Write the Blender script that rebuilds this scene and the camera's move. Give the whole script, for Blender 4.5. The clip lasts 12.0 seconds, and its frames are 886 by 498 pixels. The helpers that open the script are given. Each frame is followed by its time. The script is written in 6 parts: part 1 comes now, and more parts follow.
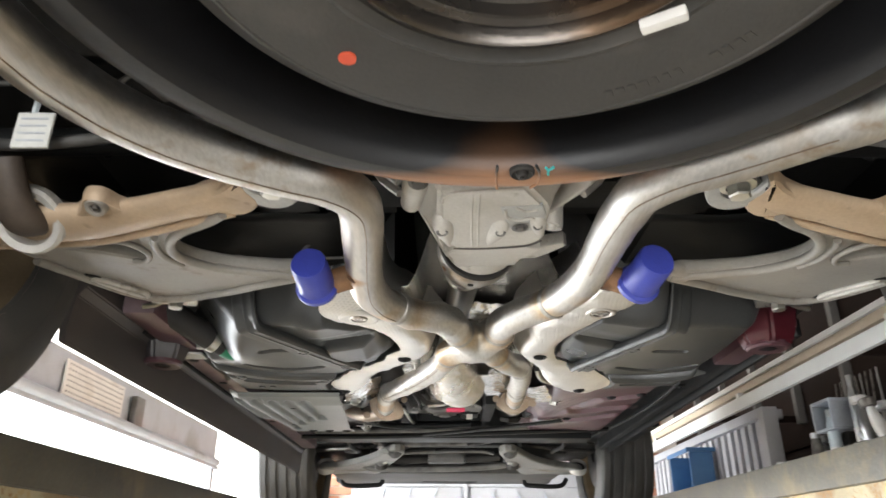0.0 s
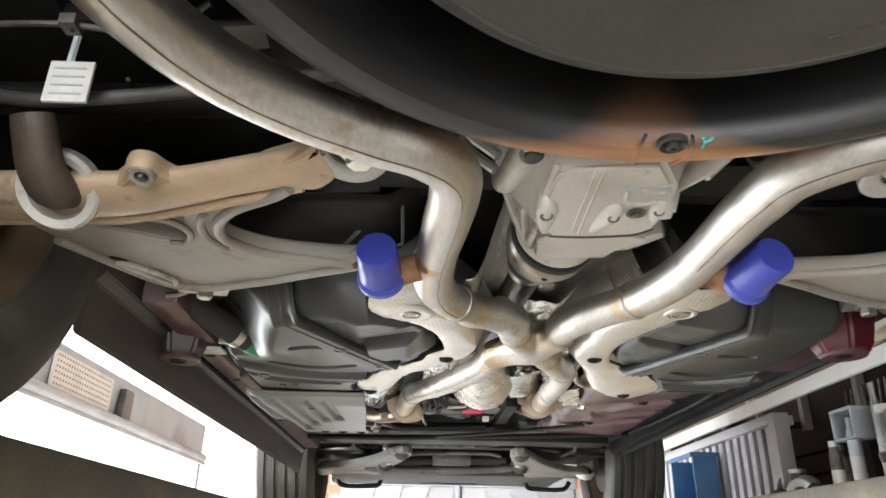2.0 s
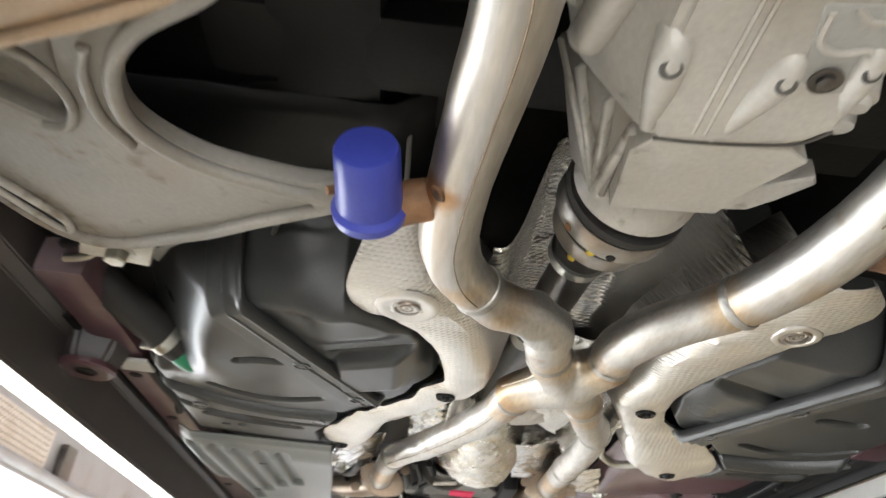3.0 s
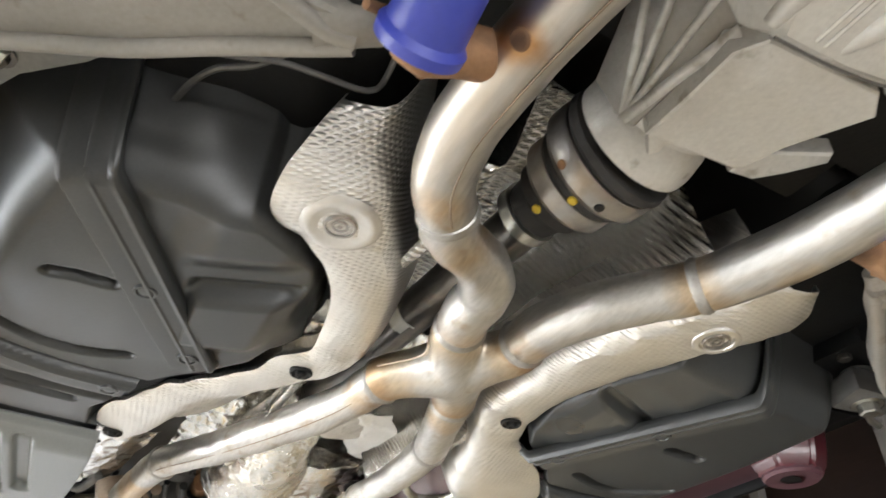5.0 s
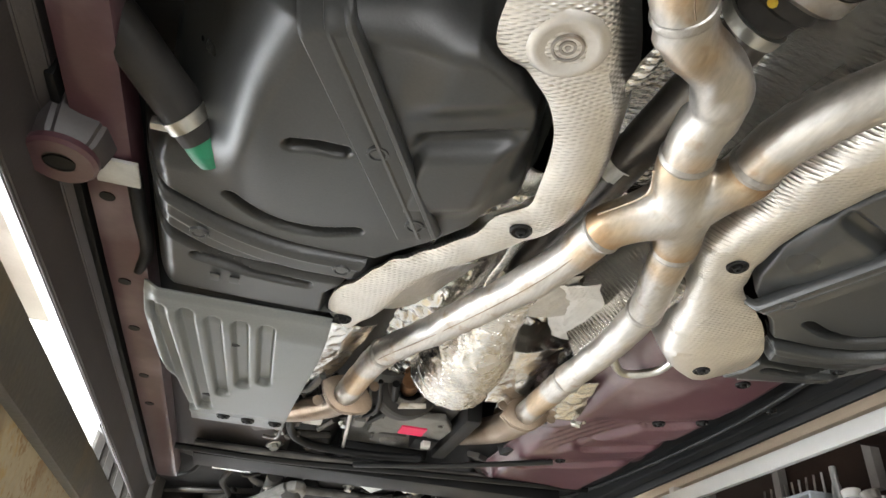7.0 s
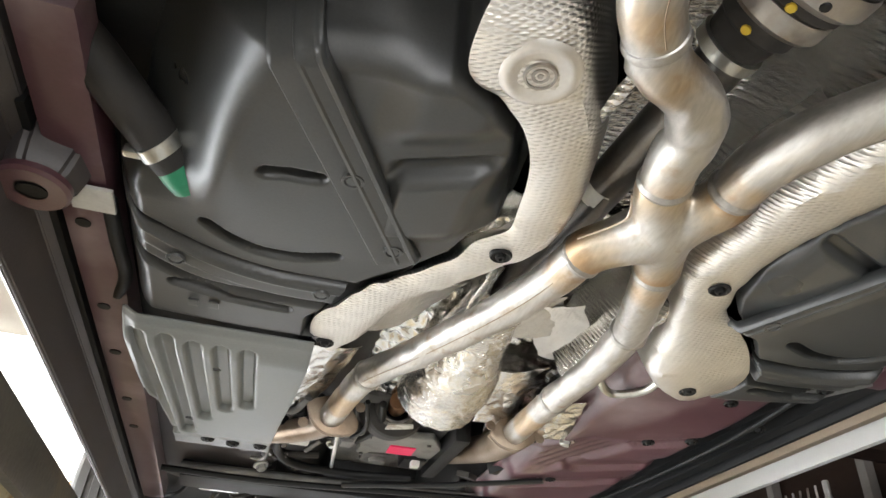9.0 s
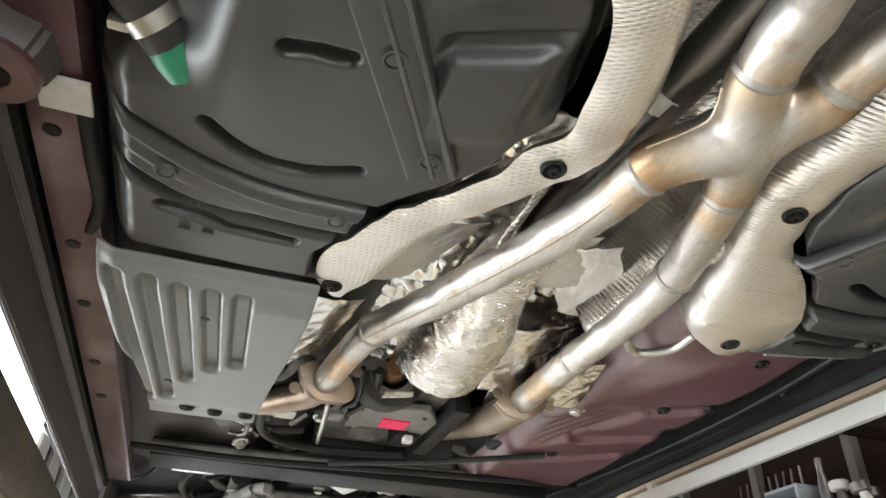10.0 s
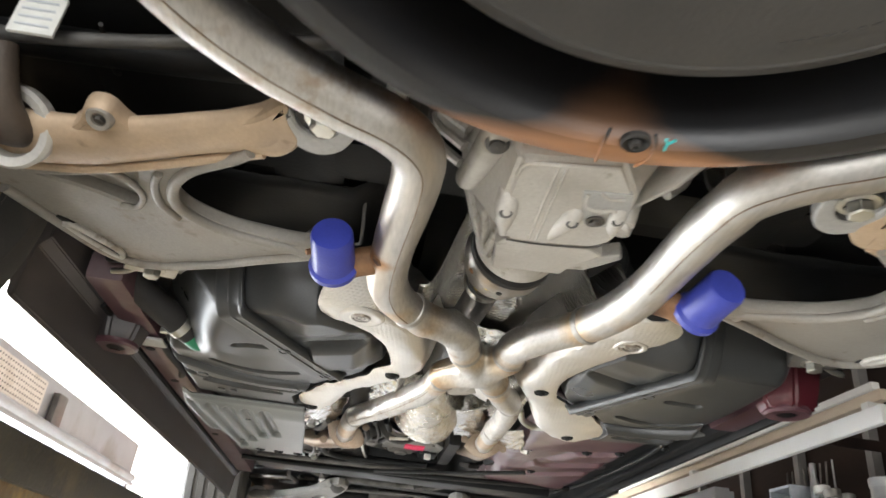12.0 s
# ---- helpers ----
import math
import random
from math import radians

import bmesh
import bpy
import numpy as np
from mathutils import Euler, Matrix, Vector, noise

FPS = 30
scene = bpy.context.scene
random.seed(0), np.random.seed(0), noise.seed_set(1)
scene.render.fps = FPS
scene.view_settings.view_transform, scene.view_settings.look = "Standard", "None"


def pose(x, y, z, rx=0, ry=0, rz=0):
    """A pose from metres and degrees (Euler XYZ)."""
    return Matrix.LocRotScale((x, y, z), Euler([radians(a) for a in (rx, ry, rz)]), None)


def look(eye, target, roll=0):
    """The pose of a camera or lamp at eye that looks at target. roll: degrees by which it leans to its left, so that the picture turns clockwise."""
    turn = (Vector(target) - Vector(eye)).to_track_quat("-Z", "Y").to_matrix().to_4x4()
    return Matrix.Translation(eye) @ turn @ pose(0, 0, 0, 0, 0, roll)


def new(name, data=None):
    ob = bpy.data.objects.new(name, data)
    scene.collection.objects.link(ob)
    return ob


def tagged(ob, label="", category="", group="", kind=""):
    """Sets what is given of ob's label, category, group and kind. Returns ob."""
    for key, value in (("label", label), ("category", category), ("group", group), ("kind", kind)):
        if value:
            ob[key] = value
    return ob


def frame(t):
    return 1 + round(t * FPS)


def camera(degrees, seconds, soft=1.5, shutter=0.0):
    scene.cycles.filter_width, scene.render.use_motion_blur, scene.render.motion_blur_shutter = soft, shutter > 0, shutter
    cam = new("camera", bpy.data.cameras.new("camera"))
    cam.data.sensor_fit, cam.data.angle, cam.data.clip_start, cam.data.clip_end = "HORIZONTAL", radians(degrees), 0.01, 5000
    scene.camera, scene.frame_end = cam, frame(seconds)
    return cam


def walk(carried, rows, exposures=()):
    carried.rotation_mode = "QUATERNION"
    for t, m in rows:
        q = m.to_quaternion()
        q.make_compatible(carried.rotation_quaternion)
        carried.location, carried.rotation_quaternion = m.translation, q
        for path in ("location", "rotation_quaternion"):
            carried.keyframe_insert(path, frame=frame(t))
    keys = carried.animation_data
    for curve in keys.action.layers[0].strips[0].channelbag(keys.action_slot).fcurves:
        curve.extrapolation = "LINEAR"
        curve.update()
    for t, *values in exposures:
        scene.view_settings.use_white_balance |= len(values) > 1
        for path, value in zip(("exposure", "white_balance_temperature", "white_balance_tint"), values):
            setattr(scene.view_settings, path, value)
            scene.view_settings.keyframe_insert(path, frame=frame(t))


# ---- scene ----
cam = camera(64.1, 12.0, shutter=0.4)
PATH = [
    (0, (-0.06, 0.21, 1.469), (-0.062, 2.047, 2.259), 0.2),
    (0.5, (-0.08, 0.244, 1.429), (0.03, 2.063, 2.253), 0.3),
    (1, (-0.087, 0.267, 1.427), (0.016, 2.096, 2.229), 0.3),
    (1.5, (-0.098, 0.283, 1.43), (-0.012, 2.123, 2.21), 1.2),
    (2, (-0.187, 0.331, 1.506), (-0.141, 2.171, 2.288), 1.0),
    (2.5, (-0.188, 0.488, 1.517), (-0.204, 2.298, 2.368), 3.7),
    (2.7, (-0.18, 0.579, 1.517), (-0.218, 2.356, 2.434), 5.1),
    (4.3, (-0.346, 0.922, 1.457), (0.381, 2.29, 2.721), 2.1),
    (4.5, (-0.341, 0.922, 1.458), (0.396, 2.289, 2.717), 2.3),
    (5, (-0.349, 0.931, 1.449), (0.371, 2.333, 2.68), 3.1),
    (5.5, (-0.394, 1.027, 1.419), (0.178, 2.547, 2.586), 3.0),
    (6, (-0.403, 1.064, 1.401), (0.126, 2.617, 2.545), 2.0),
    (6.5, (-0.398, 1.059, 1.392), (0.111, 2.649, 2.494), 1.7),
    (7, (-0.404, 1.016, 1.362), (-0.001, 2.658, 2.432), 4.1),
    (9, (-0.387, 1.009, 1.382), (0.023, 2.631, 2.479), 3.5),
    (9.5, (-0.388, 1.092, 1.399), (0.069, 2.692, 2.51), 3.1),
    (10, (-0.424, 1.18, 1.377), (0.09, 2.778, 2.464), 1.9),
    (10.5, (-0.376, 1.07, 1.403), (0.137, 2.693, 2.453), -0.2),
    (11, (-0.246, 0.791, 1.47), (0.066, 2.489, 2.479), 3.1),
    (11.5, (-0.219, 0.56, 1.472), (-0.032, 2.289, 2.458), 6.1),
    (12, (-0.168, 0.368, 1.451), (-0.042, 2.14, 2.369), 6.6),
]
EXPOSURES = [(0, -0.1), (2.7, -0.02), (4.5, 0.10), (7, 0.12), (10, 0.08), (11.5, -0.05), (12, 0.0)]
walk(cam, [(t, look(eye, target, roll)) for t, eye, target, roll in PATH], EXPOSURES)

# ---------------------------------------------------------------- world and light
world = bpy.data.worlds.new("sky")
scene.world = world
world.use_nodes = True
wn = world.node_tree.nodes
sky = wn.new("ShaderNodeTexSky")
sky.sky_type, sky.sun_disc = "NISHITA", False
SUN_ELEVATION, SUN_AZIMUTH = 32.0, 215.0
sky.sun_elevation, sky.sun_rotation = radians(SUN_ELEVATION), radians(SUN_AZIMUTH)
wn["Background"].inputs["Strength"].default_value = 0.12
world.node_tree.links.new(sky.outputs[0], wn["Background"].inputs[0])

sun_data = bpy.data.lights.new("sun", "SUN")
sun_data.energy, sun_data.angle, sun_data.color = 4.0, radians(0.5), (1.0, 0.93, 0.82)
sun = new("sun", sun_data)
sa, se = radians(SUN_AZIMUTH), radians(SUN_ELEVATION)
SUN_FROM = Vector((math.sin(sa) * math.cos(se), math.cos(sa) * math.cos(se), math.sin(se)))
sun.matrix_basis = Matrix.Translation(SUN_FROM * 20) @ SUN_FROM.to_track_quat("Z", "Y").to_matrix().to_4x4()


def area_lamp(name, eye, target, w, h, watts, colour):
    data = bpy.data.lights.new(name, "AREA")
    data.shape, data.size, data.size_y, data.energy, data.color = "RECTANGLE", w, h, watts, colour
    ob = new(name, data)
    ob.matrix_basis = look(eye, target)
    return ob


# daylight that enters by the open side and by the open entrance behind
area_lamp("daylight_side", (-2.55, 4.2, 1.45), (2, 4.0, 1.45), 5.6, 2.7, 640, (0.94, 0.985, 1.04))
area_lamp("daylight_entrance", (-0.5, -3.3, 1.5), (-0.5, 4, 0.6), 3.8, 2.6, 310, (0.98, 0.99, 1.0))


# ---------------------------------------------------------------- materials
def surface(name, colours, rough=0.5, metal=0.0, scale=8.0, grain=120.0, bump=0.15, bump_scale=None, stain=None, stain_scale=3.0,
            stain_amount=0.5, rough_spread=0.15, stretch=(1, 1, 1), coat=0.0, random=0.0, spec=0.5, speckle=0.14):
    """A procedural surface with a broad and a fine variation, an optional stain and a fine relief."""
    m = bpy.data.materials.new(name)
    m.use_nodes = True
    nt = m.node_tree
    n, l = nt.nodes, nt.links
    p = n["Principled BSDF"]
    p.inputs["Metallic"].default_value = metal
    p.inputs["Specular IOR Level"].default_value = spec
    p.inputs["Coat Weight"].default_value = coat
    p.inputs["Coat Roughness"].default_value = 0.1
    tc = n.new("ShaderNodeTexCoord")
    mp = n.new("ShaderNodeMapping")
    mp.inputs["Scale"].default_value = stretch
    l.new(tc.outputs["Object"], mp.inputs["Vector"])

    def noise_node(s, detail=4.0):
        t = n.new("ShaderNodeTexNoise")
        t.inputs["Scale"].default_value, t.inputs["Detail"].default_value = s, detail
        l.new(mp.outputs[0], t.inputs["Vector"])
        return t

    broad, fine = noise_node(scale), noise_node(grain, 3.0)
    ramp = n.new("ShaderNodeValToRGB")
    ramp.color_ramp.elements[0].position, ramp.color_ramp.elements[1].position = 0.3, 0.7
    ramp.color_ramp.elements[0].color = (*colours[0], 1)
    ramp.color_ramp.elements[1].color = (*colours[1], 1)
    l.new(broad.outputs["Fac"], ramp.inputs[0])
    last = ramp.outputs[0]
    mix = n.new("ShaderNodeMix")
    mix.data_type, mix.blend_type = "RGBA", "OVERLAY"
    mix.inputs["Factor"].default_value = speckle
    l.new(last, mix.inputs["A"])
    l.new(fine.outputs["Fac"], mix.inputs["B"])
    last = mix.outputs["Result"]
    if stain:
        sn = noise_node(stain_scale, 6.0)
        sr = n.new("ShaderNodeValToRGB")
        sr.color_ramp.elements[0].position = 0.62 - 0.25 * stain_amount
        sr.color_ramp.elements[1].position = 0.80 - 0.25 * stain_amount
        l.new(sn.outputs["Fac"], sr.inputs[0])
        sm = n.new("ShaderNodeMix")
        sm.data_type = "RGBA"
        l.new(sr.outputs[0], sm.inputs["Factor"])
        l.new(last, sm.inputs["A"])
        sm.inputs["B"].default_value = (*stain, 1)
        last = sm.outputs["Result"]
    if random:
        oi = n.new("ShaderNodeObjectInfo")
        hs = n.new("ShaderNodeHueSaturation")
        mr = n.new("ShaderNodeMapRange")
        mr.inputs["To Min"].default_value, mr.inputs["To Max"].default_value = 1 - random, 1 + random
        l.new(oi.outputs["Random"], mr.inputs["Value"])
        l.new(mr.outputs[0], hs.inputs["Value"])
        l.new(last, hs.inputs["Color"])
        last = hs.outputs[0]
    l.new(last, p.inputs["Base Color"])
    rr = n.new("ShaderNodeMapRange")
    rr.inputs["To Min"].default_value = max(0.03, rough - rough_spread)
    rr.inputs["To Max"].default_value = min(1.0, rough + rough_spread)
    l.new(broad.outputs["Fac"], rr.inputs["Value"])
    l.new(rr.outputs[0], p.inputs["Roughness"])
    bn = n.new("ShaderNodeBump")
    bn.inputs["Strength"].default_value, bn.inputs["Distance"].default_value = bump, 0.002
    if bump_scale:
        l.new(noise_node(bump_scale, 5.0).outputs["Fac"], bn.inputs["Height"])
    else:
        l.new(fine.outputs["Fac"], bn.inputs["Height"])
    l.new(bn.outputs[0], p.inputs["Normal"])
    return m


def embossed(name, colours, pitch, rough, depth=0.6):
    """Aluminium sheet embossed with rows of small dimples."""
    m = surface(name, colours, rough, 1.0, scale=14, grain=260, bump=0.2, rough_spread=0.1)
    n, l = m.node_tree.nodes, m.node_tree.links
    tc = n.new("ShaderNodeTexCoord")
    mp = n.new("ShaderNodeMapping")
    mp.inputs["Rotation"].default_value = (radians(31), radians(27), radians(21))
    l.new(tc.outputs["Object"], mp.inputs["Vector"])
    # two crossing sets of small ridges at a slant to the sheet
    waves = []
    for turn in (66, -66):
        tilt = n.new("ShaderNodeMapping")
        tilt.inputs["Rotation"].default_value = (0, 0, radians(turn))
        l.new(mp.outputs[0], tilt.inputs["Vector"])
        w = n.new("ShaderNodeTexWave")
        w.bands_direction = "X"
        w.inputs["Scale"].default_value = 0.314 / pitch
        w.inputs["Distortion"].default_value = 0.2
        l.new(tilt.outputs[0], w.inputs["Vector"])
        waves.append(w)
    mul = n.new("ShaderNodeMath")
    mul.operation = "MULTIPLY"
    l.new(waves[0].outputs["Fac"], mul.inputs[0])
    l.new(waves[1].outputs["Fac"], mul.inputs[1])
    b = n.new("ShaderNodeBump")
    b.inputs["Strength"].default_value, b.inputs["Distance"].default_value = min(1.0, depth), 0.0010 * max(1.0, 2 * depth)
    patch = n.new("ShaderNodeTexNoise")
    patch.inputs["Scale"].default_value = 9
    l.new(tc.outputs["Object"], patch.inputs["Vector"])
    fade = n.new("ShaderNodeMapRange")
    fade.inputs["From Min"].default_value, fade.inputs["From Max"].default_value = 0.35, 0.62
    fade.inputs["To Min"].default_value = 0.25
    l.new(patch.outputs["Fac"], fade.inputs["Value"])
    deep = n.new("ShaderNodeMath")
    deep.operation = "MULTIPLY"
    l.new(mul.outputs[0], deep.inputs[0])
    l.new(fade.outputs[0], deep.inputs[1])
    l.new(deep.outputs[0], b.inputs["Height"])
    first = next(x for x in n if x.bl_idname == "ShaderNodeBump" and x != b)
    l.new(first.outputs[0], b.inputs["Normal"])
    l.new(b.outputs[0], n["Principled BSDF"].inputs["Normal"])
    return m


STEEL = surface("brushed_stainless", ((0.46, 0.445, 0.42), (0.58, 0.565, 0.535)), 0.45, 1.0, 7, 240, 0.08, stain=(0.48, 0.42, 0.35), stain_scale=9, stain_amount=0.3, rough_spread=0.10, stretch=(1, 0.16, 1), speckle=0.28)
STEEL_TINT = surface("heat_tinted_stainless", ((0.50, 0.39, 0.28), (0.60, 0.54, 0.46)), 0.38, 1.0, 22, 160, 0.10, stain=(0.44, 0.30, 0.18), stain_scale=16, stain_amount=0.3)
WELD = surface("weld_bead", ((0.34, 0.33, 0.31), (0.48, 0.46, 0.43)), 0.5, 1.0, 60, 300, 0.7, bump_scale=120)
RUST = surface("rusty_steel", ((0.20, 0.10, 0.05), (0.33, 0.19, 0.10)), 0.7, 0.45, 30, 200, 0.5, stain=(0.09, 0.05, 0.03), stain_scale=25)
RUST_DARK = surface("dark_brown_steel", ((0.045, 0.034, 0.026), (0.08, 0.06, 0.045)), 0.6, 0.2, 20, 200, 0.3)
BROWN_STEEL = surface("browned_steel", ((0.20, 0.14, 0.095), (0.33, 0.27, 0.21)), 0.45, 0.9, 14, 180, 0.2)
CAST = surface("cast_aluminium", ((0.46, 0.44, 0.40), (0.56, 0.54, 0.50)), 0.55, 0.35, 12, 220, 0.3, bump_scale=160, stain=(0.36, 0.33, 0.28), stain_scale=7, stain_amount=0.25)
ARM = surface("dusty_cast_arm", ((0.24, 0.225, 0.20), (0.33, 0.305, 0.27)), 0.6, 0.25, 7, 220, 0.3, bump_scale=150, stain=(0.30, 0.25, 0.20), stain_scale=5, stain_amount=0.35)
ARM_TAN = surface("tan_cast_arm", ((0.44, 0.32, 0.21), (0.55, 0.42, 0.29)), 0.6, 0.2, 7, 220, 0.3, bump_scale=150, stain=(0.34, 0.26, 0.19), stain_scale=5, stain_amount=0.35)
EMBOSS = embossed("embossed_aluminium", ((0.68, 0.66, 0.63), (0.78, 0.76, 0.725)), 0.0050, 0.38, 0.85)
FOIL = surface("crumpled_foil", ((0.66, 0.645, 0.61), (0.78, 0.765, 0.73)), 0.22, 1.0, 16, 200, 0.9, bump_scale=48, rough_spread=0.12)
DISH = surface("smooth_pressed_aluminium", ((0.62, 0.60, 0.57), (0.70, 0.68, 0.65)), 0.42, 1.0, 12, 220, 0.08)
FOILCOVER = embossed("dimpled_foil", ((0.68, 0.66, 0.62), (0.80, 0.78, 0.74)), 0.0056, 0.24, 1.2)
LINING = embossed("dull_tunnel_aluminium", ((0.60, 0.59, 0.57), (0.72, 0.71, 0.68)), 0.0085, 0.22, 1.8)
PLASTIC = surface("satin_black_plastic", ((0.034, 0.036, 0.036), (0.047, 0.048, 0.047)), 0.33, 0.0, 5, 300, 0.08, bump_scale=350, speckle=0.2)
PANEL = surface("grey_underbody_plastic", ((0.13, 0.14, 0.14), (0.17, 0.18, 0.175)), 0.36, 0.0, 6, 300, 0.12, stain=(0.18, 0.17, 0.15), stain_scale=5, stain_amount=0.3)
BLACK = surface("black_painted_steel", ((0.005, 0.0055, 0.006), (0.013, 0.013, 0.013)), 0.5, 0.0, 6, 200, 0.15, stain=(0.022, 0.021, 0.02), stain_scale=5, stain_amount=0.2, spec=0.22)
WELL = surface("black_well_steel", ((0.007, 0.007, 0.008), (0.014, 0.014, 0.015)), 0.48, 0.0, 5, 200, 0.15)
RUBBER = surface("tyre_rubber", ((0.035, 0.033, 0.030), (0.06, 0.056, 0.05)), 0.6, 0.0, 6, 240, 0.2, stain=(0.10, 0.09, 0.08), stain_scale=6, stain_amount=0.25)
BUSH = surface("bush_rubber", ((0.016, 0.015, 0.014), (0.035, 0.032, 0.029)), 0.7, 0.0, 20, 240, 0.2)
RED = surface("dark_red_body_paint", ((0.060, 0.006, 0.011), (0.095, 0.012, 0.019)), 0.35, 0.0, 4, 200, 0.06, stain=(0.14, 0.075, 0.075), stain_scale=3, stain_amount=0.3, coat=0.4)
# dark sill tone, lifted towards grey so that its colour carries some haze
SILL = surface("hazed_dark_sill", ((0.052, 0.046, 0.046), (0.080, 0.072, 0.071)), 0.5, 0.0, 4, 200, 0.12, stain=(0.10, 0.085, 0.08), stain_scale=4, stain_amount=0.25)
# red paint with the pale pink of its reflections put into the colour
PINK = surface("sheen_toned_red_underbody", ((0.074, 0.030, 0.038), (0.112, 0.056, 0.066)), 0.36, 0.0, 4, 200, 0.08, stain=(0.24, 0.18, 0.19), stain_scale=4, stain_amount=0.35, coat=0.3)
BLUE = surface("blue_plastic_cap", ((0.036, 0.050, 0.31), (0.050, 0.066, 0.38)), 0.42, 0.0, 9, 260, 0.08)
GREEN = surface("green_plastic", ((0.01, 0.16, 0.085), (0.015, 0.22, 0.11)), 0.4, 0.0, 12, 200, 0.1)
WHITE = surface("white_label", ((0.55, 0.55, 0.52), (0.68, 0.68, 0.64)), 0.6, 0.0, 30, 200, 0.1)
PAPER = surface("white_paint", ((0.72, 0.70, 0.66), (0.82, 0.80, 0.76)), 0.55, 0.0, 6, 200, 0.1, stain=(0.55, 0.50, 0.42), stain_scale=4, stain_amount=0.2)
PINKLABEL = surface("magenta_label", ((0.75, 0.02, 0.10), (0.85, 0.03, 0.14)), 0.5, 0.0, 10, 100, 0.05)
ORANGEDOT = surface("orange_paint_mark", ((0.80, 0.10, 0.04), (0.85, 0.13, 0.06)), 0.6)
CYAN = surface("cyan_paint_mark", ((0.05, 0.45, 0.45), (0.08, 0.55, 0.52)), 0.6)
YELLOW = surface("yellow_paint_mark", ((0.65, 0.45, 0.03), (0.75, 0.55, 0.06)), 0.6)
ZINC = surface("zinc_plated_steel", ((0.5, 0.5, 0.46), (0.66, 0.66, 0.62)), 0.35, 1.0, 30, 200, 0.15)
DARKSTEEL = surface("dark_machined_steel", ((0.10, 0.095, 0.09), (0.17, 0.16, 0.15)), 0.35, 0.9, 16, 200, 0.15)
CASTGREY = surface("greyer_rough_cast", ((0.36, 0.36, 0.345), (0.45, 0.445, 0.425)), 0.6, 0.3, 14, 220, 0.4, bump_scale=180)
COUPLING = surface("machined_coupling_steel", ((0.30, 0.28, 0.26), (0.40, 0.38, 0.35)), 0.38, 0.9, 20, 220, 0.1, stain=(0.24, 0.17, 0.11), stain_scale=14, stain_amount=0.3)
GOLDRIM = surface("bronze_wheel_barrel", ((0.30, 0.22, 0.13), (0.42, 0.32, 0.20)), 0.38, 0.8, 12, 200, 0.15)
RIMSTEEL = surface("dusty_steel_rim", ((0.07, 0.062, 0.056), (0.13, 0.115, 0.10)), 0.26, 0.85, 10, 200, 0.15, stain=(0.16, 0.10, 0.06), stain_scale=6, stain_amount=0.3, rough_spread=0.06)
CONCRETE = surface("workshop_concrete", ((0.38, 0.38, 0.37), (0.48, 0.475, 0.46)), 0.8, 0.0, 2, 40, 0.3, stain=(0.22, 0.215, 0.205), stain_scale=0.9, stain_amount=0.3)
RUNWAY = surface("worn_yellow_runway", ((0.34, 0.28, 0.17), (0.50, 0.43, 0.28)), 0.5, 0.15, 5, 90, 0.3, stain=(0.20, 0.11, 0.045), stain_scale=9, stain_amount=0.55)
PLATE = surface("dull_grey_plate", ((0.17, 0.168, 0.16), (0.24, 0.235, 0.22)), 0.55, 0.3, 12, 200, 0.3, stain=(0.12, 0.115, 0.105), stain_scale=14, stain_amount=0.3)
RAILWHITE = surface("bright_white_rail_paint", ((0.84, 0.83, 0.80), (0.90, 0.89, 0.86)), 0.5, 0.0, 5, 160, 0.08)
GRIME = surface("grimy_cast_metal", ((0.085, 0.083, 0.079), (0.17, 0.165, 0.157)), 0.5, 0.4, 14, 200, 0.4, bump_scale=140, stain=(0.035, 0.033, 0.03), stain_scale=9, stain_amount=0.4)
LIP = surface("greasy_steel_lip", ((0.06, 0.055, 0.045), (0.12, 0.11, 0.085)), 0.5, 0.5, 8, 120, 0.3, stain=(0.25, 0.19, 0.10), stain_scale=6, stain_amount=0.3)
PLASTER = surface("stained_plaster", ((0.50, 0.46, 0.40), (0.62, 0.58, 0.51)), 0.85, 0.0, 2, 60, 0.2, stain=(0.35, 0.30, 0.24), stain_scale=1.2, stain_amount=0.3)
BATTEN = surface("dull_grey_batten", ((0.11, 0.105, 0.10), (0.17, 0.16, 0.15)), 0.7, 0.0, 5, 120, 0.2)
DARKWOOD = surface("dark_stained_boards", ((0.010, 0.006, 0.005), (0.022, 0.013, 0.010)), 0.8, 0.0, 5, 80, 0.3, stretch=(1, 0.2, 1), spec=0.12)
WOOD = surface("pale_timber", ((0.52, 0.41, 0.29), (0.63, 0.52, 0.40)), 0.65, 0.0, 6, 90, 0.3, stretch=(1, 0.15, 1))
BRICK = surface("salmon_brick", ((0.52, 0.24, 0.15), (0.62, 0.31, 0.20)), 0.85, 0.0, 14, 120, 0.4, random=0.15)
MORTAR = surface("pale_mortar", ((0.48, 0.42, 0.36), (0.58, 0.52, 0.45)), 0.9, 0.0, 20, 150, 0.4)
GATE = surface("pale_grey_gate_paint", ((0.40, 0.40, 0.42), (0.48, 0.48, 0.50)), 0.5, 0.0, 3, 120, 0.1, stain=(0.42, 0.40, 0.38), stain_scale=2, stain_amount=0.25)
GREYSTEEL = surface("grey_painted_beam", ((0.40, 0.43, 0.47), (0.50, 0.53, 0.57)), 0.5, 0.1, 4, 120, 0.15, stain=(0.32, 0.32, 0.32), stain_scale=3, stain_amount=0.3)
BINBLUE = surface("blue_crate_plastic", ((0.045, 0.13, 0.28), (0.06, 0.17, 0.34)), 0.45, 0.0, 10, 150, 0.1)
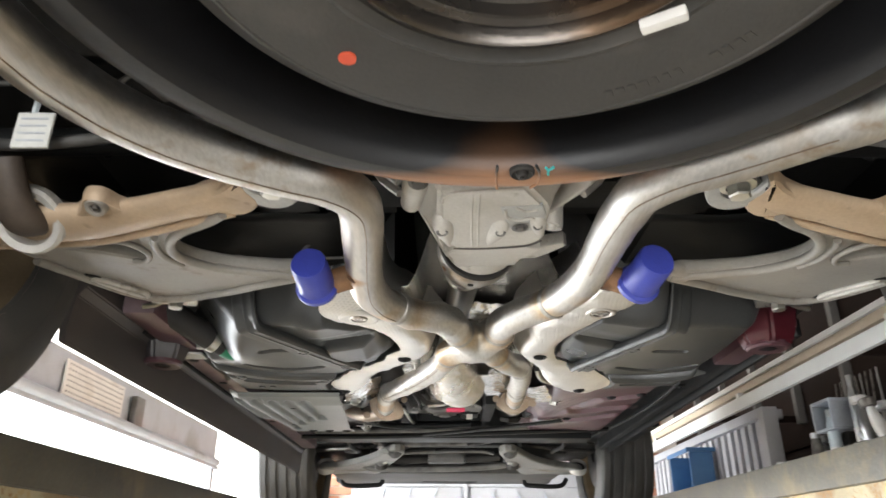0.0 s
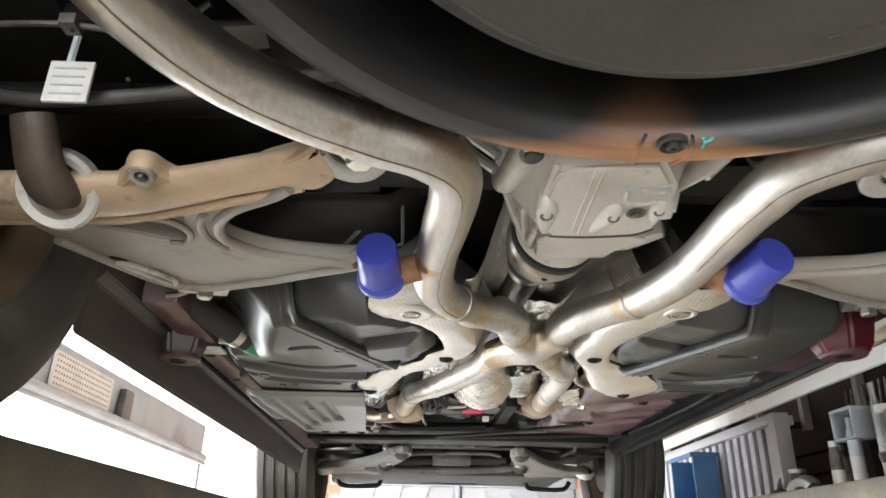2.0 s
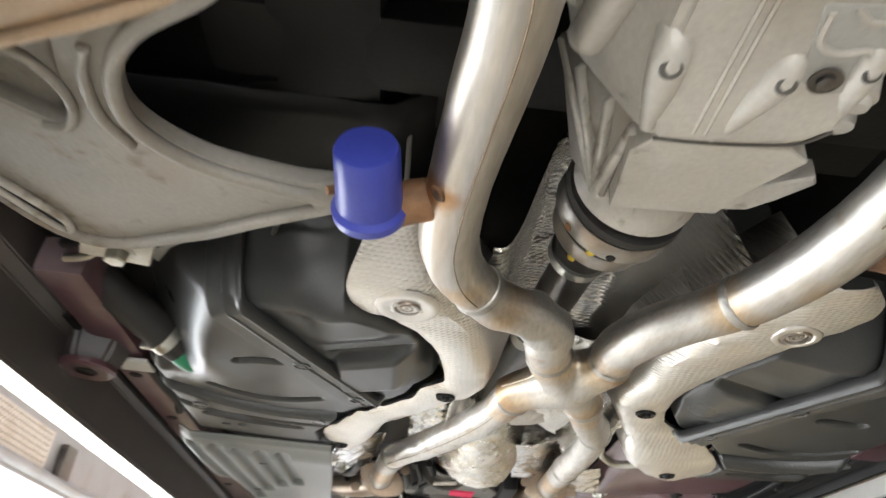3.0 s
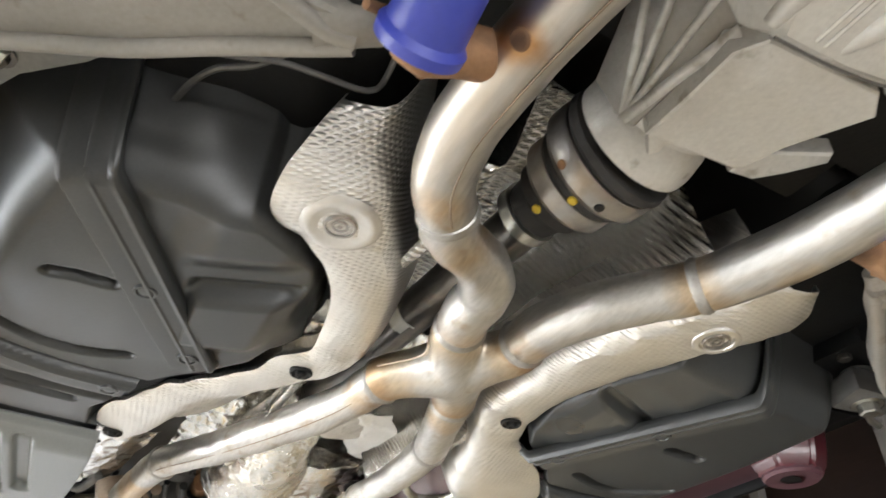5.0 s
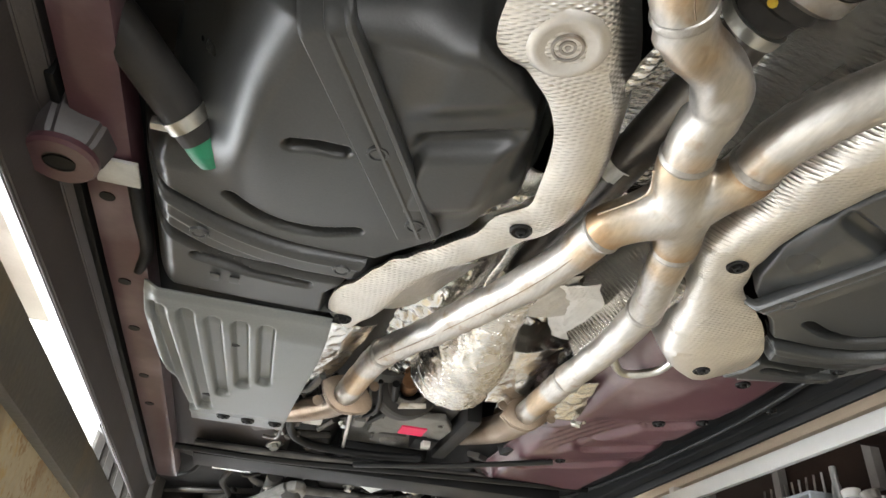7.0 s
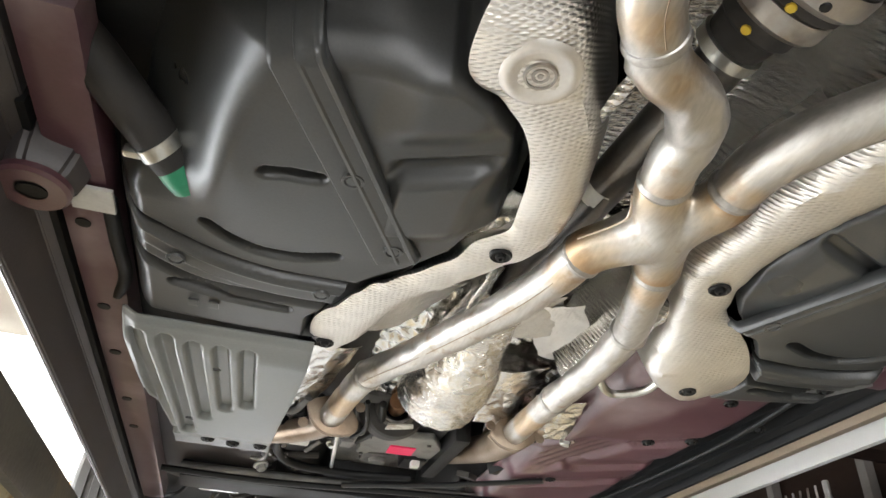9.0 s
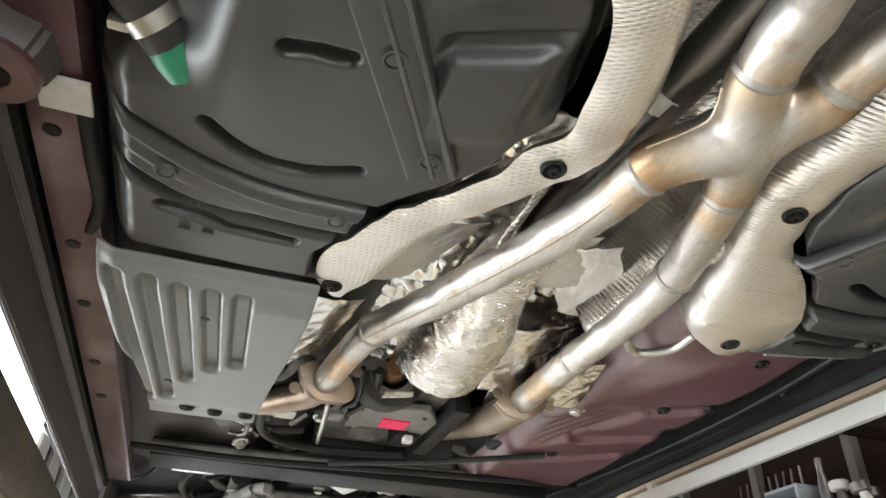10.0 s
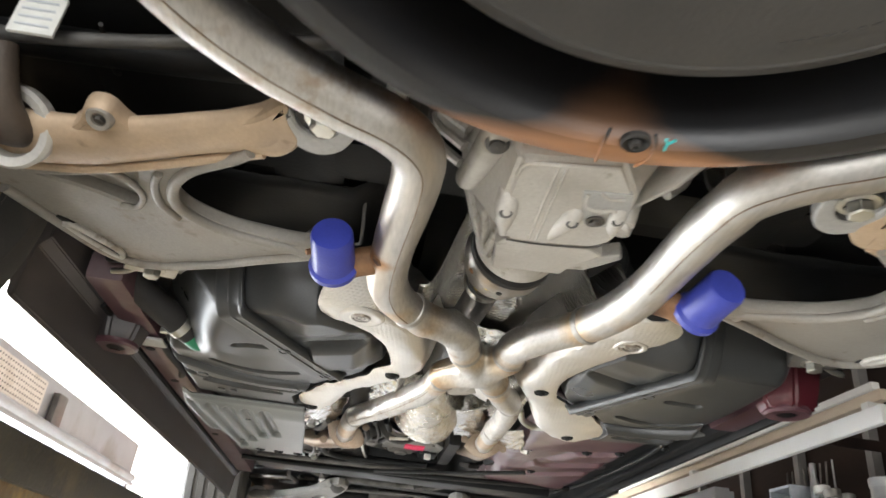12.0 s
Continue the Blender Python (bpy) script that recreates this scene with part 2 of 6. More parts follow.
CLUTTER = surface("greasy_metal_parts", ((0.10, 0.09, 0.08), (0.30, 0.28, 0.25)), 0.45, 0.6, 18, 150, 0.3, random=0.4)
SILVER = surface("silver_metal_parts", ((0.5, 0.5, 0.5), (0.65, 0.65, 0.64)), 0.35, 0.9, 18, 150, 0.2, random=0.25)
CLEARPLASTIC = surface("milky_plastic_bottle", ((0.5, 0.56, 0.58), (0.6, 0.66, 0.68)), 0.35, 0.0, 10, 150, 0.05)


def copper_front(m):
    """Copper brown with a torn outline that fades in on the forward lip of the well."""
    n, l = m.node_tree.nodes, m.node_tree.links
    p = n["Principled BSDF"]
    old = p.inputs["Base Color"].links[0].from_socket
    tc = n.new("ShaderNodeTexCoord")
    sep = n.new("ShaderNodeSeparateXYZ")
    l.new(tc.outputs["Object"], sep.inputs[0])
    ns = n.new("ShaderNodeTexNoise")
    ns.inputs["Scale"].default_value = 7
    l.new(tc.outputs["Object"], ns.inputs["Vector"])
    ad = n.new("ShaderNodeMath")
    ad.operation = "MULTIPLY_ADD"
    l.new(ns.outputs["Fac"], ad.inputs[0])
    ad.inputs[1].default_value = 0.018
    l.new(sep.outputs["Y"], ad.inputs[2])
    mr = n.new("ShaderNodeMapRange")
    mr.inputs["From Min"].default_value, mr.inputs["From Max"].default_value = 0.852, 0.872
    l.new(ad.outputs[0], mr.inputs["Value"])
    mx = n.new("ShaderNodeMix")
    mx.data_type = "RGBA"
    l.new(mr.outputs[0], mx.inputs["Factor"])
    l.new(old, mx.inputs["A"])
    mx.inputs["B"].default_value = (0.36, 0.17, 0.075, 1)
    l.new(mx.outputs["Result"], p.inputs["Base Color"])


copper_front(WELL)


def flakes(m, colour, scale, low, high, rough=None):
    """Small sharp-edged chips of another colour, gathered in patches."""
    n, l = m.node_tree.nodes, m.node_tree.links
    p = n["Principled BSDF"]
    old = p.inputs["Base Color"].links[0].from_socket
    tc = n.new("ShaderNodeTexCoord")
    sums = []
    for s_ in (scale, scale * 0.12):
        t = n.new("ShaderNodeTexNoise")
        t.inputs["Scale"].default_value, t.inputs["Detail"].default_value = s_, 6.0
        l.new(tc.outputs["Object"], t.inputs["Vector"])
        sums.append(t)
    ad = n.new("ShaderNodeMath")
    ad.operation = "ADD"
    l.new(sums[0].outputs["Fac"], ad.inputs[0])
    l.new(sums[1].outputs["Fac"], ad.inputs[1])
    mr = n.new("ShaderNodeMapRange")
    mr.inputs["From Min"].default_value, mr.inputs["From Max"].default_value = low, high
    l.new(ad.outputs[0], mr.inputs["Value"])
    mx = n.new("ShaderNodeMix")
    mx.data_type = "RGBA"
    l.new(mr.outputs[0], mx.inputs["Factor"])
    l.new(old, mx.inputs["A"])
    mx.inputs["B"].default_value = (*colour, 1)
    l.new(mx.outputs["Result"], p.inputs["Base Color"])


flakes(RUNWAY, (0.30, 0.17, 0.06), 150, 1.08, 1.24)
flakes(RUNWAY, (0.46, 0.31, 0.12), 80, 1.06, 1.30)
flakes(LIP, (0.13, 0.105, 0.065), 50, 1.02, 1.35)
flakes(STEEL, (0.40, 0.33, 0.26), 45, 1.12, 1.30)
flakes(CAST, (0.30, 0.27, 0.22), 60, 1.12, 1.28)
flakes(ARM, (0.20, 0.17, 0.14), 50, 1.12, 1.28)
flakes(ARM_TAN, (0.26, 0.19, 0.13), 50, 1.12, 1.28)


def heat_tint(m, centre, near, far):
    """Straw to brown oxide that fades in between two distances from a centre."""
    n, l = m.node_tree.nodes, m.node_tree.links
    p = n["Principled BSDF"]
    old = p.inputs["Base Color"].links[0].from_socket
    tc = n.new("ShaderNodeTexCoord")
    ds = n.new("ShaderNodeVectorMath")
    ds.operation = "DISTANCE"
    l.new(tc.outputs["Object"], ds.inputs[0])
    ds.inputs[1].default_value = centre
    ns = n.new("ShaderNodeTexNoise")
    ns.inputs["Scale"].default_value = 30
    l.new(tc.outputs["Object"], ns.inputs["Vector"])
    ad = n.new("ShaderNodeMath")
    ad.operation = "MULTIPLY_ADD"
    l.new(ns.outputs["Fac"], ad.inputs[0])
    ad.inputs[1].default_value = 0.035
    l.new(ds.outputs["Value"], ad.inputs[2])
    rp = n.new("ShaderNodeValToRGB")
    mr = n.new("ShaderNodeMapRange")
    mr.inputs["From Min"].default_value, mr.inputs["From Max"].default_value = near, far
    l.new(ad.outputs[0], mr.inputs["Value"])
    l.new(mr.outputs[0], rp.inputs[0])
    e = rp.color_ramp.elements
    e[0].position, e[0].color = 0.0, (1, 1, 1, 1)
    e[1].position, e[1].color = 1.0, (0.80, 0.58, 0.38, 1)
    k = e.new(0.5)
    k.color = (0.98, 0.86, 0.70, 1)
    mx = n.new("ShaderNodeMix")
    mx.data_type, mx.blend_type = "RGBA", "MULTIPLY"
    mx.inputs["Factor"].default_value = 1.0
    l.new(old, mx.inputs["A"])
    l.new(rp.outputs[0], mx.inputs["B"])
    l.new(mx.outputs["Result"], p.inputs["Base Color"])


def oxide_spots(m, spots):
    """Straw and brown oxide that fades out round each weld."""
    n, l = m.node_tree.nodes, m.node_tree.links
    p = n["Principled BSDF"]
    last = p.inputs["Base Color"].links[0].from_socket
    tc = n.new("ShaderNodeTexCoord")
    ns = n.new("ShaderNodeTexNoise")
    ns.inputs["Scale"].default_value, ns.inputs["Detail"].default_value = 38, 5
    l.new(tc.outputs["Object"], ns.inputs["Vector"])
    for centre, size, colour in spots:
        ds = n.new("ShaderNodeVectorMath")
        ds.operation = "DISTANCE"
        l.new(tc.outputs["Object"], ds.inputs[0])
        ds.inputs[1].default_value = centre
        ad = n.new("ShaderNodeMath")
        ad.operation = "MULTIPLY_ADD"
        l.new(ns.outputs["Fac"], ad.inputs[0])
        ad.inputs[1].default_value = 0.022
        l.new(ds.outputs["Value"], ad.inputs[2])
        mr = n.new("ShaderNodeMapRange")
        mr.inputs["From Min"].default_value, mr.inputs["From Max"].default_value = size, size - 0.016
        l.new(ad.outputs[0], mr.inputs["Value"])
        mx = n.new("ShaderNodeMix")
        mx.data_type, mx.blend_type = "RGBA", "MULTIPLY"
        l.new(mr.outputs[0], mx.inputs["Factor"])
        l.new(last, mx.inputs["A"])
        mx.inputs["B"].default_value = (*colour, 1)
        last = mx.outputs["Result"]
    l.new(last, p.inputs["Base Color"])


XSTEEL = STEEL.copy()
XSTEEL.name = "heat_tinted_cross_pipe"
heat_tint(XSTEEL, (0.004, 1.575, 1.845), 0.062, 0.112)
STRAW, BROWNED = (0.98, 0.80, 0.60), (0.80, 0.52, 0.30)
oxide_spots(STEEL, (((-0.112, 1.366, 1.845), 0.050, STRAW), ((-0.192, 1.152, 1.828), 0.036, BROWNED), ((-0.158, 1.312, 1.83), 0.040, STRAW), ((0.117, 1.302, 1.845), 0.052, STRAW), ((0.154, 1.225, 1.84), 0.045, STRAW), ((-0.034, 1.486, 1.845), 0.042, STRAW), ((0.045, 1.470, 1.845), 0.042, STRAW), ((-0.056, 1.690, 1.847), 0.045, STRAW), ((0.056, 1.690, 1.848), 0.045, STRAW), ((-0.228, 2.32, 1.87), 0.07, STRAW), ((0.150, 2.32, 1.88), 0.07, STRAW)))

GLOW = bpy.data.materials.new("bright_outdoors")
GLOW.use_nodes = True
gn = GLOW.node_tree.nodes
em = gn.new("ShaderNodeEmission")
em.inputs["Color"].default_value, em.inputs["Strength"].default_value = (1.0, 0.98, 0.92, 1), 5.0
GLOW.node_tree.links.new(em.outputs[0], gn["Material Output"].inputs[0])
LAMPGLOW = GLOW.copy()
LAMPGLOW.name = "warm_lamp_glass"
LAMPGLOW.node_tree.nodes["Emission"].inputs["Color"].default_value = (1.0, 0.72, 0.35, 1)
LAMPGLOW.node_tree.nodes["Emission"].inputs["Strength"].default_value = 12.0


# ---------------------------------------------------------------- builders
def finish(bm, name, material, smooth=35.0):
    bmesh.ops.recalc_face_normals(bm, faces=bm.faces)
    me = bpy.data.meshes.new(name)
    bm.to_mesh(me)
    bm.free()
    me.materials.append(material)
    if smooth:
        me.shade_smooth()
        me.set_sharp_from_angle(angle=radians(smooth))
    return me


def thing(name, base, label, category, group="", kind=""):
    ob = new(name)
    ob.matrix_basis = Matrix.Translation(base)
    ob.empty_display_size = 0.1
    return tagged(ob, label, category, group, kind)


def part(name, bm, material, parent=None, label="", smooth=35.0, solid=0.0):
    me = bm if isinstance(bm, bpy.types.Mesh) else finish(bm, name, material, smooth)
    ob = new(name, me)
    if parent:
        ob.parent = parent
        if parent.parent is None:
            ob.matrix_parent_inverse = parent.matrix_basis.inverted()
    if label:
        ob["label"] = label
    if solid:
        md = ob.modifiers.new("thickness", "SOLIDIFY")
        md.thickness, md.offset = solid, 0.0
    return ob


def placed(name, me, parent, m, label=""):
    """A part that shares the mesh me, at the pose m."""
    ob = part(name, me, None, parent, label)
    ob.matrix_basis = m
    return ob


def setting(name, bm, material, label, category, smooth=35.0):
    return tagged(part(name, bm, material, None, "", smooth), label, category, kind="structure")


def spline(points, count):
    """A smooth curve through the points, sampled evenly."""
    pts = [Vector(p) for p in points]
    ext = [2 * pts[0] - pts[1]] + pts + [2 * pts[-1] - pts[-2]]
    fine = []
    for i in range(len(pts) - 1):
        a, b, c, d = ext[i:i + 4]
        for k in range(16):
            t = k / 16
            fine.append(0.5 * (2 * b + (c - a) * t + (2 * a - 5 * b + 4 * c - d) * t * t + (3 * b - a - 3 * c + d) * t ** 3))
    fine.append(pts[-1])
    run = [0.0]
    for a, b in zip(fine, fine[1:]):
        run.append(run[-1] + (b - a).length)
    out, j = [], 0
    for k in range(count):
        s = run[-1] * k / (count - 1)
        while j < len(run) - 2 and run[j + 1] < s:
            j += 1
        f = (s - run[j]) / max(1e-9, run[j + 1] - run[j])
        out.append(fine[j].lerp(fine[j + 1], f))
    return out


def tube(points, radius, segs=24, count=None, caps=True, bm=None, smooth_path=True, flat=1.0):
    """A tube along a smooth path; radius is a number or a function of 0..1."""
    bm = bm or bmesh.new()
    path = spline(points, count or max(8, len(points) * 6)) if smooth_path else [Vector(p) for p in points]
    rings, ref = [], None
    for i, p in enumerate(path):
        a, b = path[max(0, i - 1)], path[min(len(path) - 1, i + 1)]
        d = (b - a).normalized()
        if ref is None:
            ref = Vector((0, 0, 1)) if abs(d.z) < 0.9 else Vector((1, 0, 0))
        u = (ref - d * ref.dot(d)).normalized()
        v = d.cross(u)
        ref = u
        r = radius(i / (len(path) - 1)) if callable(radius) else radius
        rings.append([bm.verts.new(p + (u * math.cos(q) * flat + v * math.sin(q)) * r) for q in (2 * math.pi * k / segs for k in range(segs))])
    for r0, r1 in zip(rings, rings[1:]):
        for k in range(segs):
            bm.faces.new((r0[k], r0[(k + 1) % segs], r1[(k + 1) % segs], r1[k]))
    if caps:
        bm.faces.new(rings[0])
        bm.faces.new(rings[-1][::-1])
    return bm


def revolve(profile, centre, axis, segs=48, bm=None, close=False):
    """Turns a profile of (radius, along) pairs round an axis through the centre."""
    bm = bm or bmesh.new()
    q = Vector(axis).normalized().to_track_quat("Z", "Y").to_matrix()
    rings = []
    for r, h in profile:
        rings.append([bm.verts.new(Vector(centre) + q @ Vector((max(r, 1e-4) * math.cos(2 * math.pi * k / segs), max(r, 1e-4) * math.sin(2 * math.pi * k / segs), h))) for k in range(segs)])
    pairs = list(zip(rings, rings[1:])) + ([(rings[-1], rings[0])] if close else [])
    for a, b in pairs:
        for k in range(segs):
            bm.faces.new((a[k], a[(k + 1) % segs], b[(k + 1) % segs], b[k]))
    return bm


def box(lo, hi, bevel=0.004, bm=None, m=None):
    bm = bm or bmesh.new()
    made = bmesh.ops.create_cube(bm, size=1.0)["verts"]
    lo, hi = Vector(lo), Vector(hi)
    for v in made:
        v.co = Vector([(lo[i] + hi[i]) / 2 + v.co[i] * (hi[i] - lo[i]) for i in range(3)])
    if bevel:
        edges = list({e for v in made for e in v.link_edges})
        res = bmesh.ops.bevel(bm, geom=edges, offset=bevel, segments=2, affect="EDGES", profile=0.7)
        made = list({v for f in res["faces"] for v in f.verts} | {v for v in made if v.is_valid})
    if m:
        bmesh.ops.transform(bm, matrix=m, verts=[v for v in made if v.is_valid])
    return bm


def slab(outline, z0, z1, bevel=0.006, smooth=0, segs=2):
    """A plate with a smooth outline between two heights, with rounded edges."""
    pts = spline([(*p, 0) for p in outline] + [(*outline[0], 0)], smooth + 1)[:-1] if smooth else [Vector((*p, 0)) for p in outline]
    bm = bmesh.new()
    f = bm.faces.new([bm.verts.new((p.x, p.y, z0)) for p in pts])
    top = bmesh.ops.extrude_face_region(bm, geom=[f])
    for v in [g for g in top["geom"] if isinstance(g, bmesh.types.BMVert)]:
        v.co.z = z1
    bm.normal_update()
    if bevel:
        edges = [e for e in bm.edges if abs(e.verts[0].co.z - e.verts[1].co.z) < 1e-6]
        bmesh.ops.bevel(bm, geom=edges, offset=bevel, segments=segs, affect="EDGES", profile=0.6)
    return bm


def relief(x0, x1, y0, y1, step, height, inside=None):
    """A pressed sheet: a grid whose height is given by a function of x and y."""
    bm = bmesh.new()
    nx, ny = max(2, round((x1 - x0) / step)), max(2, round((y1 - y0) / step))
    grid = [[None] * (ny + 1) for _ in range(nx + 1)]
    for i in range(nx + 1):
        for j in range(ny + 1):
            x, y = x0 + (x1 - x0) * i / nx, y0 + (y1 - y0) * j / ny
            grid[i][j] = bm.verts.new((x, y, height(x, y)))
    for i in range(nx):
        for j in range(ny):
            q = (grid[i][j], grid[i + 1][j], grid[i + 1][j + 1], grid[i][j + 1])
            c = sum((v.co for v in q), Vector()) / 4
            if inside is None or inside(c.x, c.y):
                bm.faces.new(q)
    bmesh.ops.delete(bm, geom=[v for v in bm.verts if not v.link_faces], context="VERTS")
    return bm


def relief_between(left, right, y0, y1, nx, ny, height):
    """A pressed sheet between two sides that are functions of y."""
    bm = bmesh.new()
    grid = []
    for i in range(nx + 1):
        col = []
        for j in range(ny + 1):
            y = y0 + (y1 - y0) * j / ny
            x = left(y) + (right(y) - left(y)) * i / nx
            col.append(bm.verts.new((x, y, height(x, y))))
        grid.append(col)
    for i in range(nx):
        for j in range(ny):
            bm.faces.new((grid[i][j], grid[i + 1][j], grid[i + 1][j + 1], grid[i][j + 1]))
    return bm


def ribbon(rail_a, rail_b, section, count=60, crumple=0.0):
    """A strip between two rails. section: (share of the way across, metres past the second rail, height)."""
    a, b = spline(rail_a, count), spline(rail_b, count)
    bm = bmesh.new()
    rows = []
    for i, (p, q) in enumerate(zip(a, b)):
        d = Vector((q.x - p.x, q.y - p.y, 0)).normalized()
        row = []
        for s, past, dz in section:
            c = p.lerp(q, s) + d * past + Vector((0, 0, dz))
            if crumple:
                c += Vector((0, 0, crumple * noise.noise(c * 35)))
            row.append(bm.verts.new(c))
        rows.append(row)
    for r0, r1 in zip(rows, rows[1:]):
        for k in range(len(section) - 1):
            bm.faces.new((r0[k], r0[k + 1], r1[k + 1], r1[k]))
    return bm


def smoothstep(a, b, x):
    t = min(1.0, max(0.0, (x - a) / (b - a)))
    return t * t * (3 - 2 * t)


def seg_dist(x, y, pts):
    best = 9.0
    for (ax, ay), (bx, by) in zip(pts, pts[1:]):
        dx, dy = bx - ax, by - ay
        t = max(0, min(1, ((x - ax) * dx + (y - ay) * dy) / (dx * dx + dy * dy)))
        best = min(best, math.hypot(x - ax - t * dx, y - ay - t * dy))
    return best


def groove(x, y, pts, half, soft=0.006):
    return 1 - smoothstep(half, half + soft, seg_dist(x, y, pts))


def bolt_mesh(name, head, height, washer, material):
    """A flanged hexagon bolt head that points down."""
    bm = revolve([(0, 0), (washer, 0), (washer, -0.25 * height), (head * 1.05, -0.3 * height)], (0, 0, 0), (0, 0, 1), 20)
    revolve([(head, -0.25 * height), (head, -0.9 * height), (head * 0.85, -height), (0, -height)], (0, 0, 0), (0, 0, 1), 6, bm)
    return finish(bm, name, material, 30)


def plug_mesh(name, r, material):
    """A dished round clip with a hub."""
    bm = revolve([(r, 0.002), (r, -0.002), (r * 0.86, -0.004), (r * 0.7, -0.0015), (r * 0.5, -0.001), (r * 0.42, -0.006), (r * 0.2, -0.007), (r * 0.16, -0.003), (0, -0.003)], (0, 0, 0), (0, 0, 1), 28)
    return finish(bm, name, material, 40)


def at(x, y, z, rx=0, ry=0, rz=0):
    return pose(x, y, z, rx, ry, rz)


BOLT = bolt_mesh("bolt", 0.010, 0.012, 0.016, ZINC)
BOLT_BIG = bolt_mesh("bolt", 0.013, 0.018, 0.020, ZINC)
BOLT_BROWN = bolt_mesh("bolt", 0.010, 0.012, 0.014, BROWN_STEEL)
BOLT_DARK = bolt_mesh("bolt", 0.009, 0.010, 0.013, DARKSTEEL)
PLUG_STEEL = finish(revolve([(0.0155, 0.001), (0.0145, -0.0022), (0.0125, -0.0022), (0.0118, 0.002), (0.0085, 0.002), (0.0078, -0.001), (0.0052, -0.001), (0.0046, 0.0012), (0.0030, 0.0012), (0.0026, -0.0008), (0.0, -0.0008)], (0, 0, 0), (0, 0, 1), 32), "clip", COUPLING, 30)
PLUG_BLACK = plug_mesh("clip", 0.014, BLACK)

# ---------------------------------------------------------------- the building
ROOM_L, ROOM_R, ROOM_B, ROOM_F, ROOM_H = -2.6, 2.15, -3.6, 7.1, 3.9
bm = box((-9, -14, -0.2), (6, 62, 0.0), 0)
setting("floor", bm, CONCRETE, "stained grey concrete workshop floor", "floor")
setting("ceiling", box((ROOM_L - 0.2, ROOM_B, ROOM_H), (ROOM_R + 0.2, ROOM_F + 0.2, ROOM_H + 0.15), 0), PLASTER, "plain plastered workshop ceiling", "ceiling")
setting("wall_right", box((ROOM_R, ROOM_B, 0), (ROOM_R + 0.2, ROOM_F + 0.2, ROOM_H), 0), DARKWOOD, "dark brown boarded side wall", "wall")
setting("wall_left_rear", box((ROOM_L - 0.2, ROOM_B, 0), (ROOM_L, 1.2, ROOM_H), 0), PLASTER, "plastered side wall beside the open bay", "wall")
setting("wall_left_lintel", box((ROOM_L - 0.2, 1.2, 3.4), (ROOM_L, 7.0, ROOM_H), 0), PLASTER, "plastered lintel over the open bay", "wall")
setting("wall_back_lintel", box((ROOM_L, ROOM_B - 0.2, 2.9), (ROOM_R, ROOM_B, ROOM_H), 0), PLASTER, "plastered lintel over the entrance", "wall")
setting("wall_front_left", box((-1.62, ROOM_F, 0), (-0.93, ROOM_F + 0.2, ROOM_H), 0), MORTAR, "salmon brick front wall beside the gate", "wall")
setting("wall_front_right", box((1.23, ROOM_F, 0), (ROOM_R, ROOM_F + 0.2, ROOM_H), 0), MORTAR, "salmon brick front wall behind the shelf", "wall")
setting("wall_front_lintel", box((-0.93, ROOM_F, 2.6), (1.23, ROOM_F + 0.2, ROOM_H), 0), PLASTER, "plastered lintel over the gate", "wall")
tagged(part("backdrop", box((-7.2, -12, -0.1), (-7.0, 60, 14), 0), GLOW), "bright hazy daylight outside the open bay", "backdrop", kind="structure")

# ---------------------------------------------------------------- the car
AXLE_R, AXLE_F, HUB_Z, TYRE_R = 1.0, 4.05, 1.955, 0.362
car = thing("car", (0, 2.5, 1.605), "dark red car seen from beneath, raised on a vehicle lift", "car")

# floor pan with a tunnel
def pan_height(x, y):
    tunnel = smoothstep(0.26, 0.13, abs(x - 0.02)) * 0.13
    ripple = 0.006 * math.cos(x * 60) * (1 - smoothstep(0.2, 0.3, abs(x)) * 0.6)
    return 1.955 + tunnel + ripple * 0.5


part("floor_pan", relief(-0.72, 0.72, 1.2, 4.4, 0.03, pan_height), BLACK, car, "black coated floor pan", solid=0.003)
part("rear_floor", box((-0.72, -0.2, 2.12), (0.72, 1.25, 2.16), 0.01), BLACK, car, "black coated boot floor")
body = part("body_shell", box((-0.93, 0.0, 2.2), (0.93, 4.75, 2.75), 0.06), RED, car, "dark red body shell")
part("roof", box((-0.7, 1.2, 2.75), (0.7, 3.5, 3.05), 0.08), RED, car)

def sill_section(s):
    bm = bmesh.new()
    ring = [(0.690, 1.900), (0.706, 1.885), (0.711, 1.802), (0.716, 1.798), (0.722, 1.802), (0.728, 1.890), (0.80, 1.955), (0.93, 2.06), (0.93, 2.28), (0.690, 2.28)]
    if s > 0:
        ring = [(0.652, 1.912), (0.672, 1.905), (0.684, 1.960), (0.730, 2.120), (0.93, 2.22), (0.93, 2.28), (0.652, 2.28)]
    a, e = ([bm.verts.new((s * x, y, z)) for x, z in ring] for y in (1.62 if s > 0 else 1.385, 3.55))
    bm.faces.new(a), bm.faces.new(e[::-1])
    n_ = len(ring)
    for k in range(n_):
        bm.faces.new((a[k], a[(k + 1) % n_], e[(k + 1) % n_], e[k]))
    bmesh.ops.bevel(bm, geom=bm.edges[:], offset=0.0022, segments=2, affect="EDGES")
    return bm


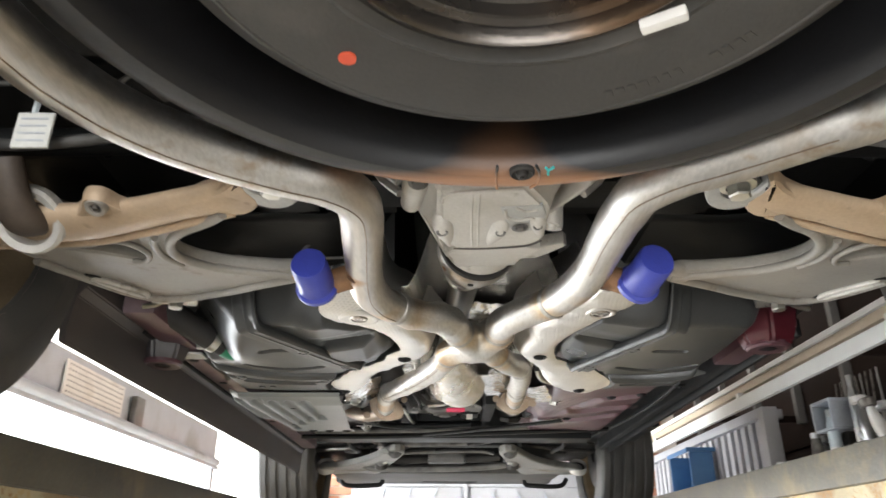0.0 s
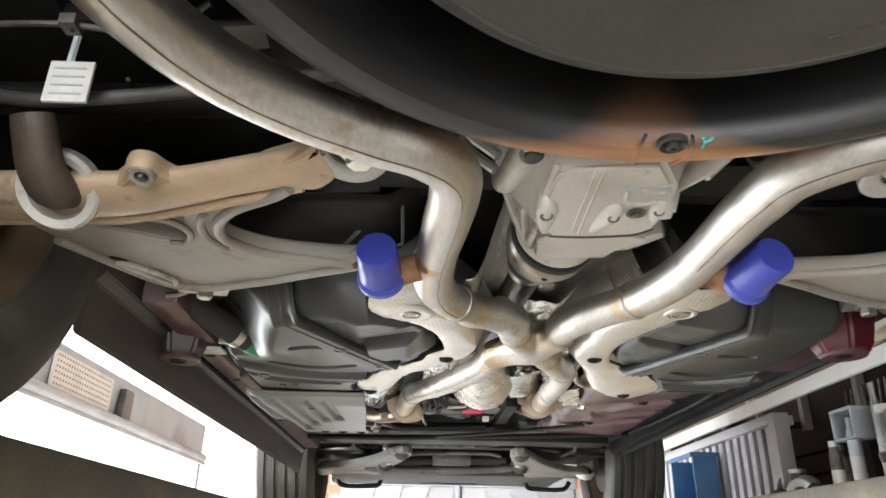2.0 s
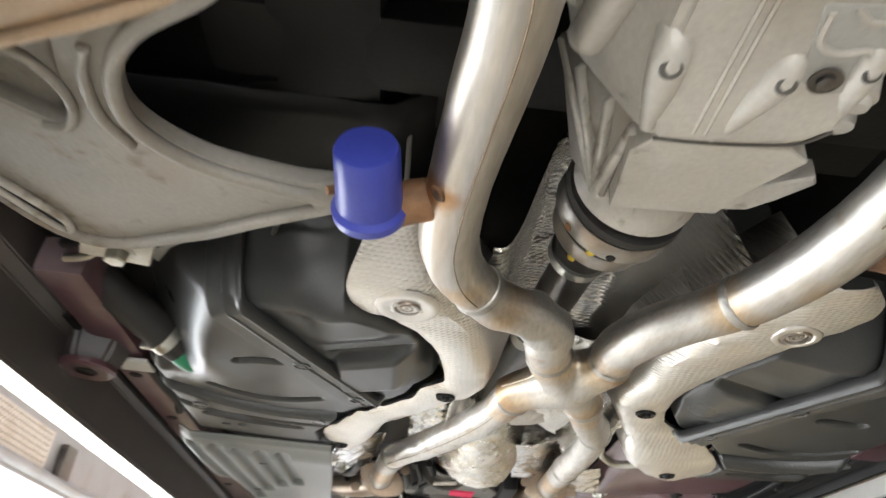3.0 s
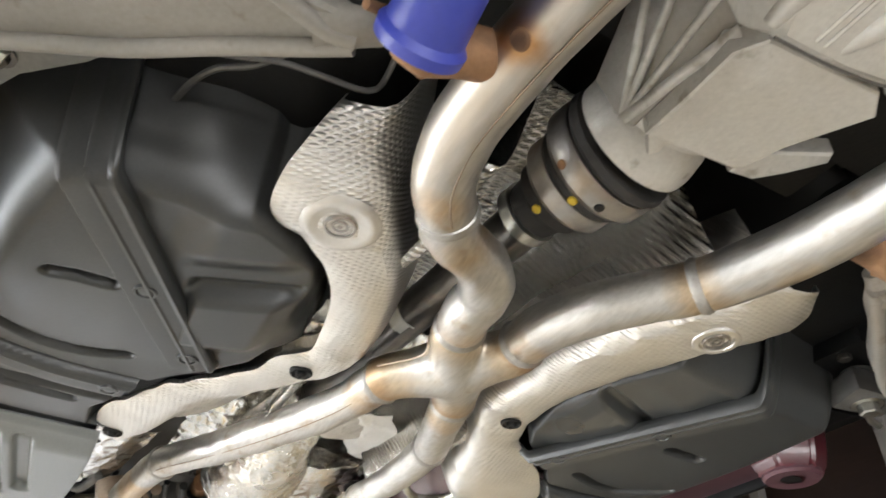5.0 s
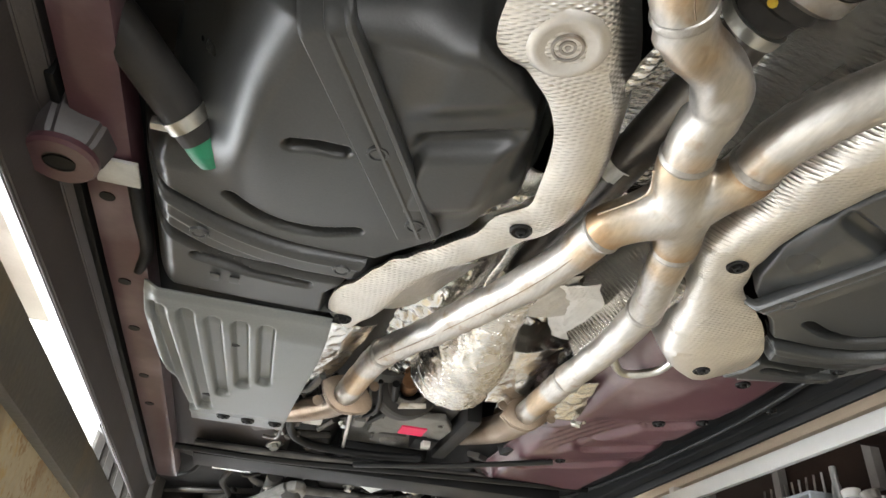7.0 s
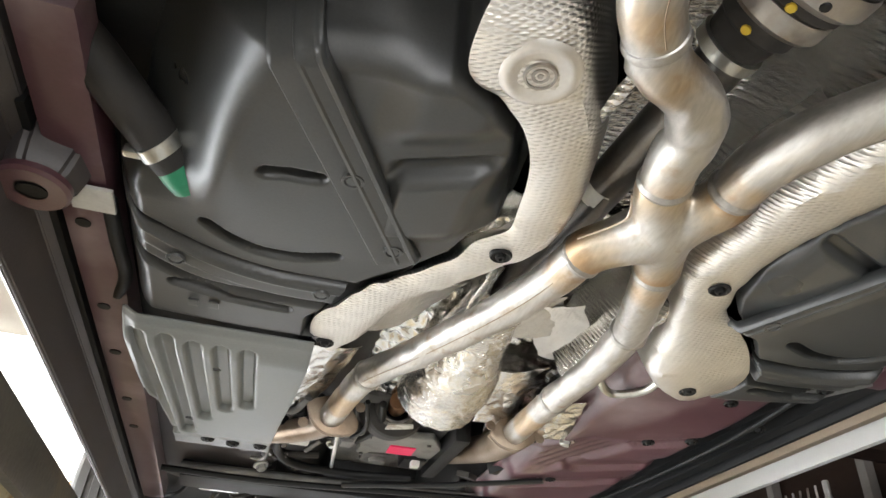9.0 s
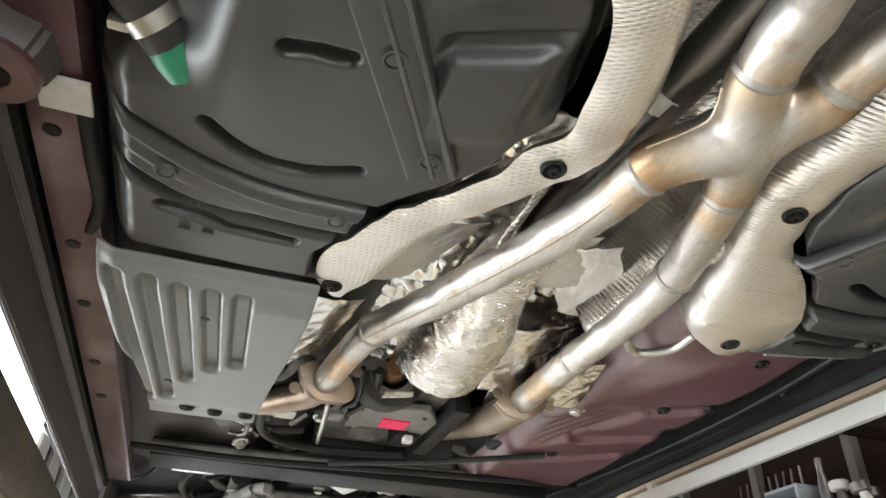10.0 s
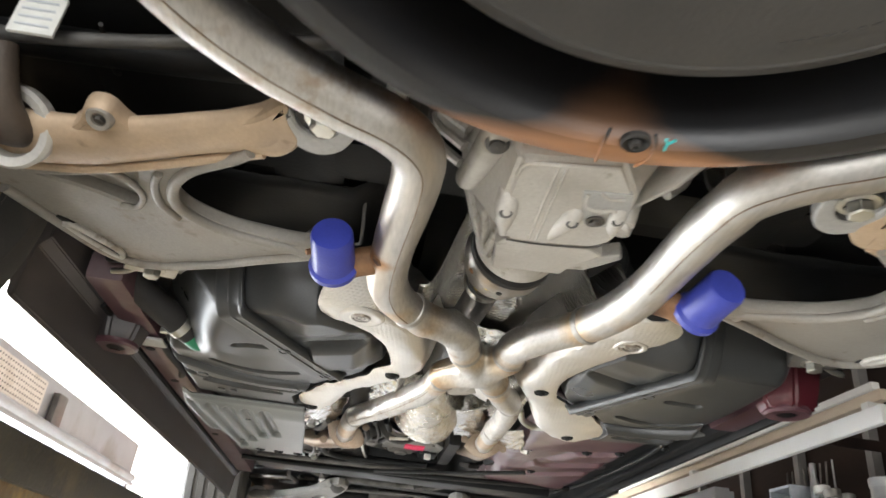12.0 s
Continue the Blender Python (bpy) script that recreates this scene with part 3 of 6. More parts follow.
for s in (-1, 1):
    sill = part("sill", sill_section(s), SILL if s < 0 else BLACK, car, "dark sill")
    # inner pressed flange with holes
    fl = bmesh.new()
    box((s * 0.645 - 0.032, 1.50 if s < 0 else 1.62, 1.888 if s < 0 else 1.902), (s * 0.645 + 0.032, 3.4 if s < 0 else 1.95, 1.94), 0.012, fl)
    part("flange", fl, PINK, sill, "red flange with a painted sheen")
    part("seam", box((s * 0.690 - 0.005, 1.65, 1.892), (s * 0.690 + 0.005, 3.5, 1.93), 0.002), BLACK, sill)
    for k in range(5 if s < 0 else 0):
        bm = revolve([(0.010, 0.0), (0.010, -0.0015), (0.0, -0.0015)], (s * 0.652, 1.86 + 0.21 * k + 0.03 * (k % 2), 1.888), (0, 0, 1), 18)
        part("slot", bm, BLACK, sill, "dark drain hole")



# ---- wheels
def tyre_mesh(r, w, rim):
    h = w / 2
    prof = [(rim, -h * 0.82), (rim + 0.012, -h * 0.9), (rim + 0.05, -h * 1.0), (r - 0.045, -h * 0.97), (r - 0.012, -h * 0.88), (r - 0.003, -h * 0.8)]
    for c in (-0.52, -0.18, 0.18, 0.52):
        prof += [(r, c * h - 0.011), (r - 0.008, c * h - 0.008), (r - 0.008, c * h + 0.008), (r, c * h + 0.011)]
    prof += [(r - 0.003, h * 0.8), (r - 0.012, h * 0.88), (r - 0.045, h * 0.97), (rim + 0.05, h), (rim + 0.012, h * 0.9), (rim, h * 0.82)]
    bm = revolve(prof, (0, 0, 0), (1, 0, 0), 72)
    return finish(bm, "tyre", RUBBER, 30)


def barrel_mesh(rim, w, material):
    h = w / 2
    prof = [(rim + 0.004, -h * 0.86), (rim + 0.012, -h * 0.8), (rim - 0.004, -h * 0.72), (rim - 0.02, -h * 0.4), (rim - 0.028, 0.1 * h), (rim - 0.03, h * 0.6), (0.06, h * 0.66), (0.03, h * 0.5), (0.0, h * 0.5)]
    bm = revolve(prof, (0, 0, 0), (1, 0, 0), 64)
    return finish(bm, "rim", material, 35)


TYRES = {AXLE_R: (tyre_mesh(TYRE_R, 0.30, 0.24), barrel_mesh(0.24, 0.30, GOLDRIM), 0.815), AXLE_F: (tyre_mesh(TYRE_R, 0.28, 0.24), barrel_mesh(0.24, 0.28, GOLDRIM), 0.820)}
DISC = finish(revolve([(0.05, 0), (0.17, 0), (0.17, 0.012), (0.165, 0.012), (0.165, 0.02), (0.17, 0.02), (0.17, 0.032), (0.05, 0.032)], (0, 0, 0), (1, 0, 0), 48), "brake_disc", DARKSTEEL, 30)
for s in (-1, 1):
    for y in (AXLE_R, AXLE_F):
        TYRE, BARREL, tx = TYRES[y]
        m = at(s * tx, y, HUB_Z, 0, 0, 180 if s < 0 else 0)
        wheel = placed("wheel", TYRE, car, m, "black road tyre on a bronze rim")
        placed("rim", BARREL, wheel, at(0, 0, 0), "bronze rim")
        placed("brake_disc", DISC, wheel, at(-0.09, 0, 0), "grey brake disc")


# ---- spare wheel in its well
WELL_X, WELL_Y, WELL_Z = -0.004, 0.522, 1.832
bm = revolve([(0.372, 0.28), (0.370, 0.030), (0.367, 0.006), (0.360, -0.001), (0.347, -0.004), (0.334, -0.003), (0.328, 0.004), (0.325, 0.02), (0.324, 0.12), (0.322, 0.28)], (WELL_X, WELL_Y, WELL_Z), (0, 0, 1), 120)
well = part("spare_wheel_well", bm, WELL, car, "black spare wheel well with copper brown front lip")
placed("clip", plug_mesh("clip", 0.0130, BUSH), well, at(0.0200, 0.8450, 1.8285), "dark round clip")
part("bracket_edge", tube([(-0.0060, 0.8340, 1.8290), (-0.0055, 0.8600, 1.8285), (-0.0030, 0.8840, 1.8300)], 0.0016, 6, 8), WELL, well)
part("bracket_edge", tube([(0.0330, 0.8330, 1.8290), (0.0385, 0.8480, 1.8285), (0.0390, 0.8680, 1.8285), (0.0330, 0.8820, 1.8298)], 0.0016, 6, 12), WELL, well)
mark = part("paint_mark", tube([(0.0430, 0.8350, 1.8278), (0.0470, 0.8400, 1.8278), (0.0510, 0.8340, 1.8278)], 0.0014, 6, 8), CYAN, well, "cyan paint mark")
part("paint_mark", tube([(0.0470, 0.8390, 1.8278), (0.0465, 0.8440, 1.8278), (0.0475, 0.8500, 1.8278)], 0.0014, 6, 8), CYAN, well, "cyan paint mark")
h = 0.085
prof = [(0.148, 0.018), (0.158, 0.000), (0.166, -0.003), (0.168, -0.0055), (0.171, -0.0055), (0.173, -0.0045), (0.20, -0.010), (0.235, -0.012), (0.2385, -0.0118), (0.240, -0.0128), (0.2425, -0.0125), (0.244, -0.0105), (0.258, -0.004), (0.272, 0.012), (0.285, 0.04), (0.292, 0.07), (0.292, 0.13), (0.28, 0.17)]
spare = part("spare_wheel", revolve(prof, (WELL_X, WELL_Y, WELL_Z + 0.018), (0, 0, 1), 96), RUBBER, car, "black spare tyre lying flat in its well")
prof = [(0.154, 0.006), (0.151, -0.004), (0.147, -0.006), (0.144, -0.002), (0.142, 0.010), (0.134, 0.016), (0.132, 0.009), (0.129, 0.009), (0.127, 0.02), (0.117, 0.028), (0.114, 0.022), (0.110, 0.024), (0.106, 0.06), (0.06, 0.07), (0.05, 0.09), (0.0, 0.09)]
part("rim", revolve(prof, (WELL_X, WELL_Y, WELL_Z + 0.018), (0, 0, 1), 96), RIMSTEEL, spare, "dusty steel rim")
bm = box((0.002, 0.001, 0.0), (0.038, 0.011, 0.010), 0.003, m=at(0.0860, 0.6390, 1.8360, 0, 0, -30))
part("balance_weight", bm, PAPER, spare, "white clip-on balance weight")
# raised moulded marks on the tyre's side wall
rng_mark = random.Random(41)
for centre, count in ((60, 7), (40, 4)):
    for k in range(count):
        w = rng_mark.uniform(0.0018, 0.0042)
        ang = centre + 2.6 * (k - count / 2)
        r_ = 0.221
        bm = box((-w, -0.0045, -0.0005), (w, 0.0045, 0.002), 0.0002, m=at(WELL_X + r_ * math.cos(radians(ang)), WELL_Y + r_ * math.sin(radians(ang)), WELL_Z + 0.0066, 0, 0, ang - 90))
        part("raised_mark", bm, RUBBER, spare)
part("paint_dot", revolve([(0, -0.0005), (0.0075, -0.0005), (0.0075, 0.002)], (-0.1390, 0.6780, 1.8385), (0, 0, 1), 20), ORANGEDOT, spare, "orange paint dot")

# ---- exhaust
PZ = 1.845
PR = 0.0268
XZ = PZ + 0.008
XC = Vector((0.010, 1.577, XZ))
X_ENDS = ((-0.024, 1.522), (0.046, 1.513), (-0.043, 1.642), (0.043, 1.640))
X_RUN = ((-0.006, -0.019), (-0.001, -0.020), (-0.006, 0.019), (0.007, 0.019))


def x_end(i):
    return Vector((X_ENDS[i][0] + X_RUN[i][0], X_ENDS[i][1] + X_RUN[i][1], XZ)), Vector((*X_RUN[i], 0)).normalized()


def x_branch(i, j, k=0.32):
    a, c = Vector((*X_ENDS[i], XZ)), Vector((*X_ENDS[j], XZ))
    return tube([x_end(i)[0], a, a.lerp(XC, 0.55), XC, c.lerp(XC, 0.55), c, x_end(j)[0]], lambda t: (PR + 0.0012) * (1.03 + k * math.exp(-((t - 0.5) / 0.20) ** 2)), 32, 52, flat=0.97)


both = x_branch(0, 3)
other = x_branch(1, 2)
vmap = {v: both.verts.new(v.co) for v in other.verts}
for f in other.faces:
    both.faces.new([vmap[v] for v in f.verts])
other.free()
exhaust = part("exhaust_system", both, XSTEEL, car, "brushed stainless exhaust with a cross pipe", 180)
mod = exhaust.modifiers.new("fuse", "REMESH")
mod.mode, mod.voxel_size, mod.use_smooth_shade = "VOXEL", 0.003, True
mod = exhaust.modifiers.new("fillet", "SMOOTH")
mod.factor, mod.iterations = 0.5, 14
for i in range(4):
    e, d = x_end(i)
    part("weld", tube([e - d * 0.006, e, e + d * 0.006], lambda t: PR + 0.0030 - 0.0024 * abs(2 * t - 1), 32, 7, False), WELD, exhaust, "rough weld bead")
# pressed seams along both sides of the cross pipe
for a, c in ((0, 2), (1, 3)):
    p, q = Vector((*X_ENDS[a], XZ)), Vector((*X_ENDS[c], XZ))
    s = -1 if a == 0 else 1
    part("seam", tube([p + Vector((s * 0.025, 0.012, 0)), XC.lerp(p, 0.5) + Vector((s * 0.031, 0.008, 0)), XC + Vector((s * 0.045, 0, 0)), XC.lerp(q, 0.5) + Vector((s * 0.031, -0.008, 0)), q + Vector((s * 0.025, -0.012, 0))], 0.003, 8, 30, flat=0.5), STEEL_TINT, exhaust, "browned pressed seam")
LEFT_REAR = [(-0.030, 1.503, XZ), (-0.040, 1.468, PZ + 0.006), (-0.047, 1.424, PZ + 0.003), (-0.072, 1.387, PZ), (-0.115, 1.362, PZ), (-0.140, 1.334, PZ), (-0.162, 1.300, PZ), (-0.174, 1.255, PZ), (-0.177, 1.215, PZ), (-0.174, 1.145, PZ), (-0.167, 1.065, PZ), (-0.160, 0.985, PZ), (-0.163, 0.935, PZ), (-0.190, 0.900, PZ), (-0.240, 0.872, PZ), (-0.300, 0.832, PZ), (-0.350, 0.785, PZ), (-0.385, 0.730, PZ), (-0.408, 0.660, PZ), (-0.430, 0.520, PZ + 0.010), (-0.460, 0.250, PZ + 0.040), (-0.470, 0.000, PZ + 0.060)]
RIGHT_REAR = [(0.045, 1.493, XZ), (0.045, 1.445, PZ + 0.006), (0.060, 1.385, PZ), (0.090, 1.340, PZ), (0.117, 1.302, PZ), (0.137, 1.250, PZ), (0.149, 1.197, PZ), (0.154, 1.130, PZ), (0.154, 1.020, PZ), (0.158, 0.955, PZ), (0.165, 0.915, PZ), (0.195, 0.875, PZ), (0.235, 0.845, PZ), (0.301, 0.791, PZ), (0.344, 0.753, PZ), (0.390, 0.660, PZ), (0.420, 0.520, PZ + 0.010), (0.455, 0.250, PZ + 0.040), (0.470, 0.000, PZ + 0.060)]
LEFT_FRONT = [(-0.050, 1.661, XZ), (-0.062, 1.735, 1.853), (-0.088, 1.828, 1.856), (-0.126, 1.935, 1.860), (-0.164, 2.050, 1.870), (-0.212, 2.190, 1.882), (-0.232, 2.330, 1.885), (-0.240, 2.440, 1.887)]
RIGHT_FRONT = [(0.050, 1.659, XZ), (0.082, 1.752, 1.858), (0.120, 1.855, 1.872), (0.138, 2.000, 1.880), (0.147, 2.190, 1.892), (0.157, 2.360, 1.902), (0.163, 2.440, 1.908)]
for name, pts in (("rear_pipe", LEFT_REAR), ("rear_pipe", RIGHT_REAR), ("front_pipe", LEFT_FRONT), ("front_pipe", RIGHT_FRONT)):
    # the wall is a little dented and wavy in the bends
    bm = tube(pts, lambda t, n_=len(pts): (PR if n_ > 10 else PR - 0.0012) * (1 + 0.028 * math.sin(t * 43) * smoothstep(0.45, 0.2, t)), 32, len(pts) * 12)
    for v in bm.verts:
        c = v.co.copy()
        amount = 0.0042 * smoothstep(1.345, 1.375, c.y) * smoothstep(1.475, 1.440, c.y) * (c.x < 0) + 0.0018 * smoothstep(1.70, 1.80, c.y) + 0.0006
        v.co += Vector((noise.noise(c * 38), noise.noise(c * 38 + Vector((7, 0, 0))), noise.noise(c * 38 + Vector((0, 9, 0))))) * amount
    part(name, bm, STEEL, exhaust, "brushed stainless pipe")


def collar(pts, near, length, r, material, name, label, parent=exhaust):
    """A bead round the pipe where it passes nearest to a place in the plan."""
    path = spline(pts, 200)
    i = min(range(1, 199), key=lambda k: (path[k].x - near[0]) ** 2 + (path[k].y - near[1]) ** 2)
    p, d = path[i], (path[i + 1] - path[i - 1]).normalized()
    prof = [(r - 0.004, -length / 2), (r, -length / 2 + 0.003), (r + 0.0012, 0), (r, length / 2 - 0.003), (r - 0.004, length / 2)]
    return part(name, revolve(prof, p, d, 28), material, parent, label)


for pts, spots in ((LEFT_REAR, ((-0.138, 1.337),)), (RIGHT_REAR, ((0.117, 1.302),)), (LEFT_FRONT, ((-0.212, 2.190),)), (RIGHT_FRONT, ((0.120, 1.855), (0.147, 2.190)))):
    for spot in spots:
        collar(pts, spot, 0.015, PR + 0.0008, WELD, "weld", "rough weld bead")


def pipe_seam(pts, angle, t0, t1, r=PR):
    """The fine longitudinal weld line of a rolled pipe."""
    path = spline(pts, 160)
    line, ref = [], None
    for i, p in enumerate(path):
        d = (path[min(159, i + 1)] - path[max(0, i - 1)]).normalized()
        ref = Vector((0, 0, 1)) if ref is None else ref
        u = (ref - d * ref.dot(d)).normalized()
        ref = u
        v = d.cross(u)
        if t0 <= i / 159 <= t1:
            line.append(p + (u * math.cos(radians(angle)) + v * math.sin(radians(angle))) * (r + 0.0001))
    return tube(line, 0.0008, 6, len(line), True, None, False)


for y_, n_, r_ in ((1.149, (-0.66, 0.0, -0.75), 0.0080),):
    n_ = Vector(n_).normalized()
    part("branch_weld", revolve([(0.0, -0.0016), (r_ * 0.5, -0.0016), (r_ * 0.8, -0.0012), (r_, 0.0006)], Vector((-0.174, y_, PZ)) + n_ * (PR - 0.0005), -n_, 20), RUST, exhaust, "rusty weld spot")
part("seam", pipe_seam(LEFT_REAR, 196, 0.13, 1.0), BROWN_STEEL, exhaust, "fine weld line")
part("seam", pipe_seam(RIGHT_REAR, 150, 0.24, 0.5), BROWN_STEEL, exhaust, "fine weld line")
part("seam", pipe_seam(LEFT_FRONT, 215, 0.05, 0.68, PR - 0.0012), BROWN_STEEL, exhaust, "fine weld line")

# capped side branches
for s, root, base, tip in ((-1, (-0.176, 1.178), (-0.244, 1.185), (-0.248, 1.112)), (1, (0.152, 1.180), (0.219, 1.170), (0.232, 1.096))):
    mid = Vector(root).lerp(Vector(base), 0.55)
    stub = part("side_branch", tube([(*root, PZ), (mid.x, mid.y, PZ - 0.008), (*base, PZ - 0.020), (*(Vector(base).lerp(Vector(tip), 0.3)), PZ - 0.016)], 0.0185, 24, 14), RUST, exhaust, "rusty side branch")
    a, b = Vector((*base, PZ - 0.020)), Vector((*tip, PZ - 0.006))
    d, n_ = (b - a).normalized(), (b - a).length
    n_ *= 0.93
    prof = [(0.020, 0), (0.0305, 0.0), (0.0312, 0.008), (0.0272, 0.013), (0.0262, n_ * 0.5), (0.0256, n_ - 0.004), (0.0236, n_), (0.0, n_)]
    part("cap", revolve(prof, a, d, 40), BLUE, exhaust, "blue plastic cap")
    part("hose_clamp", tube([a + Vector((0.045 * -s * 0.3, 0.02, 0.0)), a + Vector((0.0, 0.012, 0.036)), a + Vector((s * 0.038, 0.0, 0.016))], 0.004, 8), RUST, exhaust)


def flange_joint(c, d, parent, tilt=0):
    """A pressed oval joint with two studs."""
    q = Vector(d).to_track_quat("Z", "Y").to_matrix().to_4x4()
    bm = slab([(0.068, 0), (0.05, 0.024), (0.016, 0.046), (-0.024, 0.044), (-0.064, 0.018), (-0.07, -0.010), (-0.042, -0.032), (0.0, -0.046), (0.042, -0.030)], 0, 0.010, 0.003, 48)
    bmesh.ops.transform(bm, matrix=Matrix.Translation(c) @ q @ pose(0, 0, 0, 0, 0, tilt) @ Matrix.Diagonal((0.84, 0.84, 1, 1)), verts=bm.verts)
    f = part("flange", bm, BROWN_STEEL, parent, "browned steel joint flange")
    return f


for c, d, tl in (((-0.240, 2.440, 1.887), (-0.05, 1, 0.1), 20), ((0.163, 2.440, 1.908), (0.06, 1, 0.1), -10)):
    flange_joint(c, d, exhaust, tl)
    flange_joint(Vector(c) + Vector(d) * 0.014, d, exhaust, tl)
for c in ((-0.297, 2.436, 1.863), (-0.183, 2.440, 1.913), (0.220, 2.435, 1.901), (0.106, 2.435, 1.915)):
    placed("bolt", BOLT_BROWN, exhaust, at(*c, 90, 0, 0) @ Matrix.Scale(0.75, 4))
part("down_pipe", tube([(-0.241, 2.455, 1.888), (-0.256, 2.534, 1.892), (-0.319, 2.636, 1.903), (-0.387, 2.780, 1.939), (-0.435, 2.950, 1.990)], lambda t: 0.028 - 0.004 * t, 24), BROWN_STEEL, exhaust, "heat-browned down pipe")
part("down_pipe", tube([(0.164, 2.455, 1.909), (0.168, 2.520, 1.916), (0.174, 2.610, 1.930), (0.175, 2.736, 1.958), (0.159, 2.930, 2.004)], lambda t: 0.037 - 0.004 * t, 24), BROWN_STEEL, exhaust, "heat-browned down pipe")
# hangers
for s, c in ((-1, (-0.420, 0.60)), (1, (0.415, 0.62))):
    part("hanger", tube([(c[0], c[1], 1.89), (c[0] - s * 0.03, c[1] + 0.03, 1.93), (c[0] - s * 0.02, c[1] + 0.02, 2.02)], 0.007, 10), RUST, exhaust, "rusty hanger rod")

# ---- heat shields beside the tunnel
SZ = 1.852
L_OUT = [(-0.248, 1.318), (-0.262, 1.341), (-0.272, 1.376), (-0.263, 1.428), (-0.224, 1.450), (-0.188, 1.485), (-0.165, 1.531), (-0.151, 1.593), (-0.147, 1.648), (-0.174, 1.675), (-0.186, 1.719), (-0.236, 1.790), (-0.276, 1.832), (-0.303, 1.890), (-0.333, 1.946), (-0.331, 2.008), (-0.308, 2.042)]
L_IN = [(-0.205, 1.299), (-0.196, 1.329), (-0.183, 1.366), (-0.163, 1.407), (-0.132, 1.459), (-0.113, 1.510), (-0.096, 1.573), (-0.091, 1.625), (-0.097, 1.677), (-0.126, 1.719), (-0.164, 1.775), (-0.201, 1.822), (-0.232, 1.884), (-0.249, 1.946), (-0.263, 1.998), (-0.288, 2.036)]
R_OUT = [(0.228, 1.258), (0.260, 1.302), (0.252, 1.354), (0.224, 1.400), (0.201, 1.459), (0.182, 1.510), (0.168, 1.573), (0.164, 1.625), (0.176, 1.690), (0.198, 1.732), (0.272, 1.795), (0.321, 1.858), (0.336, 1.902), (0.334, 1.946), (0.312, 1.986)]
R_IN = [(0.190, 1.266), (0.171, 1.324), (0.144, 1.391), (0.125, 1.459), (0.114, 1.510), (0.113, 1.562), (0.103, 1.625), (0.100, 1.666), (0.118, 1.708), (0.142, 1.761), (0.166, 1.818), (0.184, 1.876), (0.203, 1.930), (0.232, 1.970), (0.272, 1.992)]


def shield_lift(x, y):
    """One shield curls up at its rear end, the other dips a little at its front lobe."""
    return 0.055 * smoothstep(1.372, 1.305, y) if x < 0 else -0.009 * smoothstep(1.78, 1.90, y)


SECTION = [(0.0, 0, 0.010), (0.0, -0.003, 0.003), (0.06, 0, 0.0), (0.3, 0, -0.002), (0.7, 0, -0.002), (0.92, 0, 0.002), (1.0, 0.004, 0.012), (1.0, 0.012, 0.030), (1.0, 0.022, 0.060), (1.0, 0.032, 0.090)]
for out, inn, spots in ((L_OUT, L_IN, ((-0.209, 1.406), (-0.143, 1.688), (-0.311, 2.013))), (R_OUT, R_IN, ((0.210, 1.370), (0.143, 1.665), (0.274, 1.950)))):
    shield = part("heat_shield", ribbon([(*p, SZ + shield_lift(*p)) for p in out], [(*p, SZ + shield_lift(*p)) for p in inn], SECTION, 90, 0.004), EMBOSS, car, "pale embossed aluminium heat shield", solid=0.0012)
    x, y = spots[0]
    wide = 1.0 if x < 0 else 0.72
    bm = revolve([(0.038 * wide, 0.001), (0.034 * wide, -0.0030), (0.030 * wide, -0.0040), (0.026 * wide, -0.0035), (0.017, -0.001), (0.013, -0.001)], (x, y, SZ - 0.002), (0, 0, 1), 40)
    part("boss", bm, DISH, shield, "smooth pressed dish")
    placed("clip", PLUG_STEEL, shield, at(x, y, SZ - 0.004), "round steel clip")
    for x, y in spots[1:]:
        placed("clip", PLUG_BLACK, shield, at(x, y, SZ - 0.003 + min(0.0, shield_lift(x, y))), "dark recessed clip")


# tunnel lining
def tunnel_height(x, y):
    u = abs(x - 0.010) / 0.165
    dimple = 0.006 * noise.noise(Vector((x * 22, y * 22, 3)))
    return 2.020 - 0.150 * smoothstep(0.38, 0.80, u) + 2 * dimple


part("tunnel_shield", relief(-0.130, 0.150, 1.285, 2.1, 0.006, tunnel_height), LINING, car, "embossed aluminium tunnel lining", solid=0.0012)


# ---- propeller shaft with its joint
shaft = part("propeller_shaft", tube([(-0.019, 1.376, 1.927), (-0.034, 1.666, 1.938), (-0.057, 2.153, 1.948)], 0.027, 24, 12), DARKSTEEL, car, "dark steel propeller shaft")
JC, JD = Vector((-0.003, 1.252, 1.929)), Vector((-0.154, 1.000, 0.0)).normalized()
for name, prof, mat_, lab in (
        ("boot", [(0.03, 0.0), (0.072, 0.002), (0.074, 0.010), (0.070, 0.016), (0.03, 0.018)], BUSH, "black rubber seal"),
        ("coupling", [(0.03, 0.018), (0.070, 0.019), (0.073, 0.024), (0.073, 0.044), (0.069, 0.048), (0.066, 0.052), (0.03, 0.053)], COUPLING, "machined steel coupling"),
        ("seal", [(0.03, 0.053), (0.061, 0.054), (0.062, 0.062), (0.058, 0.066), (0.03, 0.066)], BUSH, "black rubber seal"),
        ("flange", [(0.03, 0.066), (0.059, 0.067), (0.061, 0.071), (0.061, 0.088), (0.056, 0.094), (0.03, 0.096)], COUPLING, "machined steel flange"),
        ("clamp", [(0.03, 0.096), (0.046, 0.098), (0.047, 0.114), (0.040, 0.120), (0.036, 0.145), (0.030, 0.150)], BUSH, "black rubber boot"),
        ("band", [(0.028, 0.145), (0.040, 0.147), (0.040, 0.162), (0.030, 0.166)], ZINC, "bright band clamp")):
    part(name, revolve([(0.86 * r_, 0.85 * h_) for r_, h_ in prof], JC, JD, 48), mat_, shaft, lab)
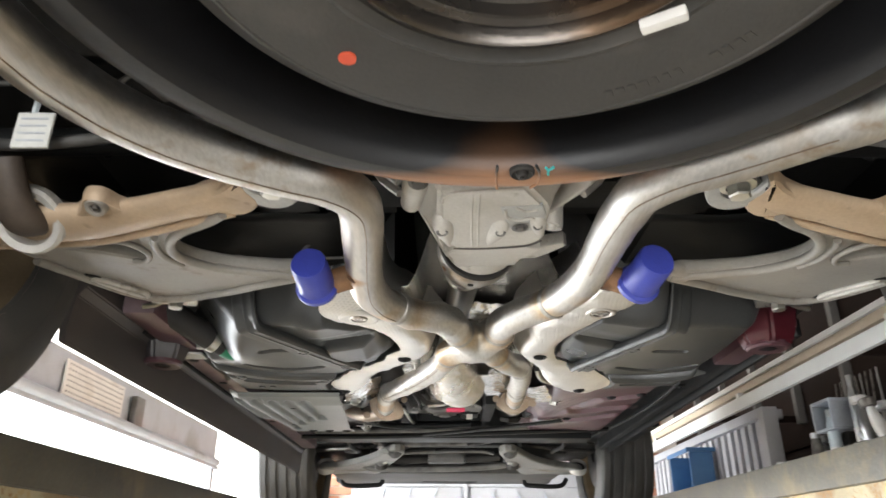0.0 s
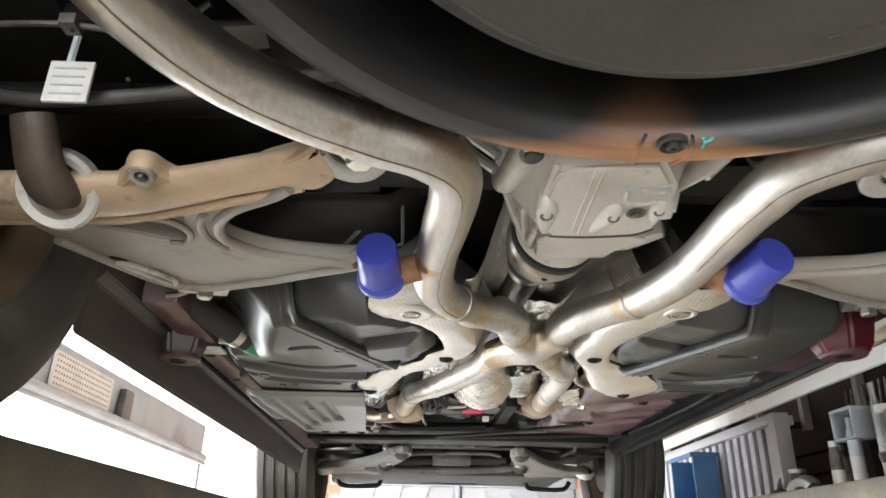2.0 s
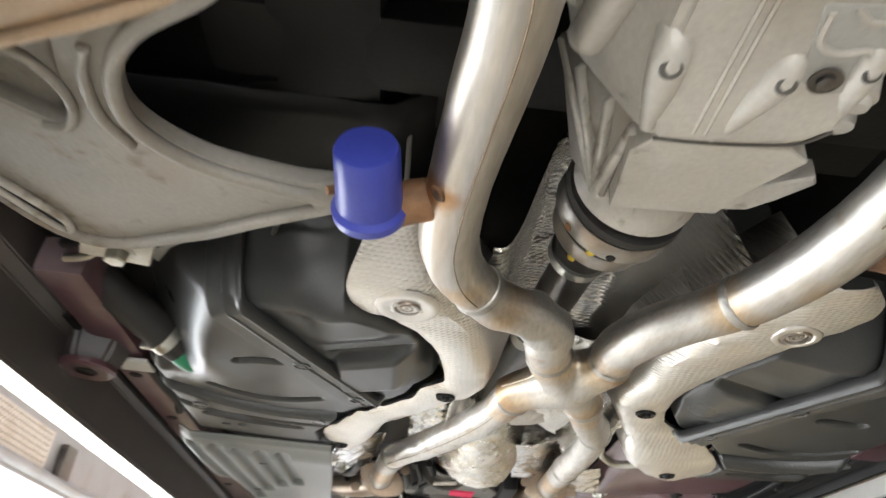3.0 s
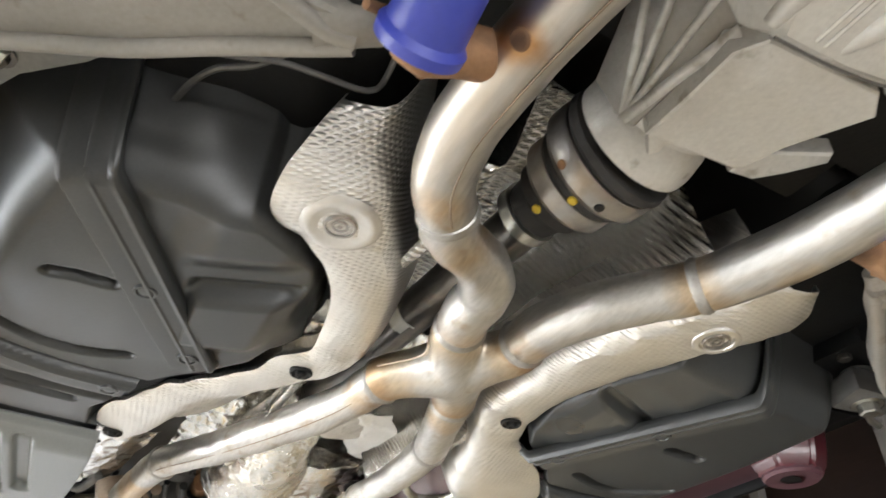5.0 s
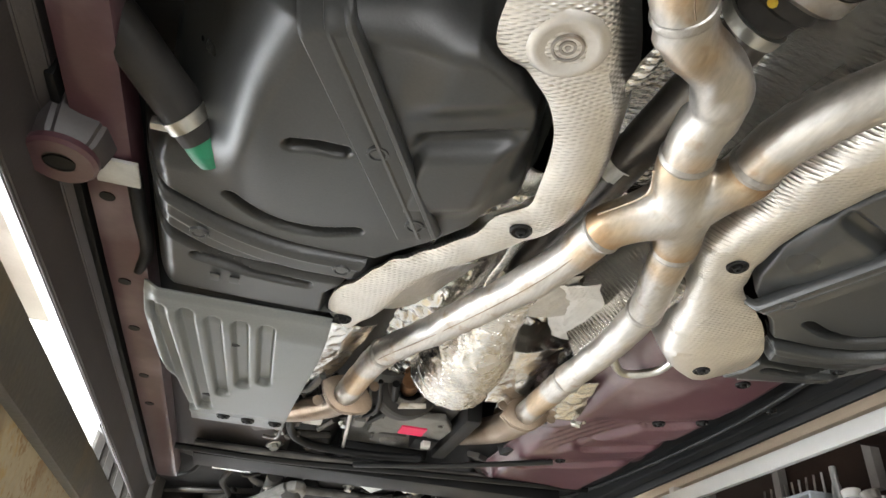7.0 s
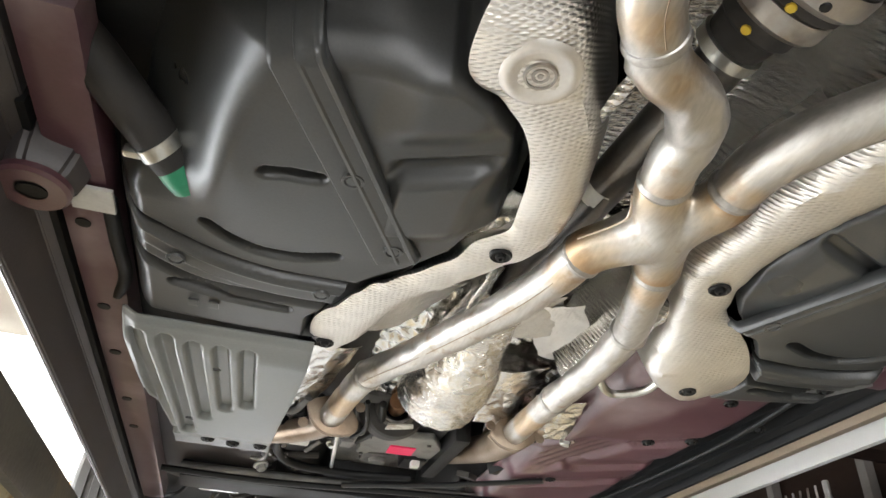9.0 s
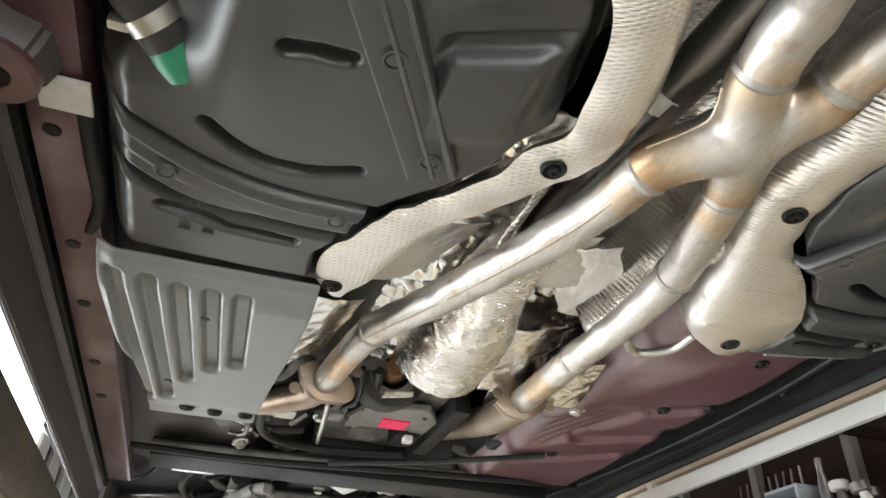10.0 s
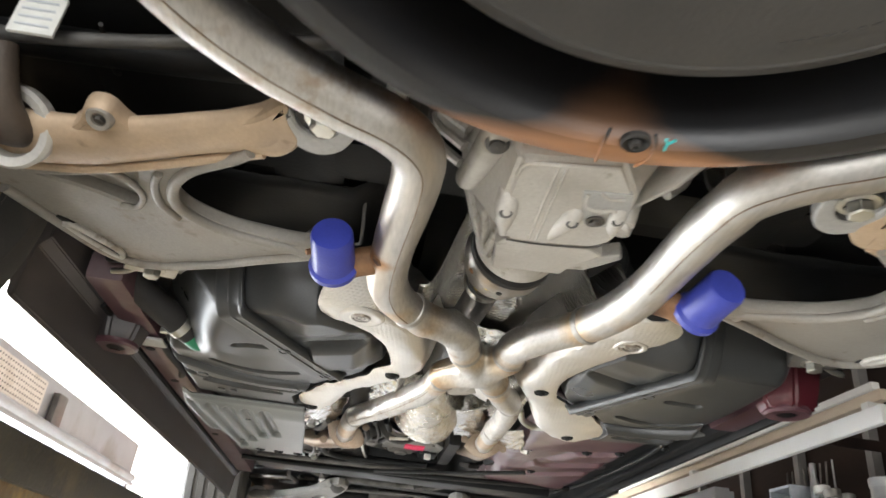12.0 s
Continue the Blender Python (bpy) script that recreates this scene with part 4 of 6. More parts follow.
for a, h_, r_, m_ in ((246, 0.056, 0.0585, YELLOW), (232, 0.105, 0.0445, YELLOW), (262, 0.036, 0.0692, BLACK), (214, 0.030, 0.0692, RUST)):
    q = JC + JD * (0.85 * h_) + Vector((math.cos(radians(a)), 0, math.sin(radians(a)))) * (0.905 * r_)
    part("paint_mark", revolve([(0, 0.002), (0.004, 0.0015), (0.005, 0.0)], q, (math.cos(radians(a)), 0, math.sin(radians(a))), 12), m_, shaft, {"yellow_paint_mark": "yellow paint mark"}.get(m_.name, "dark spot"))
part("paper_tag", tube([(-0.0318, 1.612, 1.937), (-0.0330, 1.640, 1.938)], 0.0276, 24, 4, False), WHITE, shaft, "white paper tag")

# ---- fuel tank: two saddle halves of moulded plastic
TANK_ARC = [tuple(p[:2]) for p in spline([(-0.490, 1.742, 0), (-0.473, 1.759, 0), (-0.452, 1.774, 0), (-0.420, 1.785, 0), (-0.376, 1.783, 0), (-0.334, 1.768, 0)], 22)]


def step_line(x):
    """Where the shoulder of the tank runs, for a distance from the car's middle."""
    return 1.833 - 0.060 * max(0.0, (x - 0.36) / 0.2) ** 2.2


def tank_height(x, y, left=True):
    """One half; the underside rises towards the rear and towards the outside."""
    a = abs(x)
    edge = 0.560 if left else 0.500
    z = 1.850 - 0.008 * math.cos(min(1.6, abs(a - 0.40) * 7)) - 0.005 * math.sin((y - 1.459) * 9)
    z += 0.26 * smoothstep(1.452, 1.345, y - 0.10 * (a - 0.3))
    z -= 0.030 * math.exp(-((a - 0.335) / 0.050) ** 2 - ((y - 1.405) / 0.035) ** 2)
    z += 0.11 * min(1.4, max(0.0, (a - edge) / 0.055)) ** 2
    if left:
        z += 0.11 * smoothstep(0.460, 0.600, a + 0.30 * (1.593 - y)) * smoothstep(1.719, 1.635, y)
        z -= 0.012 * math.exp(-((a - 0.475) / 0.04) ** 2 - ((y - 1.614) / 0.10) ** 2)
    z += 0.010 * smoothstep(1.889, 1.761, y)
    # shoulder: a fine gap, a bright lip, a flat band and a soft channel
    d = y - step_line(a)
    fade = smoothstep(0.20, 0.26, a) * (1.0 if left else 1.6)
    z += fade * 0.012 * smoothstep(-0.013, -0.006, d) * smoothstep(0.002, -0.003, d)
    z -= fade * 0.006 * smoothstep(-0.002, 0.003, d) * smoothstep(0.020, 0.008, d)
    z -= fade * 0.004 * smoothstep(0.004, 0.012, d) * smoothstep(0.050, 0.040, d)
    e = d - 0.058 - 0.024 * smoothstep(0.38, 0.52, a)
    z += fade * 0.017 * smoothstep(-0.014, -0.004, e) * smoothstep(0.016, 0.004, e)
    # moulded slots
    if -0.50 < -a < -0.32 and 1.708 < y < 1.824:
        z += (0.020 if left else 0.030) * groove(-a, y, TANK_ARC, 0.0055, 0.005)
    z += 0.020 * groove(-a, y, [(-0.428, 1.617), (-0.375, 1.614)], 0.006, 0.005)
    z += (0.019 if left else 0.028) * groove(-a, y, [(-0.529, 1.902), (-0.457, 1.919), (-0.380, 1.922)], 0.006, 0.006)
    # raised pads towards the tunnel
    u = y - 0.35 * (a - 0.25)
    pad = 1.0 if left else 0.35
    z -= pad * 0.014 * smoothstep(0.302, 0.288, a) * smoothstep(0.195, 0.222, a) * smoothstep(1.557, 1.579, u) * smoothstep(1.708, 1.661, u)
    z += 0.010 * smoothstep(1.539, 1.550, u) * smoothstep(1.571, 1.560, u) * smoothstep(0.31, 0.29, a) * smoothstep(0.19, 0.21, a)
    z -= pad * 0.012 * smoothstep(0.34, 0.29, a) * smoothstep(0.19, 0.24, a) * smoothstep(1.397, 1.428, u) * smoothstep(1.526, 1.485, u)
    if a < 0.37 and y < 2.0:
        z += 0.030 * smoothstep(0.020, 0.005, seg_dist(x, y, L_OUT[2:] if left else R_OUT[2:]))
    front = 1.999 if left else 1.960 - 0.25 * (a - 0.4)
    z += 0.045 * smoothstep(front, front + 0.028, y)
    z += 0.035 * smoothstep(0.20, 0.165, a) * smoothstep(1.677, 1.562, y)
    return z


def tank_edge(y):
    """The inner edge of the tank, under the rim of the heat shield."""
    return -0.15 if y < 1.615 else -0.15 - 0.03 * smoothstep(1.615, 1.677, y) - 0.14 * smoothstep(1.677, 1.868, y)


tank = part("fuel_tank", relief_between(lambda y: -0.64, tank_edge, 1.17, 2.06, 230, 380, tank_height), PLASTIC, car, "satin black moulded fuel tank", 75)
part("saddle_half", relief_between(lambda y: -tank_edge(y + 0.015), lambda y: 0.585, 1.29, 2.01, 260, 420, lambda x, y: tank_height(x, y, False)), PLASTIC, tank, "satin black moulded tank half", 75)


def strap(a, b, half, parent, z=1.838, bolts=(), flip=1):
    """A pressed steel strap: a flat half, a step along the middle and a rolled edge."""
    a, b = Vector((*a, 0)), Vector((*b, 0))
    d = (b - a).normalized()
    s = Vector((d.y, -d.x, 0)) * flip
    section = ((-1, 0.009), (-1, -0.001), (-0.93, -0.003), (-0.8, -0.003), (-0.05, -0.001), (0.0, -0.0045), (0.10, -0.0050), (0.18, -0.003), (0.70, -0.002), (0.78, -0.006), (0.92, -0.0065), (1.0, -0.003), (1.02, 0.010))
    bm = bmesh.new()
    rows = []
    for k in range(81):
        t = k / 80
        c = a.lerp(b, t)
        lift = 0.26 * smoothstep(1.440, 1.352, c.y - 0.10 * (abs(c.x) - 0.3)) + 0.016 * smoothstep(0.96, 1.0, t)
        rows.append([bm.verts.new(c + s * half * u + Vector((0, 0, z + dz + lift))) for u, dz in section])
    for r0, r1 in zip(rows, rows[1:]):
        for k in range(len(section) - 1):
            bm.faces.new((r0[k], r0[k + 1], r1[k + 1], r1[k]))
    st = part("strap", bm, PLASTIC, parent, "satin black tank strap", 40, solid=0.002)
    for x, y in bolts:
        placed("bolt", SUNK, st, at(x, y, z - 0.004))
    return st


# countersunk screws: a dark dish with a small head inside it
SUNK = finish(revolve([(0.0125, 0.002), (0.0115, -0.0015), (0.0090, -0.0015), (0.0082, 0.001), (0.0075, 0.001), (0.0070, -0.0005), (0.0, -0.0008)], (0, 0, 0), (0, 0, 1), 24), "bolt", PLASTIC, 30)
strap((-0.452, 1.378), (-0.254, 1.747), 0.0255, tank, 1.8405, ((-0.340, 1.592), (-0.271, 1.709)))
strap((0.386, 1.384), (0.233, 1.756), 0.0225, tank, 1.8405, ((0.314, 1.568), (0.251, 1.708)), -1)
for x, y in ((-0.338, 1.850), (-0.524, 1.824)):
    placed("bolt", SUNK, tank, at(x, y, 1.8385))
for x, y in ((-0.504, 1.942), (-0.477, 1.942)):
    part("mould_mark", box((x - 0.007, y - 0.009, 1.8415), (x + 0.007, y + 0.009, 1.8445), 0.001), PLASTIC, tank)
flap = part("flap", slab([(0.372, 1.942), (0.472, 1.907), (0.536, 1.842), (0.560, 1.860), (0.507, 1.965), (0.382, 2.002)], 1.860, 1.866, 0.002), PANEL, tank, "grey plastic corner flap")
placed("clip", PLUG_BLACK, flap, at(0.501, 1.898, 1.859))

# grey ribbed panel in front of the tank
RIBS = [((-0.586, 2.058), (-0.545, 2.505)), ((-0.544, 2.058), (-0.514, 2.465)), ((-0.503, 2.066), (-0.483, 2.375)), ((-0.461, 2.066), (-0.447, 2.315)), ((-0.420, 2.066), (-0.410, 2.285))]


def panel_height(x, y):
    z = 1.838 - 0.012 * smoothstep(2.018, 2.088, y) + 0.010 * smoothstep(-0.582, -0.607, x)
    z += 0.006 * smoothstep(2.028, 2.014, y) + 0.012 * smoothstep(2.475, 2.555, y)
    for r in RIBS:
        z += 0.013 * groove(x, y, r, 0.009, 0.007)
    return z


panel = part("underbody_panel", relief_between(lambda y: -0.607 + 0.062 * smoothstep(2.04, 2.59, y), lambda y: -0.326 - 0.026 * smoothstep(2.04, 2.54, y), 2.012, 2.59, 110, 190, panel_height), PANEL, car, "grey ribbed underbody panel", 75, solid=0.003)
HOLE = finish(revolve([(0.011, 0.0), (0.011, -0.0012), (0.0, -0.0012)], (0, 0, 0), (0, 0, 1), 18), "slot", BLACK, 30)
for x, y in ((-0.377, 2.365), (-0.373, 2.335), (-0.391, 2.405), (-0.386, 2.430), (-0.510, 2.395), (-0.500, 2.400), (-0.468, 2.135), (-0.366, 2.255)):
    placed("slot", HOLE, panel, at(x, y, 1.8268) @ Matrix.Diagonal((0.85, 0.45, 1, 1)))
for x, y in ((-0.479, 2.537), (-0.428, 2.547), (-0.371, 2.542)):
    placed("clip", PLUG_BLACK, panel, at(x, y, 1.834))

# red floor panel on the other side
def red_height(x, y):
    z = 1.916 - 0.008 * smoothstep(1.99, 2.15, y)
    for k in range(5):
        z += 0.012 * math.exp(-(((x - 0.30 - 0.025 * k) * 0.9 + (y - 2.488) * 0.35) / 0.012) ** 2) * smoothstep(2.375, 2.443, y) * smoothstep(2.715, 2.625, y)
    z += 0.010 * groove(x, y, [(0.444, 2.398), (0.614, 2.286)], 0.016, 0.01) + 0.012 * groove(x, y, [(0.395, 2.602), (0.619, 2.466)], 0.03, 0.015)
    z += 0.05 * smoothstep(0.54, 0.60, x) + 0.03 * smoothstep(0.285, 0.24, x) + 0.04 * smoothstep(2.99, 3.11, y)
    z += 0.004 * noise.noise(Vector((x * 9, y * 7, 2))) + 0.010 * groove(x, y, [(0.311, 2.823), (0.541, 2.670)], 0.02, 0.012)
    return z


redpan = part("front_floor", relief(0.235, 0.64, 1.93, 3.13, 0.007, red_height), PINK, car, "dark red front floor panel with a painted sheen", 40, solid=0.003)
for x, y in ((0.405, 2.020), (0.478, 2.109), (0.453, 2.375), (0.534, 2.331), (0.375, 2.736), (0.612, 2.208)):
    placed("clip", PLUG_BLACK, redpan, at(x, y, 1.907))
part("front_floor", relief(-0.71, -0.31, 2.50, 3.33, 0.02, lambda x, y: 1.945 + 0.006 * math.cos(40 * x)), SILL, car, "dark front floor panel", 40, solid=0.003)
part("brake_line", tube([(0.515, 1.803, 1.903), (0.562, 1.988, 1.904), (0.615, 2.375, 1.913), (0.622, 2.930, 1.929), (0.565, 3.330, 1.932)], 0.006, 8), BLACK, car, "black brake line")
part("bracket_loop", tube([(0.189, 2.064, 1.920), (0.205, 2.109, 1.906), (0.246, 2.142, 1.902), (0.291, 2.109, 1.902), (0.305, 2.064, 1.911)], 0.008, 10), ZINC, car, "bright bent wire bracket")

# ---- foil-wrapped centre cover and transmission
def crease(x, y):
    q = Vector((x * 34, y * 26, 1))
    return abs(noise.noise(q)) + 0.5 * abs(noise.noise(q * 2.1))


part("foil_lining", relief(-0.26, 0.27, 1.74, 2.6, 0.008, lambda x, y: 1.985 + 0.022 * crease(x, y) + 0.02 * smoothstep(0.10, 0.27, abs(x))), FOIL, car, "crumpled foil tunnel lining", 60, solid=0.0012)


def foil_bump(p):
    c1 = 1 - abs(noise.noise(Vector((p.x * 22 + p.y * 12, p.y * 20 - p.x * 9, p.z * 24))))
    c2 = 1 - abs(noise.noise(Vector((p.x * 55 - p.y * 20, p.y * 38, p.z * 60 + 4))))
    return 0.004 * noise.noise(p * 9) - 0.0050 * c1 ** 12 - 0.0030 * c2 ** 9


def foil_body(points, radius, count=40, segs=48):
    bm = tube(points, radius, segs, count)
    for v in bm.verts:
        c = v.co.copy()
        v.co += Vector((noise.noise(c * 20), noise.noise(c * 20 + Vector((5, 0, 0))), 1)) * foil_bump(c)
    return bm


part("foil_cover", foil_body([(-0.045, 1.911, 1.958), (-0.046, 2.042, 1.951), (-0.034, 2.208, 1.960), (-0.019, 2.353, 1.980), (-0.013, 2.443, 1.988), (-0.012, 2.505, 1.993)], lambda t: 0.050 + 0.047 * smoothstep(0.10, 0.75, t) - 0.050 * smoothstep(0.86, 1.0, t) ** 2, 150, 110), FOILCOVER, car, "crumpled aluminium foil cover", 60)


def sheet(cn, w, l, rx, ry, rz, amp, material, name, label):
    """A thin sheet with sharp creases and a slight crown."""
    bm = bmesh.new()
    n_ = 40
    m = pose(*cn, rx, ry, rz)
    g = []
    for i in range(n_ + 1):
        col = []
        for j in range(n_ + 1):
            x, y = w * (i / n_ - 0.5), l * (j / n_ - 0.5)
            q = Vector((x * 38 + y * 14, y * 30 - x * 9, cn[0] * 30))
            z = amp * (abs(noise.noise(q)) + 0.5 * abs(noise.noise(q * 2.3)) - 0.4) - 0.012 * math.cos(2.4 * (i / n_ - 0.5))
            col.append(bm.verts.new(m @ Vector((x * (1 + 0.12 * noise.noise(Vector((0, j * 0.12, cn[1])))), y, z))))
        g.append(col)
    for i in range(n_):
        for j in range(n_):
            bm.faces.new((g[i][j], g[i + 1][j], g[i + 1][j + 1], g[i][j + 1]))
    return part(name, bm, material, car, label, 60, solid=0.0012)


sheet((0.006, 1.966, 1.940), 0.10, 0.14, 0, 0, -12, 0.004, CAST, "foil_sheet", "bright smooth metal sheet")
sheet((0.086, 2.020, 1.948), 0.10, 0.24, 4, 8, -28, 0.0045, EMBOSS, "foil_sheet", "dimpled aluminium sheet")
sheet((0.107, 2.331, 1.949), 0.12, 0.28, 0, -8, -12, 0.0054, FOIL, "foil_sheet", "wrinkled bright foil sheet")
sheet((0.211, 2.342, 1.920), 0.10, 0.22, 0, 6, -14, 0.0036, FOIL, "foil_sheet", "wrinkled bright foil sheet")
sheet((-0.204, 2.020, 1.943), 0.14, 0.2, 0, -20, 20, 0.0045, EMBOSS, "foil_sheet", "dimpled aluminium sheet")
sheet((-0.302, 2.320, 1.926), 0.10, 0.30, 0, -10, 8, 0.0045, FOIL, "foil_sheet", "wrinkled bright foil sheet")
sheet((0.227, 2.658, 1.963), 0.14, 0.3, 0, 10, -10, 0.0054, FOIL, "foil_sheet", "wrinkled bright foil sheet")

gearbox = part("gearbox", box((-0.170, 2.534, 1.978), (0.108, 3.080, 2.136), 0.03), GRIME, car, "grimy grey cast gearbox")
part("mount_plate", slab([(-0.140, 2.710), (0.045, 2.687), (0.084, 2.760), (0.076, 2.857), (0.048, 2.870), (0.034, 2.837), (-0.083, 2.852), (-0.102, 2.880), (-0.121, 2.868), (-0.123, 2.803)], 1.948, 1.968, 0.006, 0, 3), PLATE, gearbox, "dull grey mounting plate")
part("label", box((-0.048, 2.766, 1.9440), (0.018, 2.826, 1.9490), 0), PINKLABEL, gearbox, "magenta sticker")
hub = Vector((-0.079, 2.573, 1.981))
part("output_housing", revolve([(0.050, -0.004), (0.072, 0.0), (0.078, 0.012), (0.074, 0.03), (0.082, 0.05), (0.085, 0.09)], hub, (0.05, 1, 0.35), 44), BUSH, gearbox, "grimy round output housing")
part("output_flange", revolve([(0.034, 0.004), (0.036, -0.012), (0.042, -0.013), (0.046, -0.006), (0.052, -0.004), (0.056, 0.004)], hub, (0.05, 1, 0.35), 44), DARKSTEEL, gearbox, "dark ringed output flange")
part("output_bore", revolve([(0.034, 0.0), (0.030, 0.03), (0.0, 0.04)], hub, (0.05, 1, 0.35), 32), BLACK, gearbox)
part("output_shaft", revolve([(0.0, -0.05), (0.019, -0.048), (0.021, 0.0), (0.021, 0.035)], hub, (0.15, 1, 0.15), 24), RUST, gearbox, "brown output shaft")
part("lower_boss", box((-0.100, 2.880, 1.952), (-0.009, 2.960, 1.999), 0.012), GRIME, gearbox)
part("lower_boss", revolve([(0.0, -0.012), (0.022, -0.011), (0.026, 0.0), (0.030, 0.03)], (-0.054, 2.920, 1.955), (0, 0, 1), 28), PLATE, gearbox)
part("side_casting", box((-0.199, 2.715, 1.939), (-0.139, 2.823, 1.998), 0.014), GRIME, gearbox)
part("side_casting", box((-0.178, 2.736, 1.930), (-0.148, 2.785, 1.950), 0.006), PLATE, gearbox)
part("side_casting", box((0.005, 2.844, 1.939), (0.070, 2.930, 1.981), 0.010), BLACK, gearbox)
part("speed_bracket", slab([(-0.110, 2.500), (-0.057, 2.483), (-0.052, 2.505), (-0.073, 2.517), (-0.110, 2.534)], 1.905, 1.909, 0.001), CAST, gearbox, "thin drilled bracket")
for x, y in ((-0.110, 2.728), (0.044, 2.732), (-0.108, 2.866), (0.066, 2.851)):
    placed("bolt", BOLT_DARK, gearbox, at(x, y, 1.949) @ Matrix.Scale(0.6, 4))
part("oil_pan", box((-0.171, 3.080, 1.951), (0.103, 3.630, 2.073), 0.03), BLACK, gearbox, "black oil pan")
part("actuator", box((0.081, 2.624, 1.933), (0.122, 2.970, 2.065), 0.012), BLACK, car, "black plastic actuator box")
part("connector", box((0.026, 2.839, 1.924), (0.048, 2.866, 1.940), 0.003), WHITE, car, "white plastic connector")
part("linkage_rod", tube([(-0.196, 2.678, 1.928), (-0.183, 2.823, 1.920), (-0.171, 2.950, 1.922)], 0.005, 8), ZINC, car, "thin bright linkage rod")
part("connector", box((-0.321, 2.736, 1.920), (-0.254, 2.785, 1.942), 0.004), WHITE, car, "white plastic connector")
for k in range(6):
    x = -0.30 + 0.035 * k
    part("loom", tube([(x, 2.50, 1.95), (x + 0.02, 2.64, 1.925 + 0.01 * (k % 3)), (x - 0.01, 2.78, 1.95)], 0.006 + 0.003 * (k % 2), 8), BLACK, car, "black wiring loom")

rng = random.Random(7)
for k in range(84):
    x, y, z = rng.uniform(-0.46, 0.40), rng.uniform(2.42, 3.7), rng.uniform(1.915, 1.955)
    if -0.16 < x < 0.12 and y < 2.95:
        x = -0.30 - 0.14 * rng.random() if k % 2 else 0.16 + 0.2 * rng.random()
    kind_ = k % 5
    tone = (BLACK, GRIME, BLACK, ZINC, BUSH, DARKSTEEL)[k % 6]
    if kind_ < 2:
        a_ = Vector((x, y, z))
        b_ = a_ + Vector((rng.uniform(-0.10, 0.10), rng.uniform(-0.10, 0.14), rng.uniform(-0.01, 0.03)))
        m_ = (a_ + b_) / 2 + Vector((rng.uniform(-0.03, 0.03), rng.uniform(-0.03, 0.03), -0.012))
        part("hose", tube([a_, m_, b_], rng.uniform(0.004, 0.012), 10, 14), tone, car, "small hose by the gearbox")
    elif kind_ == 2:
        w_, l_, h_ = rng.uniform(0.015, 0.05), rng.uniform(0.015, 0.06), rng.uniform(0.01, 0.03)
        part("bracket", box((-w_, -l_, 0), (w_, l_, h_), 0.004, m=at(x, y, z, rng.uniform(-15, 15), rng.uniform(-15, 15), rng.uniform(0, 180))), tone, car, "small bracket by the gearbox")
    else:
        placed("bolt", (BOLT, BOLT_DARK, BOLT_BIG)[k % 3], car, at(x, y, z, rng.uniform(-20, 20), rng.uniform(-20, 20), 0))
part("wire_frame", tube([(-0.329, 2.602, 1.918), (-0.323, 2.823, 1.912), (-0.261, 2.919, 1.910), (-0.113, 2.950, 1.913), (0.045, 2.930, 1.917)], 0.011, 12, 40), BLACK, car, "black bent support frame")

# cross bar and brace in front of the gearbox
part("cross_bar", tube([(-0.604, 3.000, 1.881), (-0.327, 3.010, 1.881), (-0.008, 2.990, 1.889), (0.307, 2.990, 1.901), (0.578, 3.000, 1.912)], 0.012, 12, 24, flat=0.7), BLACK, car, "black cross bar")
part("cross_bar", tube([(-0.563, 3.060, 1.910), (-0.011, 3.060, 1.918), (0.533, 3.060, 1.936)], 0.010, 12, 24), GRIME, car, "grey cross bar")
part("brace", tube([(-0.134, 2.960, 1.883), (0.101, 2.866, 1.889), (0.354, 2.736, 1.899)], 0.014, 10, 12, flat=0.45), BLACK, car, "black flat brace")
part("cross_tray", box((-0.563, 3.080, 1.888), (0.527, 3.210, 1.933), 0.006), BLACK, car, "black cross member")

# ---- rear differential
def loft(rings, bevel):
    """A cast body through closed outlines at rising heights, with rounded edges."""
    bm = bmesh.new()
    loops = [[bm.verts.new((x, y, z)) for x, y in ring] for z, ring in rings]
    for r0, r1 in zip(loops, loops[1:]):
        for k in range(len(r0)):
            n_ = (k + 1) % len(r0)
            bm.faces.new((r0[k], r0[n_], r1[n_], r1[k]))
    bm.faces.new(loops[0][::-1]), bm.faces.new(loops[-1])
    bmesh.ops.recalc_face_normals(bm, faces=bm.faces[:])
    bmesh.ops.bevel(bm, geom=bm.edges[:], offset=bevel, segments=3, affect="EDGES")
    return bm


diff = part("rear_differential", loft((
    (1.840, [(-0.066, 0.912), (0.030, 0.898), (0.062, 0.950), (0.068, 1.045), (0.050, 1.063), (0.010, 1.070), (-0.045, 1.074), (-0.066, 1.040)]),
    (1.862, [(-0.077, 0.902), (0.036, 0.882), (0.070, 0.955), (0.072, 1.052), (0.052, 1.078), (0.009, 1.086), (-0.050, 1.090), (-0.077, 1.050)]),
    (1.905, [(-0.108, 0.888), (0.054, 0.872), (0.099, 0.945), (0.088, 1.060), (0.058, 1.095), (-0.000, 1.100), (-0.064, 1.105), (-0.107, 1.060)]),
    (2.060, [(-0.118, 0.882), (0.072, 0.866), (0.107, 0.940), (0.099, 1.070), (0.063, 1.100), (-0.000, 1.105), (-0.073, 1.110), (-0.118, 1.070)])), 0.005), CAST, car, "pale cast aluminium rear differential")
